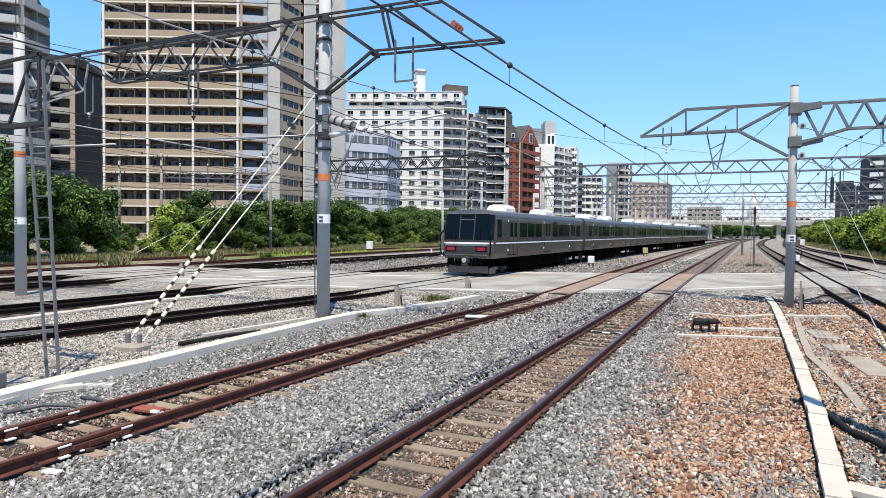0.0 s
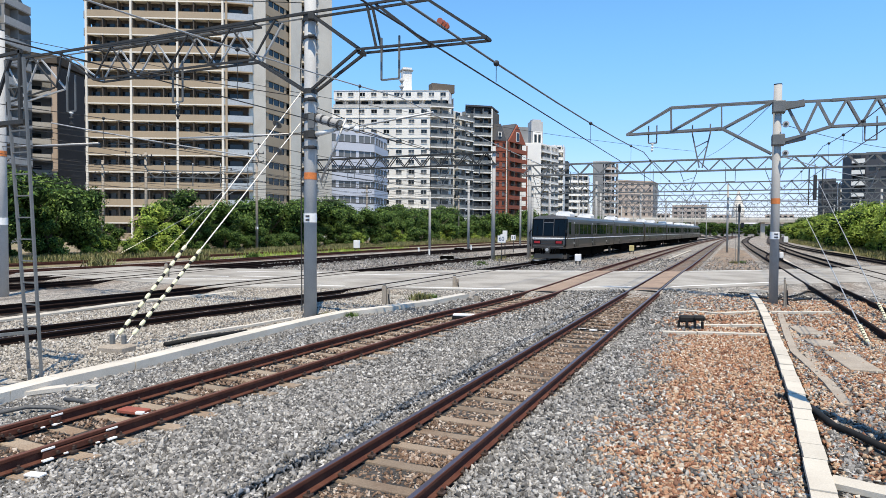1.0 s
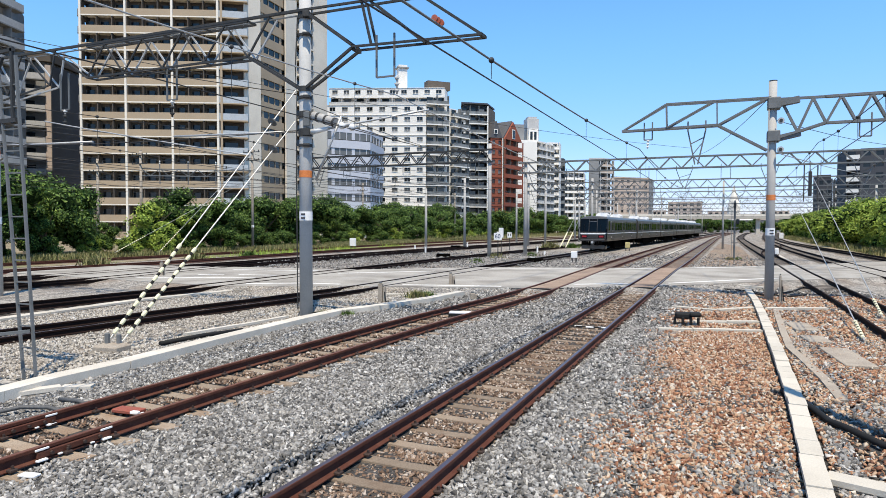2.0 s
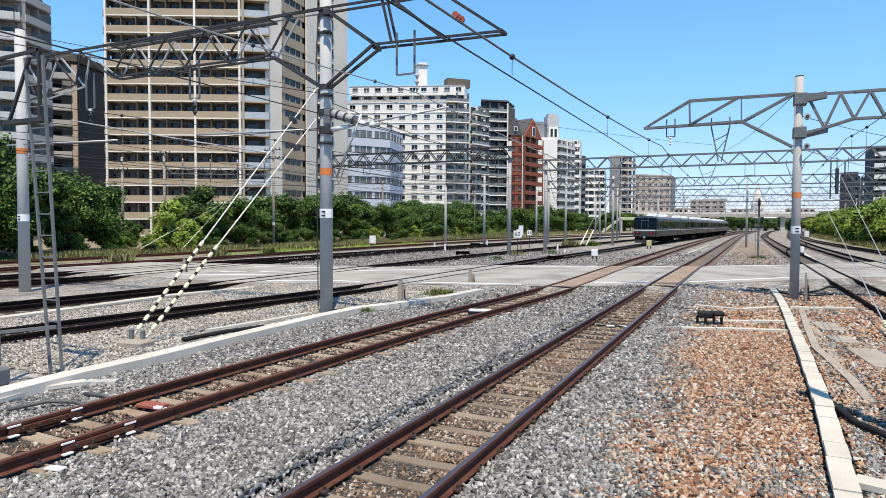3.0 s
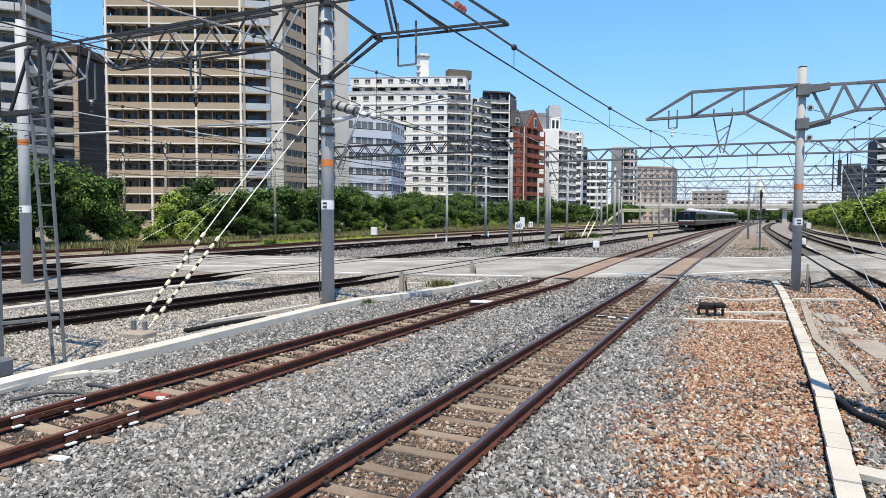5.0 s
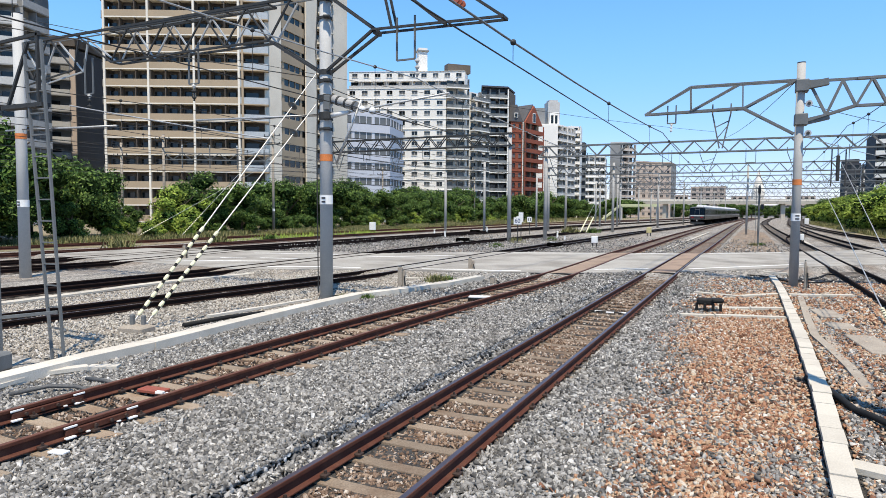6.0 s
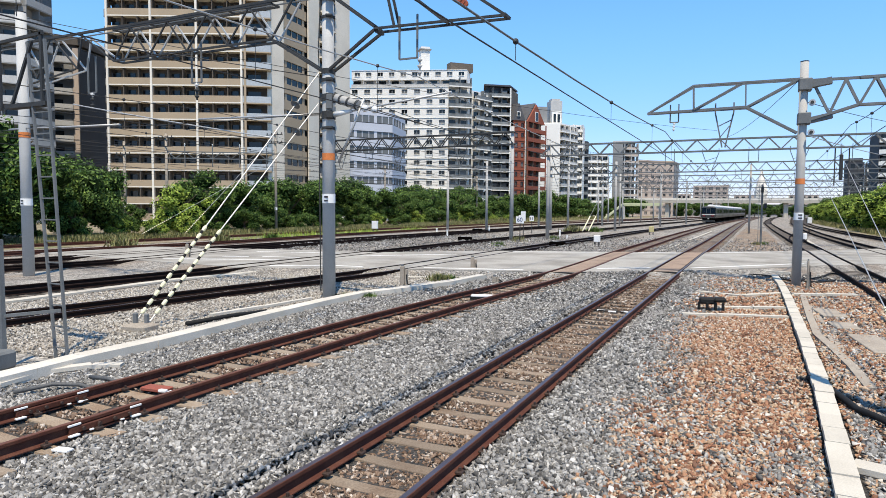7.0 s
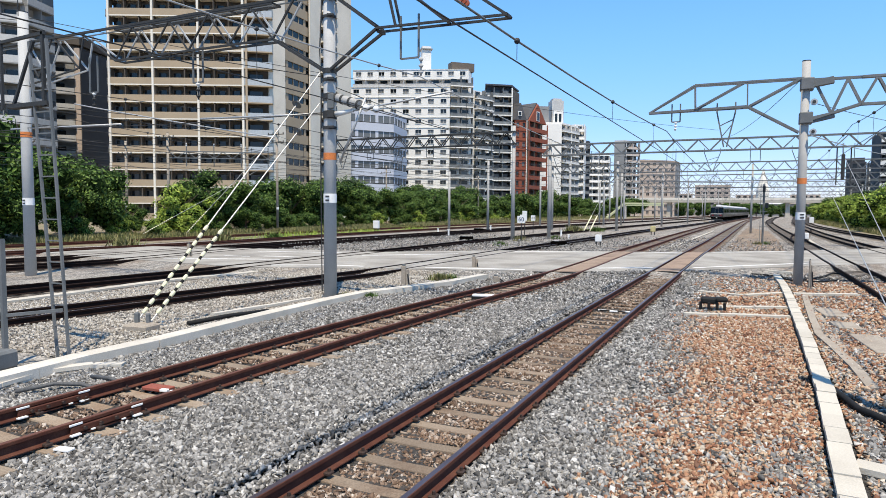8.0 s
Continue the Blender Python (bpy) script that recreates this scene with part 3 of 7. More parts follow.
trough("cable_trough", "pale concrete cable trough with separate cover slabs", [(0.84, 2.0), (0.865, 6.5), (0.91, 8.0), (0.98, 10.2), (1.01, 13.0), (1.015, 17.5), (1.01, 21.3), (0.98, 24.6), (0.85, 28.5)], 0.23, GROUND - 0.1, -0.06, M_CONCRETE, lift=0.011)
trough("cable_trough", "narrow concrete branch trough across the gravel", [(-1.52, 17.05), (0.86, 17.75)], 0.2, GROUND - 0.1, -0.115, M_CONCRETE, 0.8)
trough("cable_trough", "narrow concrete branch trough across the gravel", [(-0.75, 18.7), (0.86, 19.4)], 0.21, GROUND - 0.1, -0.115, M_CONCRETE, 0.8)
trough("cable_trough", "narrow concrete branch trough across the gravel", [(-1.5, 22.0), (-0.2, 21.6), (0.86, 22.9)], 0.23, GROUND - 0.1, -0.115, M_CONCRETE, 0.8)
trough("cable_trough", "narrow concrete branch trough across the gravel", [(1.2, 22.9), (3.0, 23.5)], 0.26, GROUND - 0.1, -0.115, M_CONCRETE, 0.8)
trough("cable_trough", "broad pale concrete slab branching off the trough", [(1.0, 7.5), (1.6, 7.32), (2.6, 7.17)], 0.26, GROUND - 0.1, -0.09, M_CONCRETE, 0.6)

# low concrete retaining wall beside the rust-red track
wall = thing("retaining_kerb", "low pale concrete kerb wall beside the side track", "kerb", kind="structure")
KERB = [(-9.2, 1.5), (-9.75, 5.1), (-9.95, 6.9), (-9.95, 8.3), (-10.15, 10.6), (-10.35, 14.2), (-10.35, 16.0), (-9.9, 17.4), (-9.3, 20.2), (-9.15, 22.6)]
for i, ((x0, y0), (x1, y1)) in enumerate(zip(KERB, KERB[1:])):
    d, a = math.hypot(x1 - x0, y1 - y0), math.atan2(y1 - y0, x1 - x0)
    n = max(1, round(d / 1.2))
    for k in range(n):
        u = (k + 0.5) / n
        block("kerb_block", M_KERB, wall, (x0 + (x1 - x0) * u - 0.03, y0 + (y1 - y0) * u, -0.17), (d / n - 0.006, 0.36, 0.3), a)
trough("cable_trough", "low pale concrete kerb bending to the side track", [(-8.9, 3.2), (-9.7, 5.4), (-9.85, 6.2), (-9.55, 6.8), (-9.15, 7.05)], 0.2, GROUND - 0.1, -0.1, M_KERB, 0.6)
trough("cable_trough", "thin pale trough behind the kerb wall", [(-11.66, 11.4), (-11.48, 13.06), (-11.36, 14.9)], 0.14, GROUND - 0.1, -0.11, M_KERB, 0.8)
trough("cable_trough", "long pale concrete trough between the yard tracks", [(-17.9, 3.0), (-18.2, 10.7), (-18.6, 16.4), (-17.9, 20.6)], 0.4, GROUND - 0.1, -0.12, M_CONCRETE, 1.0)
trough("cable_trough", "pale concrete trough beside the yard track", [(-10.6, 23.6), (-9.2, 22.8), (-12.2, 21.2)], 0.2, GROUND - 0.1, -0.13, M_CONCRETE, 1.0)
trough("cable_trough", "white concrete trough beside the main track", [(-5.2, 43.0), (-5.0, 60), (-4.7, 90)], 0.2, GROUND - 0.1, -0.1, M_CONCRETE, 2.0)
trough("cable_trough", "pale concrete trough between the far tracks", [(4.3, 46), (4.4, 60), (4.6, 82)], 0.3, GROUND - 0.1, -0.1, M_CONCRETE, 2.0)
trough("cable_trough", "old concrete slabs sunk in the gravel", [(1.62, 12.0), (1.55, 16.5), (1.5, 20.4)], 0.16, GROUND - 0.1, -0.165, M_CONCRETE_OLD, 0.9)

# ---- train ----
def bm_section(bm, pts, y0, y1):
    """Extrude a closed section (x, z) along y."""
    a = [bm.verts.new((x, y0, z)) for x, z in pts]
    b = [bm.verts.new((x, y1, z)) for x, z in pts]
    n = len(pts)
    bm.faces.new(a)
    bm.faces.new(b[::-1])
    for i in range(n):
        bm.faces.new((a[i], b[i], b[(i + 1) % n], a[(i + 1) % n]))
    bmesh.ops.recalc_face_normals(bm, faces=bm.faces)


HALF = 1.44
BODY = [(-1.38, 0.95), (-HALF, 1.25), (-HALF, 3.05), (-1.41, 3.26), (-1.28, 3.42), (-0.8, 3.52), (0, 3.56), (0.8, 3.52), (1.28, 3.42), (1.41, 3.26), (HALF, 3.05), (HALF, 1.25), (1.38, 0.95)]


def train_car(tail):
    car = thing("train_car", "dark stainless commuter train car with brown and white stripe" if not tail else
                "tail car of a stainless commuter train with black glazed cab end", "train car", group="cars of the train")
    y0, y1 = -9.75 + (0.75 if tail else 0), 9.75
    bm = bmesh.new()
    bm_section(bm, BODY, y0, y1)
    if tail:
        for f in list(bm.faces):
            if all(abs(v.co.y - y0) < 1e-4 for v in f.verts):
                bm.faces.remove(f)
        last = [v for v in bm.verts if abs(v.co.y - y0) < 1e-4]
        for out, narrow, drop in ((0.34, 0.985, 0.02), (0.52, 0.93, 0.06), (0.62, 0.85, 0.12)):
            ring = [bm.verts.new((x * narrow, y0 - out + 0.16 * max(0, z - 1.5), z - (drop if z > 3.3 else 0))) for x, z in BODY]
            for i in range(len(ring)):
                bm.faces.new((last[i], ring[i], ring[(i + 1) % len(ring)], last[(i + 1) % len(ring)]))
            last = ring
        bm.faces.new(last)
        bmesh.ops.recalc_face_normals(bm, faces=bm.faces)
    body = part("body", bm, M_STAINLESS, car, "brushed stainless body shell")
    bm = bmesh.new()
    bm_section(bm, [(-1.28, 3.4), (-1.2, 3.455), (-0.8, 3.535), (0, 3.575), (0.8, 3.535), (1.2, 3.455), (1.28, 3.4), (0, 3.3)], y0 + 0.1, y1 - 0.02)
    part("roof", bm, M_TRAIN_ROOF, car, "grey roof")
    doors = (-6.3, 0.3, 6.6)
    for s in (-1, 1):
        x = s * (HALF + 0.004)
        block("window_band", M_STAINLESS_DARK, body, (x, (y0 + y1) / 2, 2.42), (0.012, y1 - y0 - 0.3, 0.96))
        block("stripe", M_STRIPE, body, (x, (y0 + y1) / 2, 1.76), (0.05, y1 - y0 - 0.05, 0.07), label="white stripe")
        block("stripe", M_STAINLESS_DARK, body, (x, (y0 + y1) / 2, 1.86), (0.046, y1 - y0 - 0.05, 0.1), label="brown stripe")
        for d in doors:
            for o in (-0.335, 0.335):
                block("door", M_STAINLESS, body, (s * (HALF + 0.008), d + o, 2.06), (0.02, 0.655, 1.92))
                block("door_window", M_TRAIN_GLASS, body, (s * (HALF + 0.014), d + o, 2.5), (0.02, 0.42, 0.8))
            for o in (-0.7, 0.7):
                block("door_frame", M_STAINLESS_DARK, body, (s * (HALF + 0.01), d + o, 2.06), (0.02, 0.045, 1.95))
            block("door_seam", M_TRAIN_BLACK, body, (s * (HALF + 0.018), d, 2.06), (0.012, 0.03, 1.9))
            block("door_sill", M_TRAIN_BLACK, body, (s * (HALF + 0.012), d, 1.09), (0.03, 1.4, 0.05))
            block("step_lamp", M_STRIPE, body, (s * (HALF + 0.014), d - 0.85, 1.36), (0.03, 0.1, 0.1), label="small white marker lamp")
            block("step_lamp", M_STRIPE, body, (s * (HALF + 0.008), d - 0.85, 2.98), (0.03, 0.1, 0.1), label="small white marker lamp")
        block("gutter", M_BRIGHT_STEEL, body, (s * 1.43, (y0 + y1) / 2, 3.2), (0.03, y1 - y0 - 0.1, 0.04), label="bright gutter strip")
        block("end_post", M_TRAIN_BLACK, body, (s * (HALF + 0.006), y1 - 0.05, 2.05), (0.016, 0.07, 2.1))
        block("side_sign", M_TRAIN_BLACK, body, (s * (HALF + 0.01), 2.0, 3.0), (0.016, 0.9, 0.16), label="dark destination sign")
        for w in ((-4.6, 1.25), (-3.15, 1.25), (-1.7, 1.25), (2.0, 1.25), (3.45, 1.25), (4.9, 1.25), (8.2, 1.1)) + (() if tail else ((-8.2, 1.1),)):
            block("window", M_TRAIN_GLASS, body, (s * (HALF + 0.012), w[0], 2.48), (0.016, w[1], 0.82))
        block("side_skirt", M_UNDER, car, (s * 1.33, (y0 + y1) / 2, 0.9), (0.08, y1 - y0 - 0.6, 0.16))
        if tail:
            block("cab_window", M_TRAIN_GLASS, body, (s * (HALF + 0.012), y0 + 0.55, 2.55), (0.016, 0.55, 0.95))
    for y, l in ((-3.9, 2.2), (-1.6, 2.3), (1.0, 2.6), (3.7, 2.4)):
        for s in (-1, 1):
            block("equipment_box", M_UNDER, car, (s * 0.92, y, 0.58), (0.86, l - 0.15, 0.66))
    for y in (-6.8, 6.8):
        bm = bmesh.new()
        for s in (-1, 1):
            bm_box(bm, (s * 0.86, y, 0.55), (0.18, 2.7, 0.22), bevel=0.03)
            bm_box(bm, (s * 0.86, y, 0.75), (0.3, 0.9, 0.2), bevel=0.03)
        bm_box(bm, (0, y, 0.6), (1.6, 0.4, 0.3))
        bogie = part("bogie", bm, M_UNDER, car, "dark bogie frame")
        for dy in (-1.05, 1.05):
            for s in (-0.5665, 0.5665):
                wb = bmesh.new()
                bm_rod(wb, (s - 0.06, y + dy, 0.43), (s + 0.06, y + dy, 0.43), 0.43, seg=20)
                part("wheel", wb, M_STEEL_DARK, bogie)
    for y in (-4.5, 3.3):
        bm = bmesh.new()
        bm_section(bm, [(-0.62, 3.45), (-0.62, 3.74), (-0.52, 3.9), (-0.25, 3.98), (0.25, 3.98), (0.52, 3.9), (0.62, 3.74), (0.62, 3.45)], y - 0.8, y + 0.8)
        for v in bm.verts:
            if v.co.z > 3.7:
                v.co.y = y + (v.co.y - y) * (0.92 if v.co.z < 3.85 else 0.84)
        part("air_conditioner", bm, M_AC, car, "white rounded roof unit")
    bm = bmesh.new()
    bm_box(bm, (0, y1 + 0.22, 2.1), (0.95, 0.5, 2.1))
    part("gangway", bm, M_BLACK, car, "black gangway bellows")
    if tail:
        yf = y0 - 0.62

        def front_y(z):
            return yf + 0.16 * max(0, z - 1.5) - 0.012

        def pane(name, xa, xb, za, zb, material, proud=0.0, owner=None, label=""):
            bm = bmesh.new()
            v = [bm.verts.new((x, front_y(z) - proud + d, z)) for d in (0, 0.03) for x, z in ((xa, za), (xb, za), (xb, zb), (xa, zb))]
            for q in ((0, 1, 2, 3), (7, 6, 5, 4), (0, 4, 5, 1), (1, 5, 6, 2), (2, 6, 7, 3), (3, 7, 4, 0)):
                bm.faces.new([v[i] for i in q])
            bmesh.ops.recalc_face_normals(bm, faces=bm.faces)
            return part(name, bm, material, owner or body, label)

        def corner(name, s, za, zb, material, proud, label=""):
            """The part of a front panel that wraps round the rounded corner on side s."""
            bm = bmesh.new()
            rows = []
            for z in (za, zb):
                yy = y0 + 0.16 * max(0, z - 1.5)
                rows.append([bm.verts.new((s * (x + proud), yy - out - proud, z)) for x, out in ((HALF * 0.85, 0.62), (HALF * 0.93, 0.52), (HALF * 0.985, 0.34))])
            for a, b, c, d in zip(rows[0], rows[0][1:], rows[1][1:], rows[1]):
                bm.faces.new((a, b, c, d))
            bmesh.ops.recalc_face_normals(bm, faces=bm.faces)
            bmesh.ops.solidify(bm, geom=bm.faces[:], thickness=0.012)
            return part(name, bm, material, body, label)

        wide = HALF * 0.85
        mask = pane("front_mask", -wide, wide, 1.93, 3.3, M_TRAIN_BLACK, 0.0, None, "black front mask")
        for xa, xb in ((-wide, -0.46), (-0.36, 0.36), (0.46, wide)):
            pane("windscreen", xa, xb, 1.97, 2.98 if xa > -0.4 and xb < 0.4 else 3.2, M_WINDSCREEN, 0.012, mask)
        pane("destination_sign", -0.34, 0.34, 3.02, 3.2, M_TRAIN_BLACK, 0.014, mask)
        for x in (-0.42, 0.42):
            pane("door_pillar", x - 0.022, x + 0.022, 1.95, 3.25, M_STAINLESS, 0.03, mask, "silver door pillar")
        pane("door_lintel", -0.4, 0.4, 2.98, 3.02, M_BRIGHT_STEEL, 0.026, mask)
        pane("brow", -1.2, 1.2, 3.3, 3.38, M_BRIGHT_STEEL, 0.03, None, "bright roof brow above the mask")
        pane("lower_apron", -wide, wide, 1.0, 1.3, M_STAINLESS_DARK, 0.004, None, "dark lower apron")
        pane("apron_trim", -wide, wide, 1.12, 1.16, M_BRIGHT_STEEL, 0.012, None, "silver trim line")
        pane("front_bead", -wide, wide, 1.61, 1.71, M_BRIGHT_STEEL, 0.01, None, "silver bead below the stripe")
        for x in (-0.9, 0.78):
            pane("wiper", x - 0.02, x + 0.02, 1.97, 2.7, M_TRAIN_BLACK, 0.05, mask)
        pane("front_stripe", -wide, wide, 1.72, 1.8, M_STRIPE, 0.01, None, "white stripe")
        pane("front_stripe", -wide, wide, 1.82, 1.93, M_STAINLESS_DARK, 0.008, None, "brown stripe")
        pane("lamp_panel", -wide, wide, 1.36, 1.56, M_STAINLESS_DARK, 0.006, None, "dark lamp panel")
        for s in (-1, 1):
            corner("corner_glass", s, 1.93, 3.27, M_WINDSCREEN, 0.012, "dark wrap-round corner glass")
            corner("corner_stripe", s, 1.72, 1.8, M_STRIPE, 0.012, "white stripe")
        for s in (-1, 1):
            pane("lamp_frame", min(s * 0.56, s * 1.18), max(s * 0.56, s * 1.18), 1.31, 1.6, M_TRAIN_BLACK, 0.018, None, "black lamp frame")
            pane("tail_lamp", min(s * 0.64, s * 1.1), max(s * 0.64, s * 1.1), 1.36, 1.54, M_TAIL, 0.03, None, "red tail lamp cluster")
            rail = bmesh.new()
            bm_tube(rail, [(s * 1.36, yf - 0.05, 1.1), (s * 1.43, yf - 0.1, 1.3), (s * 1.45, yf - 0.12, 2.2), (s * 1.38, yf + 0.1, 2.4)], 0.05)
            part("handrail", rail, M_TRAIN_BLACK, body, "black corner rail")
        bm = bmesh.new()
        bm_box(bm, (0, yf + 0.3, 0.36), (2.3, 0.1, 0.42), bevel=0.04)
        for s in (-1, 1):
            bm_box(bm, (s * 1.2, yf + 0.75, 0.34), (0.1, 0.8, 0.4), bevel=0.03)
        part("obstacle_deflector", bm, M_STAINLESS, car, "dull grey obstacle deflector")
        bm = bmesh.new()
        bm_box(bm, (0, yf + 0.1, 0.86), (0.4, 0.6, 0.36), bevel=0.05)
        bm_rod(bm, (0, yf - 0.22, 0.86), (0, yf + 0.0, 0.86), 0.2, seg=12)
        bm_box(bm, (0, yf - 0.1, 0.62), (0.34, 0.24, 0.14), bevel=0.03)
        coupler = part("coupler", bm, M_STEEL_DARK, car, "dark steel coupler")
        bm = bmesh.new()
        bm_rod(bm, (0, yf - 0.25, 0.86), (0, yf - 0.215, 0.86), 0.13, seg=12)
        part("coupler_face", bm, M_STEEL_LIGHT, coupler, "worn bright coupler face")
        for x in (-0.62, -0.42, 0.42, 0.62):
            bm = bmesh.new()
            bm_tube(bm, [(x, yf + 0.02, 1.0), (x, yf - 0.1, 0.84), (x * 0.9, yf - 0.1, 0.62), (x * 0.8, yf + 0.05, 0.52)], 0.03)
            part("air_hose", bm, M_TRAIN_BLACK, car, "black rubber air hose")
        block("end_beam", M_UNDER, car, (0, yf + 0.6, 0.72), (2.5, 0.5, 0.55))
        for x in (-0.8, 0.7):
            block("jumper_box", M_UNDER, car, (x, yf + 0.2, 0.8), (0.5, 0.4, 0.35))
    return car


def train_y(t):
    return 31.05 + 18.15 * t - 0.1 * t * t


def on_track(y):
    d = (along(TRACK_C, y + 6.8) - along(TRACK_C, y - 6.8)) / 13.6
    x = (along(TRACK_C, y + 6.8) + along(TRACK_C, y - 6.8)) / 2
    return pose(x, y, 0, 0, 0, -math.degrees(math.atan(d)))


tail_car = train_car(True)
first = train_car(False)
CARS = [tail_car, first] + [copy_thing(first, Matrix()) for _ in range(4)]


def motions():
    for i, car in enumerate(CARS):
        walk(car, [(t / 2, on_track(train_y(t / 2) + 9.9 + 20.0 * i)) for t in range(17)])


# ---- overhead line ----
def bm_ring(bm, c, r, h, seg=20):
    bm_rod(bm, (c[0], c[1], c[2] - h / 2), (c[0], c[1], c[2] + h / 2), r, seg=seg)


def pole(owner, x, y, top, r=0.17, band=None, plate=None, seg=24, material=None):
    bm = bmesh.new()
    bm_rod(bm, (x, y, GROUND - 0.3), (x, y, top), r, r * 0.88, seg=seg)
    p = part("pole", bm, material or M_POLE, owner, "", True)
    bm = bmesh.new()
    bm_ring(bm, (x, y, top + 0.012), r * 0.9, 0.03, seg)
    part("pole_cap", bm, M_STEEL_DARK, owner)
    if band:
        bm = bmesh.new()
        bm_ring(bm, (x, y, band), r * 0.96 + 0.004, 0.2, seg)
        part("band", bm, M_ORANGE, owner, "faded orange band")
    if plate:
        bm = bmesh.new()
        bm_ring(bm, (x, y, plate), r * 0.98 + 0.006, 0.26, seg)
        pl = part("number_plate", bm, M_WHITE_PLATE, owner, "white number plate with two dark bars")
        for dz in (0.05, -0.06):
            block("bar", M_INK, pl, (x + 0.04, y - r - 0.003, plate + dz), (0.13, 0.012, 0.05))
    return p


def bar(name, material, owner, p, q, w, h=None):
    """A straight bar from p to q, a piece of its own on the shared mesh."""
    p, q = Vector(p), Vector(q)
    d = q - p
    ob = block(name, material, owner, (0, 0, 0), (1, 1, 1))
    ob.matrix_basis = Matrix.Translation((p + q) / 2) @ d.to_track_quat("Z", "Y").to_matrix().to_4x4() @ Matrix.Diagonal((w, h or w, d.length, 1))
    return ob


def truss(owner, x0, x1, y, zb, zt, w=0.36, panel=1.55, chord=0.09, brace=0.06, material=None, taper0=0.0, taper1=0.0, far=False, rear=None):
    """A braced beam along x: four chords and zigzag webs on both faces."""
    material = material or M_STEEL
    n = max(2, round((x1 - x0) / panel))
    for s in (-w / 2, w / 2):
        for z in (zb, zt):
            bm = bmesh.new()
            bm_bar(bm, (x0 + (taper0 if z == zb else 0), y + s, z), (x1 - (taper1 if z == zb else 0), y + s, z), chord)
            part("chord", bm, material, owner)
        bm = bmesh.new()
        a, b = x0 + taper0, x1 - taper1
        for i in range(n):
            xa, xb = a + (b - a) * i / n, a + (b - a) * (i + 1) / n
            for p, q in (((xa, y + s, zb), ((xa + xb) / 2, y + s, zt)), (((xa + xb) / 2, y + s, zt), (xb, y + s, zb))):
                if far:
                    bm_bar(bm, p, q, brace)
                else:
                    bar("brace", (rear or material) if s > 0 else material, owner, p, q, brace)
        if far:
            tagged(part("web_bracing", bm, material, owner), kind="stuff")
        else:
            bm.free()
    if not far:
        for i in range(n + 1):
            xa = x0 + (x1 - x0) * i / n
            bar("cross_tie", material, owner, (xa, y - w / 2, zt), (xa, y + w / 2, zt), brace)
            if taper0 <= xa - x0 and taper1 <= x1 - xa:
                bar("cross_tie", material, owner, (xa, y - w / 2, zb), (xa, y + w / 2, zb), brace)
        return
    bm = bmesh.new()
    for i in range(n + 1):
        xa = x0 + (x1 - x0) * i / n
        bm_bar(bm, (xa, y - w / 2, zt), (xa, y + w / 2, zt), brace)
        if taper0 <= xa - x0 and taper1 <= x1 - xa:
            bm_bar(bm, (xa, y - w / 2, zb), (xa, y + w / 2, zb), brace)
    tagged(part("cross_ties", bm, material, owner), kind="stuff")


def hanger(owner, x, y, top, drop, wide=0.5, material=None):
    """A U-shaped drop frame below a beam."""
    bm = bmesh.new()
    for s in (-wide / 2, wide / 2):
        bm_bar(bm, (x + s, y, top + 0.25), (x + s, y, top - drop), 0.045)
    bm_bar(bm, (x - wide / 2, y, top - drop), (x + wide / 2, y, top - drop), 0.045)
    part("drop_frame", bm, material or M_STEEL, owner)


def arm_frame(owner, x, y, top, drop, wide=0.7):
    """A tapering lattice drop arm."""
    bm = bmesh.new()
    for s in (-1, 1):
        bm_bar(bm, (x + s * wide / 2, y, top + 0.2), (x + s * wide / 2, y, top - 0.15), 0.05)
        bm_bar(bm, (x + s * wide / 2, y, top - 0.15), (x + s * 0.05, y, top - drop), 0.05)
    bm_bar(bm, (x - wide * 0.3, y, top - drop * 0.45), (x + wide * 0.4, y, top - drop * 0.3), 0.035)
    bm_bar(bm, (x - wide * 0.18, y, top - drop * 0.72), (x + wide * 0.3, y, top - drop * 0.45), 0.03)
    part("drop_arm", bm, M_STEEL, owner)


def insulator(owner, p, q, discs=3, r=0.09, material=None):
    p, q = Vector(p), Vector(q)
    bm = bmesh.new()
    bm_rod(bm, p, q, r * 0.35, seg=8)
    d = (q - p).normalized() * 0.035
    for i in range(discs):
        c = p.lerp(q, (i + 0.5) / discs)
        bm_rod(bm, c - d, c + d, r, r * 0.45, seg=14)
    part("insulator", bm, material or M_PORCELAIN, owner, "", True)


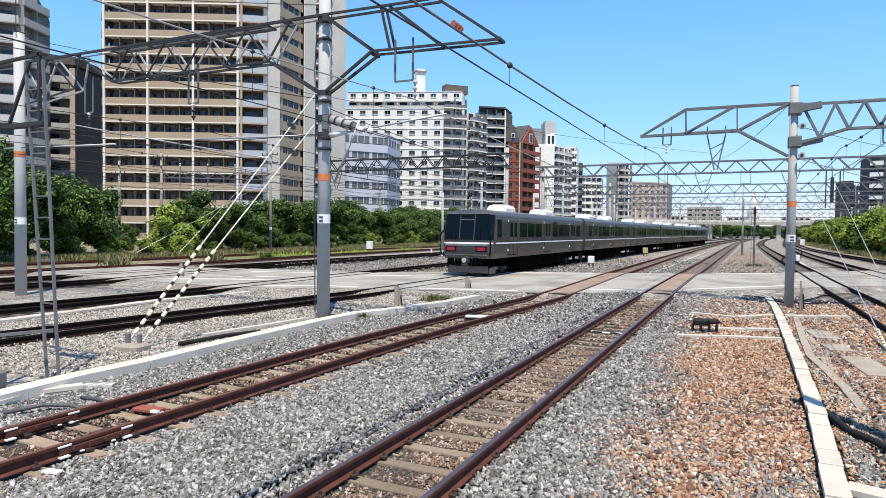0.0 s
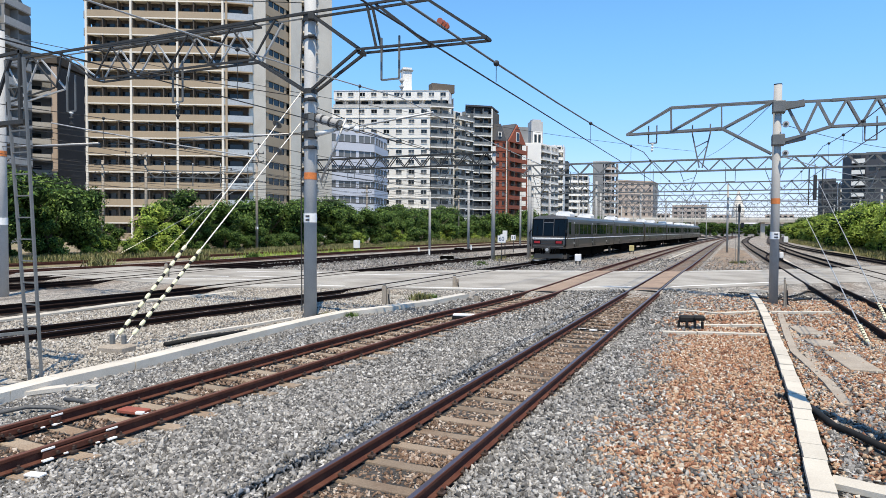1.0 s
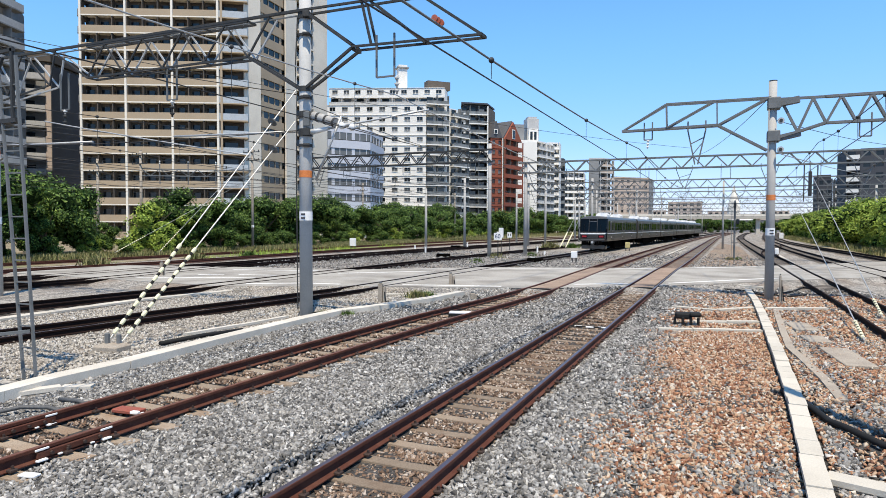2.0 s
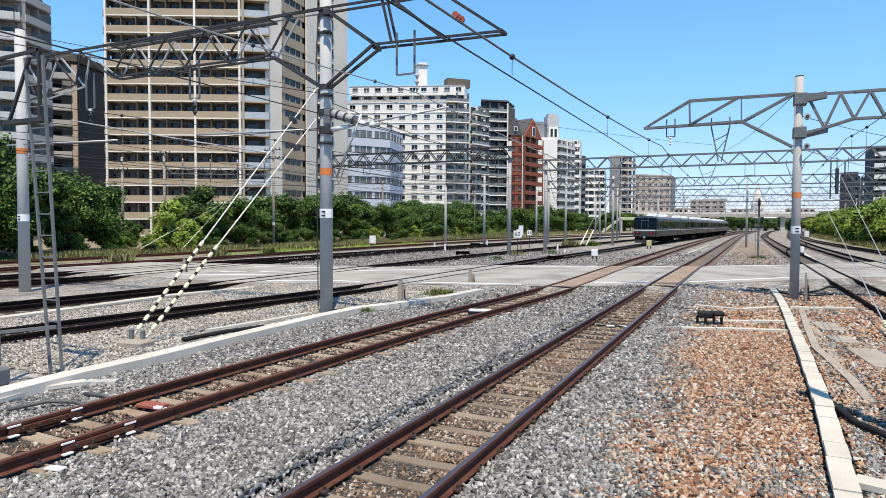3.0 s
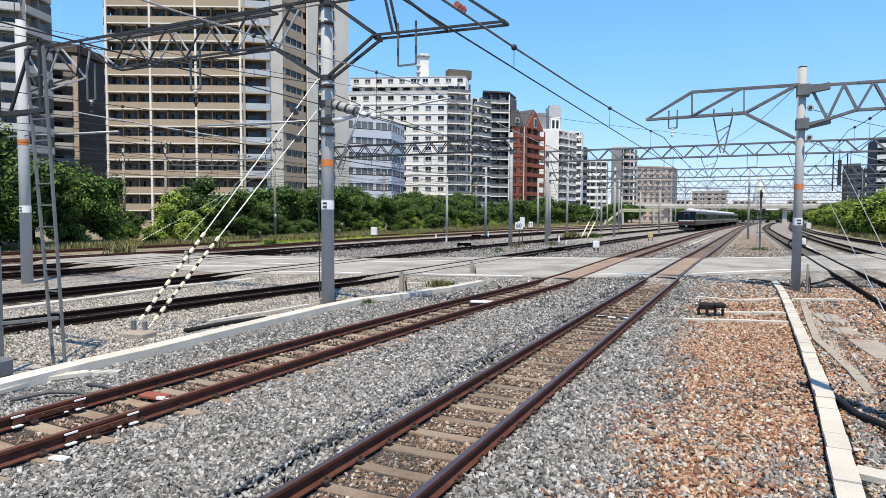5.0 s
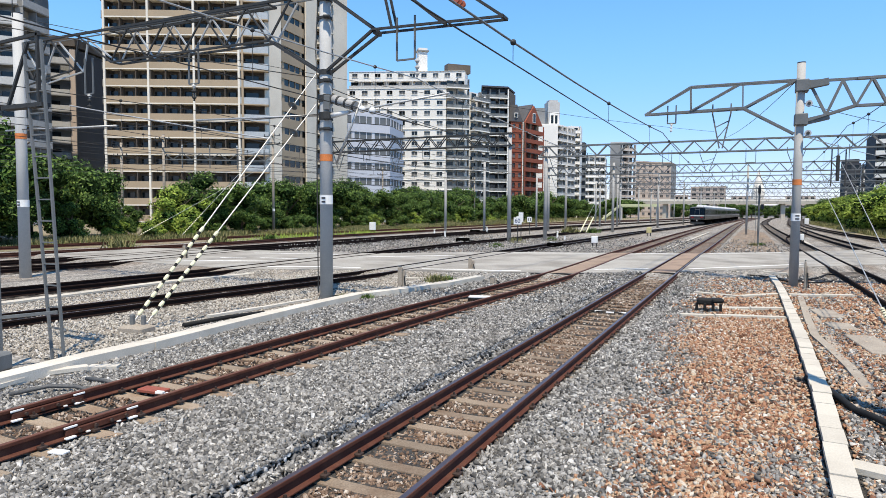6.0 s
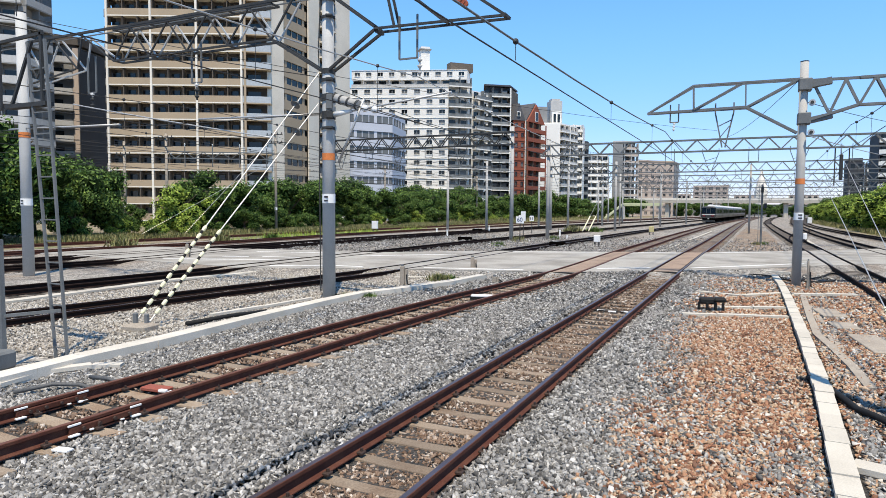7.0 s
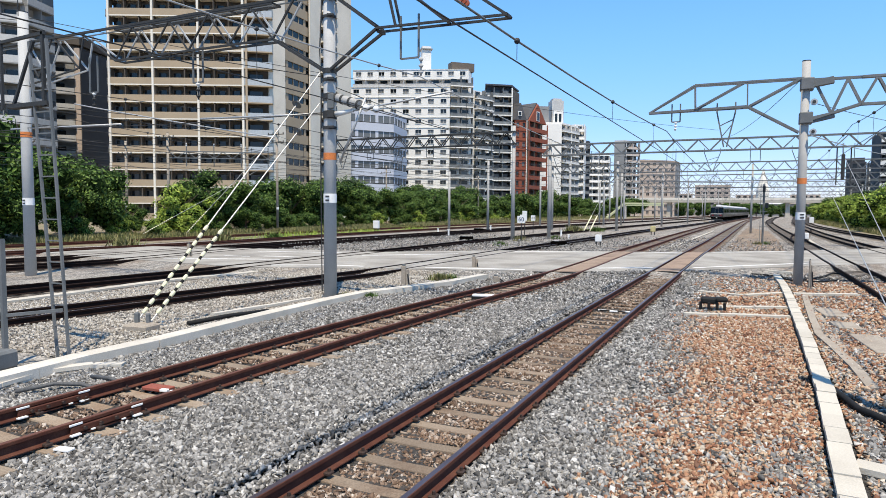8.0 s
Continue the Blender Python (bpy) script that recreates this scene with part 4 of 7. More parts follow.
# gantry over the near tracks
near_gantry = thing("overhead_gantry", "lattice steel gantry on grey poles with a tapered cantilever", "gantry")
GY = 15.55
pole(near_gantry, -11.18, GY, 10.2, 0.19, 3.93, 2.72, material=M_POLE_LIGHT)
pole(near_gantry, -24.71, GY - 0.4, 9.6, 0.2, 5.1, 2.6, material=M_POLE_LIGHT)
# Sunlight is painted in: rear members pale, front members dark.
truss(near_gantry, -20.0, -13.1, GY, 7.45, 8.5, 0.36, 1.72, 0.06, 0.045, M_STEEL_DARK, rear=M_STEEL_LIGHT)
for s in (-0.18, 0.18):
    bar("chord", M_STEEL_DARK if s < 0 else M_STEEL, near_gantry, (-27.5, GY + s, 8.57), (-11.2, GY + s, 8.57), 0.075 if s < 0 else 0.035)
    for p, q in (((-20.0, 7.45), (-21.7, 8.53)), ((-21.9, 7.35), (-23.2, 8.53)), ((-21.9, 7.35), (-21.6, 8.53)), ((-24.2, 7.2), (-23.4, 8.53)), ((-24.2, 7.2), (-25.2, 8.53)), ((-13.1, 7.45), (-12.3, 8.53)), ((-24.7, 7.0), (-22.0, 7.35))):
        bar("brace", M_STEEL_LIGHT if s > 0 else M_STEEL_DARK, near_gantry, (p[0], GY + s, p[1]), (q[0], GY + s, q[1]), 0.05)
for s in (-0.2, 0.2):
    bar("cantilever_member", M_STEEL_DARK, near_gantry, (-13.1, GY + s, 7.45), (-11.3, GY + s * 0.6, 6.37), 0.07)
    bar("cantilever_member", M_STEEL_DARK, near_gantry, (-11.1, GY + s * 0.6, 6.37), (-9.5, GY + s, 7.33), 0.07)
    bar("brace", M_STEEL_DARK, near_gantry, (-5.75 - (s > 0) * 3.7, GY - 0.18, 7.29), (-5.75 - (s > 0) * 3.7, GY + 0.18, 7.29), 0.08)
    bar("cantilever_member", M_STEEL_DARK, near_gantry, (-9.5, GY + s, 7.36), (-5.7, GY + s * 0.8, 7.27), 0.06)
    bar("cantilever_member", M_STEEL_DARK, near_gantry, (-11.2, GY + s, 8.57), (-7.5, GY + s * 0.8, 8.55), 0.06)
    bar("cantilever_member", M_STEEL_DARK, near_gantry, (-7.5, GY + s * 0.8, 8.55), (-5.7, GY + s * 0.8, 7.27), 0.06)
    bar("cantilever_member", M_STEEL_DARK, near_gantry, (-9.5, GY + s, 7.4), (-11.1, GY + s, 8.55), 0.06)
    bar("cantilever_member", M_STEEL_DARK, near_gantry, (-8.9, GY + s * 0.8, 7.36), (-9.2, GY + s * 0.8, 8.55), 0.06)
    bar("cantilever_member", M_STEEL_DARK, near_gantry, (-7.4, GY + s * 0.6, 7.32), (-8.95, GY + s * 0.7, 8.55), 0.07)
for z in (6.37,):
    bm = bmesh.new()
    bm_ring(bm, (-11.18, GY, z), 0.2, 0.14, 16)
    part("clamp", bm, M_STEEL_DARK, near_gantry)
for z, h in ((6.12, 0.09), (5.62, 0.2), (5.12, 0.22), (4.75, 0.08), (8.45, 0.18), (7.9, 0.07)):
    bm = bmesh.new()
    bm_ring(bm, (-11.18, GY, z), 0.205, h, 16)
    bm_box(bm, (-11.0, GY - 0.2, z), (0.2, 0.12, h), 0.4, 0.015)
    part("clamp", bm, M_STEEL_DARK, near_gantry, "dark steel clamp band")
for x, z, w, h in ((-10.98, 5.48, 0.2, 0.42),):
    bm = bmesh.new()
    bm_box(bm, (x, GY - 0.24, z), (w, 0.06, h), 0.2, 0.015)
    part("bracket_plate", bm, M_STEEL, near_gantry, "steel bracket plate")
bm = bmesh.new()
bm_tube(bm, [(-11.34, GY - 0.14, 8.4), (-11.4, GY - 0.17, 7.0), (-11.36, GY - 0.16, 5.6), (-11.38, GY - 0.17, 3.9), (-11.36, GY - 0.16, 0.0)], 0.02)
part("earth_wire", bm, M_STEEL_DARK, near_gantry)
hanger(near_gantry, -8.55, GY, 7.4, 0.9, 0.55)
insulator(near_gantry, (-8.2, GY, 6.5), (-8.2, GY, 6.0), 3, 0.075, M_POLE_LIGHT)
for x, z in ((-21.38, 6.50), (-16.33, 6.46)):
    hanger(near_gantry, x, GY, 7.5, 7.5 - z, 0.42, M_STEEL)
    insulator(near_gantry, (x, GY, z), (x, GY, z - 0.15), 1, 0.08, M_PORCELAIN)
    insulator(near_gantry, (x, GY, z - 0.15), (x, GY, z - 0.55), 2, 0.085, M_STEEL_DARK)
for p, q in (((-16.26, GY, 5.29), (-11.2, GY, 5.17)), ((-26.30, GY, 5.43), (-20.01, GY, 5.31))):
    bm = bmesh.new()
    bm_rod(bm, p, q, 0.032, seg=8)
    part("registration_tube", bm, M_WIRE_PALE, near_gantry, "pale registration tube", True)

bm = bmesh.new()
bm_rod(bm, (-10.9, GY - 0.1, 5.6), (-10.05, GY - 0.15, 5.32), 0.13, seg=12)
part("long_insulator", bm, M_POLE, near_gantry, "grey cylindrical insulator", True)
for u in (0.04, 0.3, 0.62, 0.96):
    c = Vector((-10.9, GY - 0.1, 5.6)).lerp(Vector((-10.05, GY - 0.15, 5.32)), u)
    d = Vector((0.85, -0.05, -0.28)).normalized() * 0.035
    bm = bmesh.new()
    bm_rod(bm, c - d, c + d, 0.138, seg=14)
    part("insulator_band", bm, M_STEEL_DARK, near_gantry)
bm = bmesh.new()
bm_rod(bm, (-10.95, GY - 0.1, 5.12), (-7.2, GY - 0.1, 5.5), 0.028, seg=8)
bm_rod(bm, (-9.9, GY - 0.1, 5.5), (-10.75, GY - 0.1, 3.75), 0.035, seg=8)
part("bracket_arm", bm, M_WIRE_PALE, near_gantry, "pale registration arm", True)
bm = bmesh.new()
bm_rod(bm, (-10.9, GY - 0.1, 5.12), (-10.3, GY - 0.1, 5.19), 0.085, 0.05, 12)
part("arm_insulator", bm, M_PORCELAIN, near_gantry, "white arm insulator", True)
for x, z in ((-9.75, 5.2), (-9.42, 5.14)):
    bm = bmesh.new()
    bmesh.ops.create_uvsphere(bm, u_segments=12, v_segments=8, radius=0.1, matrix=Matrix.Translation((x, GY - 0.3, z)))
    part("ball_insulator", bm, M_PORCELAIN, near_gantry, "white ball insulator", True)
bm = bmesh.new()
bm_tube(bm, [(-10.9, GY - 0.2, 5.6), (-9.75, GY - 0.3, 5.2), (-9.42, GY - 0.3, 5.14), (-8.0, GY - 0.2, 4.7)], 0.014)
part("jumper_cable", bm, M_WIRE, near_gantry)

# lattice signal post by the kerb
post = thing("lattice_post", "slender grey lattice steel post standing at the kerb", "post")
bm = bmesh.new()
bm_bar(bm, (-10.6, 6.9, GROUND), (-11.12, 6.9, 5.2), 0.04)
bm_bar(bm, (-10.3, 6.9, GROUND), (-10.66, 6.9, 5.2), 0.04)
for i in range(14):
    z = 0.05 + i * 0.36
    u = (z - GROUND) / 5.4
    bm_bar(bm, (-10.6 - 0.52 * u, 6.9, z), (-10.3 - 0.36 * u, 6.9, z), 0.022)
part("lattice", bm, M_STEEL, post)
bm = bmesh.new()
bm_box(bm, (-11.2, 6.95, 4.15), (1.1, 0.16, 0.07))
bm_bar(bm, (-11.9, 6.9, 4.1), (-11.9, 6.9, 5.3), 0.04)
bm_bar(bm, (-11.6, 6.9, 4.15), (-11.0, 6.9, 5.2), 0.045)
bm_bar(bm, (-10.75, 6.9, 4.1), (-10.75, 6.9, 5.35), 0.05)
bm_bar(bm, (-12.2, 6.9, 5.25), (-10.7, 6.9, 5.3), 0.05)
part("platform", bm, M_STEEL_DARK, post, "dark steel platform bracket")
post2 = thing("steel_post", "thin dark steel post with a cross bar by the kerb", "post")
bm = bmesh.new()
bm_bar(bm, (-10.86, 6.2, GROUND), (-10.86, 6.2, 1.9), 0.07)
bm_bar(bm, (-10.86, 6.2, 0.66), (-10.36, 6.85, 0.7), 0.05)
part("upright", bm, M_STEEL, post2)

# gantry beyond the trough
right_gantry = thing("overhead_gantry", "grey pole carrying a lattice beam and a pointed cantilever", "gantry")
RY = 26.0
pole(right_gantry, 1.46, RY, 7.65, 0.155, 3.5, 2.27)
truss(right_gantry, 3.13, 16.5, RY, 6.07, 6.98, 0.14, 0.87, 0.085, 0.075)
for p, q in (((1.75, 6.9), (2.26, 5.81)), ((2.26, 5.81), (2.72, 6.96)), ((2.72, 6.96), (3.13, 6.07)), ((1.6, 7.0), (3.15, 6.98)), ((2.2, 5.79), (3.15, 6.07))):
    bar("brace", M_STEEL, right_gantry, (p[0], RY, p[1]), (q[0], RY, q[1]), 0.09)
pole(right_gantry, 16.6, RY, 8.6, 0.19)
for s in (-0.16, 0.16):
    bar("cantilever_member", M_STEEL, right_gantry, (-3.78, RY + s * 0.3, 6.15), (-2.15, RY + s, 7.07), 0.06)
    bar("cantilever_member", M_STEEL, right_gantry, (-2.15, RY + s, 7.08), (1.4, RY + s, 7.06), 0.06)
    bar("cantilever_member", M_STEEL, right_gantry, (-3.78, RY + s * 0.3, 6.15), (-0.35, RY + s, 6.19), 0.085)
    bar("cantilever_member", M_STEEL, right_gantry, (-0.35, RY + s, 6.19), (1.3, RY + s * 0.8, 5.2), 0.075)
    bar("cantilever_member", M_STEEL, right_gantry, (-2.15, RY + s, 7.07), (-2.12, RY + s, 6.2), 0.045)
    bar("cantilever_member", M_STEEL, right_gantry, (-2.1, RY + s, 6.2), (-0.5, RY + s, 7.06), 0.05)
    bar("cantilever_member", M_STEEL, right_gantry, (-0.38, RY + s, 7.06), (-0.36, RY + s, 6.2), 0.045)
    bar("cantilever_member", M_STEEL, right_gantry, (-0.3, RY + s, 6.2), (1.3, RY + s, 7.05), 0.07)
    bar("cantilever_member", M_STEEL, right_gantry, (1.6, RY + s, 5.6), (3.1, RY + s, 6.07), 0.08)
bm = bmesh.new()
bm_box(bm, (1.5, RY, 6.85), (0.42, 0.5, 0.42), bevel=0.03)
bm_bar(bm, (1.7, RY, 6.85), (2.3, RY, 6.95), 0.3, 0.22)
part("gusset", bm, M_STEEL, right_gantry, "steel gusset plates")
bm = bmesh.new()
bm_box(bm, (1.5, RY, 5.68), (0.42, 0.5, 0.4), bevel=0.03)
bm_bar(bm, (1.7, RY, 5.62), (2.35, RY, 5.76), 0.3, 0.2)
part("gusset", bm, M_STEEL, right_gantry, "steel gusset plates")
for z in (6.2, 5.18):
    bm = bmesh.new()
    bm_rod(bm, (1.72, RY - 0.2, z), (1.72, RY - 0.3, z), 0.11, seg=18)
    part("pulley", bm, M_STEEL_LIGHT, right_gantry, "bright steel pulley")
    bm = bmesh.new()
    bm_rod(bm, (1.72, RY - 0.29, z), (1.72, RY - 0.33, z), 0.055, seg=14)
    part("pulley_hub", bm, M_STEEL_DARK, right_gantry)
hanger(right_gantry, -3.0 + 0.2, RY, 6.2, 0.42, 0.3)
insulator(right_gantry, (-2.8, RY, 5.78), (-2.82, RY, 5.45), 3, 0.06)
arm_frame(right_gantry, -1.06, RY, 6.2, 1.42, 0.62)
for x in (4.3, 7.0):
    hanger(right_gantry, x, RY, 6.1, 0.55, 0.35)

# far gantries, all alike
def far_gantry(y, x0, x1, zb, zt, posts, label, mt=None):
    o = thing("overhead_gantry", label, "gantry", group="gantries along the line")
    for x in posts:
        pole(o, x, y, zt + 0.5, 0.17, seg=10)
    truss(o, x0, x1, y, zb, zt, 0.4, 1.7, 0.11, 0.07, mt or M_STEEL, far=y > 60)
    k = x0 + 1.6
    i = 0
    while k < x1 - 1:
        if i % 2:
            hanger(o, k, y, zb, 0.9, 0.7)
        else:
            arm_frame(o, k, y, zb, 1.7, 1.2)
        k += 3.1
        i += 1
    return o


far_gantry(56, -17.2, 19, 7.24, 8.15, (-16.53, 12.9), "long grey lattice gantry across the running lines")
far_gantry(51.3, -37, -18.1, 7.9, 8.9, (-18.27, -36.5), "grey lattice gantry across the yard tracks", M_STEEL_DARK)
for y, x0, x1 in ((84, -25, 24), (112, -24, 26), (142, -26, 28), (175, -24, 28), (212, -22, 30), (255, -18, 32)):
    far_gantry(y, x0, x1, 7.2, 8.2, (x0 + 0.6, along(TRACK_C, y) - 3.2 if y > 100 else -15.9, x1 - 6), "grey lattice gantry far along the line")
for x, y, h in ((-23.7, 90.3, 9.0), (-21.3, 116.6, 9.0), (-30, 75, 8.5), (-31, 100, 8.5), (-33, 70, 7.0), (-28, 130, 8.5), (-30, 150, 8.5), (-25, 165, 8.5)):
    o = thing("mast", "plain grey overhead line mast", "mast", group="masts in the yard")
    pole(o, x, y, h, 0.16, seg=10)
for x, y, h, w in ((-47.1, 55.8, 10.9, 0), (-56.4, 49.4, 10.3, 0), (-62.0, 48.7, 9.6, 0), (-62, 104, 10.5, 0), (-56.4, 135, 10, 0)):
    o = thing("utility_pole", "weathered grey utility pole with cross arms", "utility pole", group="poles along the verge")
    pole(o, x, y, h, 0.15, seg=10, plate=2.4, material=M_CONCRETE_OLD)
    bm = bmesh.new()
    for dz in (0.5, 1.4):
        bm_bar(bm, (x - 1.1, y - 0.15, h - dz), (x + 1.1, y - 0.15, h - dz), 0.08)
        for dx in (-1, -0.4, 0.4, 1):
            bm_rod(bm, (x + dx, y - 0.15, h - dz), (x + dx, y - 0.15, h - dz + 0.22), 0.05, seg=8)
    part("cross_arm", bm, M_STEEL_DARK, o)

o = thing("overhead_gantry", "weathered lattice beam between the poles along the verge", "gantry")
A, B = Vector((-56.4, 49.4, 0)), Vector((-47.1, 55.8, 0))
for z in (7.7, 8.4):
    bar("chord", M_STEEL, o, A + Vector((0, 0, z)), B + Vector((0, 0, z)), 0.1)
for i in range(12):
    p, q = A.lerp(B, i / 12), A.lerp(B, (i + 1) / 12)
    bar("brace", M_STEEL, o, p + Vector((0, 0, 7.7 if i % 2 else 8.4)), q + Vector((0, 0, 8.4 if i % 2 else 7.7)), 0.07)
for i in (2, 5, 8, 11):
    p = A.lerp(B, i / 12)
    bar("drop_bar", M_STEEL, o, p + Vector((0, 0, 8.4 + 0.5)), p + Vector((0, 0, 7.7 - 0.9)), 0.07)
    insulator(o, p + Vector((0, 0, 8.4 + 0.5)), p + Vector((0, 0, 8.4 + 0.9)), 2, 0.1)

# ---- buildings ----
M_BEIGE = mat("beige_tile_cladding", (0.385, 0.3, 0.205), 0.75, spread=0.06, scale=0.25, fine=6, tint=(0.29, 0.23, 0.16), bump=0.05)
M_CREAM = mat("cream_render", (0.74, 0.69, 0.6), 0.8, spread=0.04, scale=0.2, fine=5, tint=(0.54, 0.5, 0.43), bump=0.03)
M_WHITE_WALL = mat("white_render", (0.8, 0.775, 0.72), 0.8, spread=0.04, scale=0.15, fine=4, tint=(0.62, 0.61, 0.58), amount=0.4, bump=0.03)
M_BLUE_WALL = mat("bluish_white_cladding", (0.5, 0.52, 0.58), 0.7, spread=0.04, scale=0.15, fine=4, tint=(0.5, 0.54, 0.6), bump=0.03)
M_GREY_WALL = mat("grey_render", (0.25, 0.25, 0.245), 0.8, spread=0.05, scale=0.2, fine=4, bump=0.03)
M_CHARCOAL = mat("charcoal_wall", (0.045, 0.046, 0.05), 0.8, spread=0.06, scale=0.2, fine=3, bump=0.03)
M_DARK_WALL = mat("dark_grey_cladding", (0.06, 0.064, 0.075), 0.8, spread=0.06, scale=0.2, fine=3, bump=0.03)
M_BROWN_WALL = mat("brown_wall", (0.12, 0.1, 0.08), 0.8, spread=0.08, scale=0.3, fine=4, bump=0.03)
M_BRICK = mat("red_brick_tile", (0.25, 0.072, 0.04), 0.8, spread=0.1, scale=0.3, fine=9, tint=(0.19, 0.06, 0.035), bump=0.05)
M_TAN = mat("tan_render", (0.5, 0.41, 0.34), 0.8, spread=0.05, scale=0.2, fine=4, bump=0.03)
M_SLATE = mat("slate_roof", (0.09, 0.09, 0.095), 0.7, scale=0.6, fine=8, bump=0.1)
M_PIER = mat("warm_beige_pier_tile", (0.68, 0.62, 0.52), 0.8, spread=0.05, scale=0.2, fine=5, tint=(0.42, 0.36, 0.285), bump=0.03)
M_BALUSTRADE = mat("grey_glazed_balustrade", (0.19, 0.2, 0.2), 0.45, spread=0.25, scale=0.4, fine=1.2, tint=(0.06, 0.066, 0.07), amount=0.6, bump=0.0)
M_PALE_RAIL = mat("pale_balcony_rail", (0.46, 0.455, 0.44), 0.7, spread=0.08, scale=0.4, fine=3, tint=(0.36, 0.355, 0.34), bump=0.0)
M_CURTAIN = glass_mat("curtained_window", (0.13, 0.135, 0.135), 0.15, 0.4)
M_PANE = glass_mat("window_glass", (0.012, 0.016, 0.018), 0.08, 0.4)
M_RAILING = mat("frosted_railing", (0.42, 0.45, 0.47), 0.4, spread=0.04, bump=0.0)


def face(owner, p, q, z0, n, h, style, wall, rail, bays, columns=None, slab=None):
    """One facade from p to q (seen with p on the left), n storeys of height h from z0."""
    p, q = Vector((*p, 0)), Vector((*q, 0))
    d = (q - p).length
    u = (q - p) / d
    out = Vector((u.y, -u.x, 0))
    a = math.atan2(u.y, u.x)

    def put(name, material, s, depth, z, size):
        c = p + u * s + out * depth
        return block(name, material, owner, (c.x, c.y, z), size, a)

    for i in range(n):
        z = z0 + i * h
        if style == "balcony":
            put("floor_slab", slab or wall, d / 2, 0.0, z + 0.09, (d, 1.5, 0.2))
            put("parapet", rail, d / 2, 0.68, z + 0.74, (d - 0.05, 0.12, 1.1))
            for b in range(bays):
                s = d * (b + 0.5) / bays
                put("window", M_PANE, s - d / bays * 0.12, -0.68, z + 1.25, (d / bays * 0.5, 0.06, 2.05))
                put("partition", wall, d * b / bays + 0.1, 0.0, z + h / 2 + 0.1, (0.12, 1.3, h - 0.22))
        elif style == "railed":
            put("floor_slab", slab or wall, d / 2, 0.12, z + 0.1, (d, 1.64, 0.3))
            put("balustrade", rail, d / 2, 0.66, z + 0.68, (d - 0.05, 0.08, 0.78))
            put("handrail", rail, d / 2, 0.66, z + 1.14, (d - 0.05, 0.12, 0.08))
            for b in range(bays):
                s = d * (b + 0.5) / bays
                put("window", M_CURTAIN if (i * 3 + b) % 4 == 1 else M_PANE, s - d / bays * 0.1, -0.66, z + 1.25, (d / bays * 0.55, 0.06, 2.05))
                put("partition", rail, d * (b + 1) / bays - 0.1, 0.0, z + h / 2 + 0.1, (0.14, 1.3, h - 0.26))
                put("air_unit", M_PALE_RAIL, d * b / bays + 0.55, 0.2, z + 0.55, (0.8, 0.35, 0.65))
        elif style == "windows":
            put("spandrel", wall, d / 2, 0.0, z + 0.5, (d, 0.3, 1.0))
            put("spandrel", wall, d / 2, 0.0, z + h - 0.26, (d, 0.3, 0.52))
            gap = d / bays
            for b in range(bays + 1):
                w = gap * (0.42 if 0 < b < bays else 0.24)
                s = min(max(gap * b, w / 2), d - w / 2)
                put("pier", wall, s, 0.0, z + 1.0 + (h - 1.52) / 2, (w, 0.3, h - 1.52))
            for b in range(bays):
                put("window", M_PANE, gap * (b + 0.5), -0.08, z + 1.0 + (h - 1.52) / 2, (gap * 0.62, 0.06, h - 1.5))
        elif style == "sparse":
            gap = d / bays
            put("spandrel", wall, d / 2, 0.0, z + 0.55, (d, 0.3, 1.1))
            put("spandrel", wall, d / 2, 0.0, z + h - 0.31, (d, 0.3, 0.62))
            for b in range(bays + 1):
                w = gap * (0.54 if 0 < b < bays else 0.27)
                s = min(max(gap * b, w / 2), d - w / 2)
                put("pier", wall, s, 0.0, z + 1.1 + (h - 1.72) / 2, (w, 0.3, h - 1.72))
            for b in range(bays):
                pale = (i * 5 + b * 3) % 7 not in (1, 4, 6)
                put("window", M_CURTAIN if pale else M_PANE, gap * (b + 0.5), -0.1, z + 1.1 + (h - 1.72) / 2, (gap * 0.48, 0.06, h - 1.7))
                put("mullion", rail, gap * (b + 0.5), -0.05, z + 1.1 + (h - 1.72) / 2, (0.09, 0.08, h - 1.72))
                put("sill", wall, gap * (b + 0.5), 0.2, z + 1.06, (gap * 0.48, 0.14, 0.1))
            put("ledge", wall, d / 2, 0.2, z + h - 0.06, (d, 0.2, 0.1))
        elif style == "ribbon":
            put("spandrel", wall, d / 2, 0.0, z + 0.65, (d, 0.3, 1.7))
            put("window_band", M_CURTAIN if wall is M_BLUE_WALL else M_PANE, d / 2, -0.1, z + h - 0.78, (d - 0.1, 0.08, h - 1.6))
            for b in range(bays):
                put("mullion", wall, d * (b + 0.5) / bays, -0.02, z + h - 0.78, (0.14 if b % 3 else 0.7, 0.12, h - 1.66))
        else:
            put("wall_panel", wall, d / 2, 0.0, z + h / 2, (d, 0.3, h - 0.004))
    for s in columns or ():
        put("column", slab or wall, d * s, 0.72, z0 + n * h / 2, (0.35, 0.3, n * h))


def building(name, label, pts, top, core, z0=GROUND):
    """The body of a building: its set-back core and its flat roof with a parapet."""
    b = thing(name, label, "building")
    cx, cy = sum(p[0] for p in pts) / len(pts), sum(p[1] for p in pts) / len(pts)
    bm = bmesh.new()
    inner = []
    for x, y in pts:
        v = Vector((cx - x, cy - y)).normalized() * 1.25
        inner.append((x + v.x, y + v.y))
    bm_prism(bm, inner, z0 - 0.5, top - 0.2)
    part("core", bm, core, b)
    return b


def roof_slab(owner, pts, z, material, t=0.5):
    bm = bmesh.new()
    bm_prism(bm, pts, z - t, z)
    return part("roof", bm, material, owner)


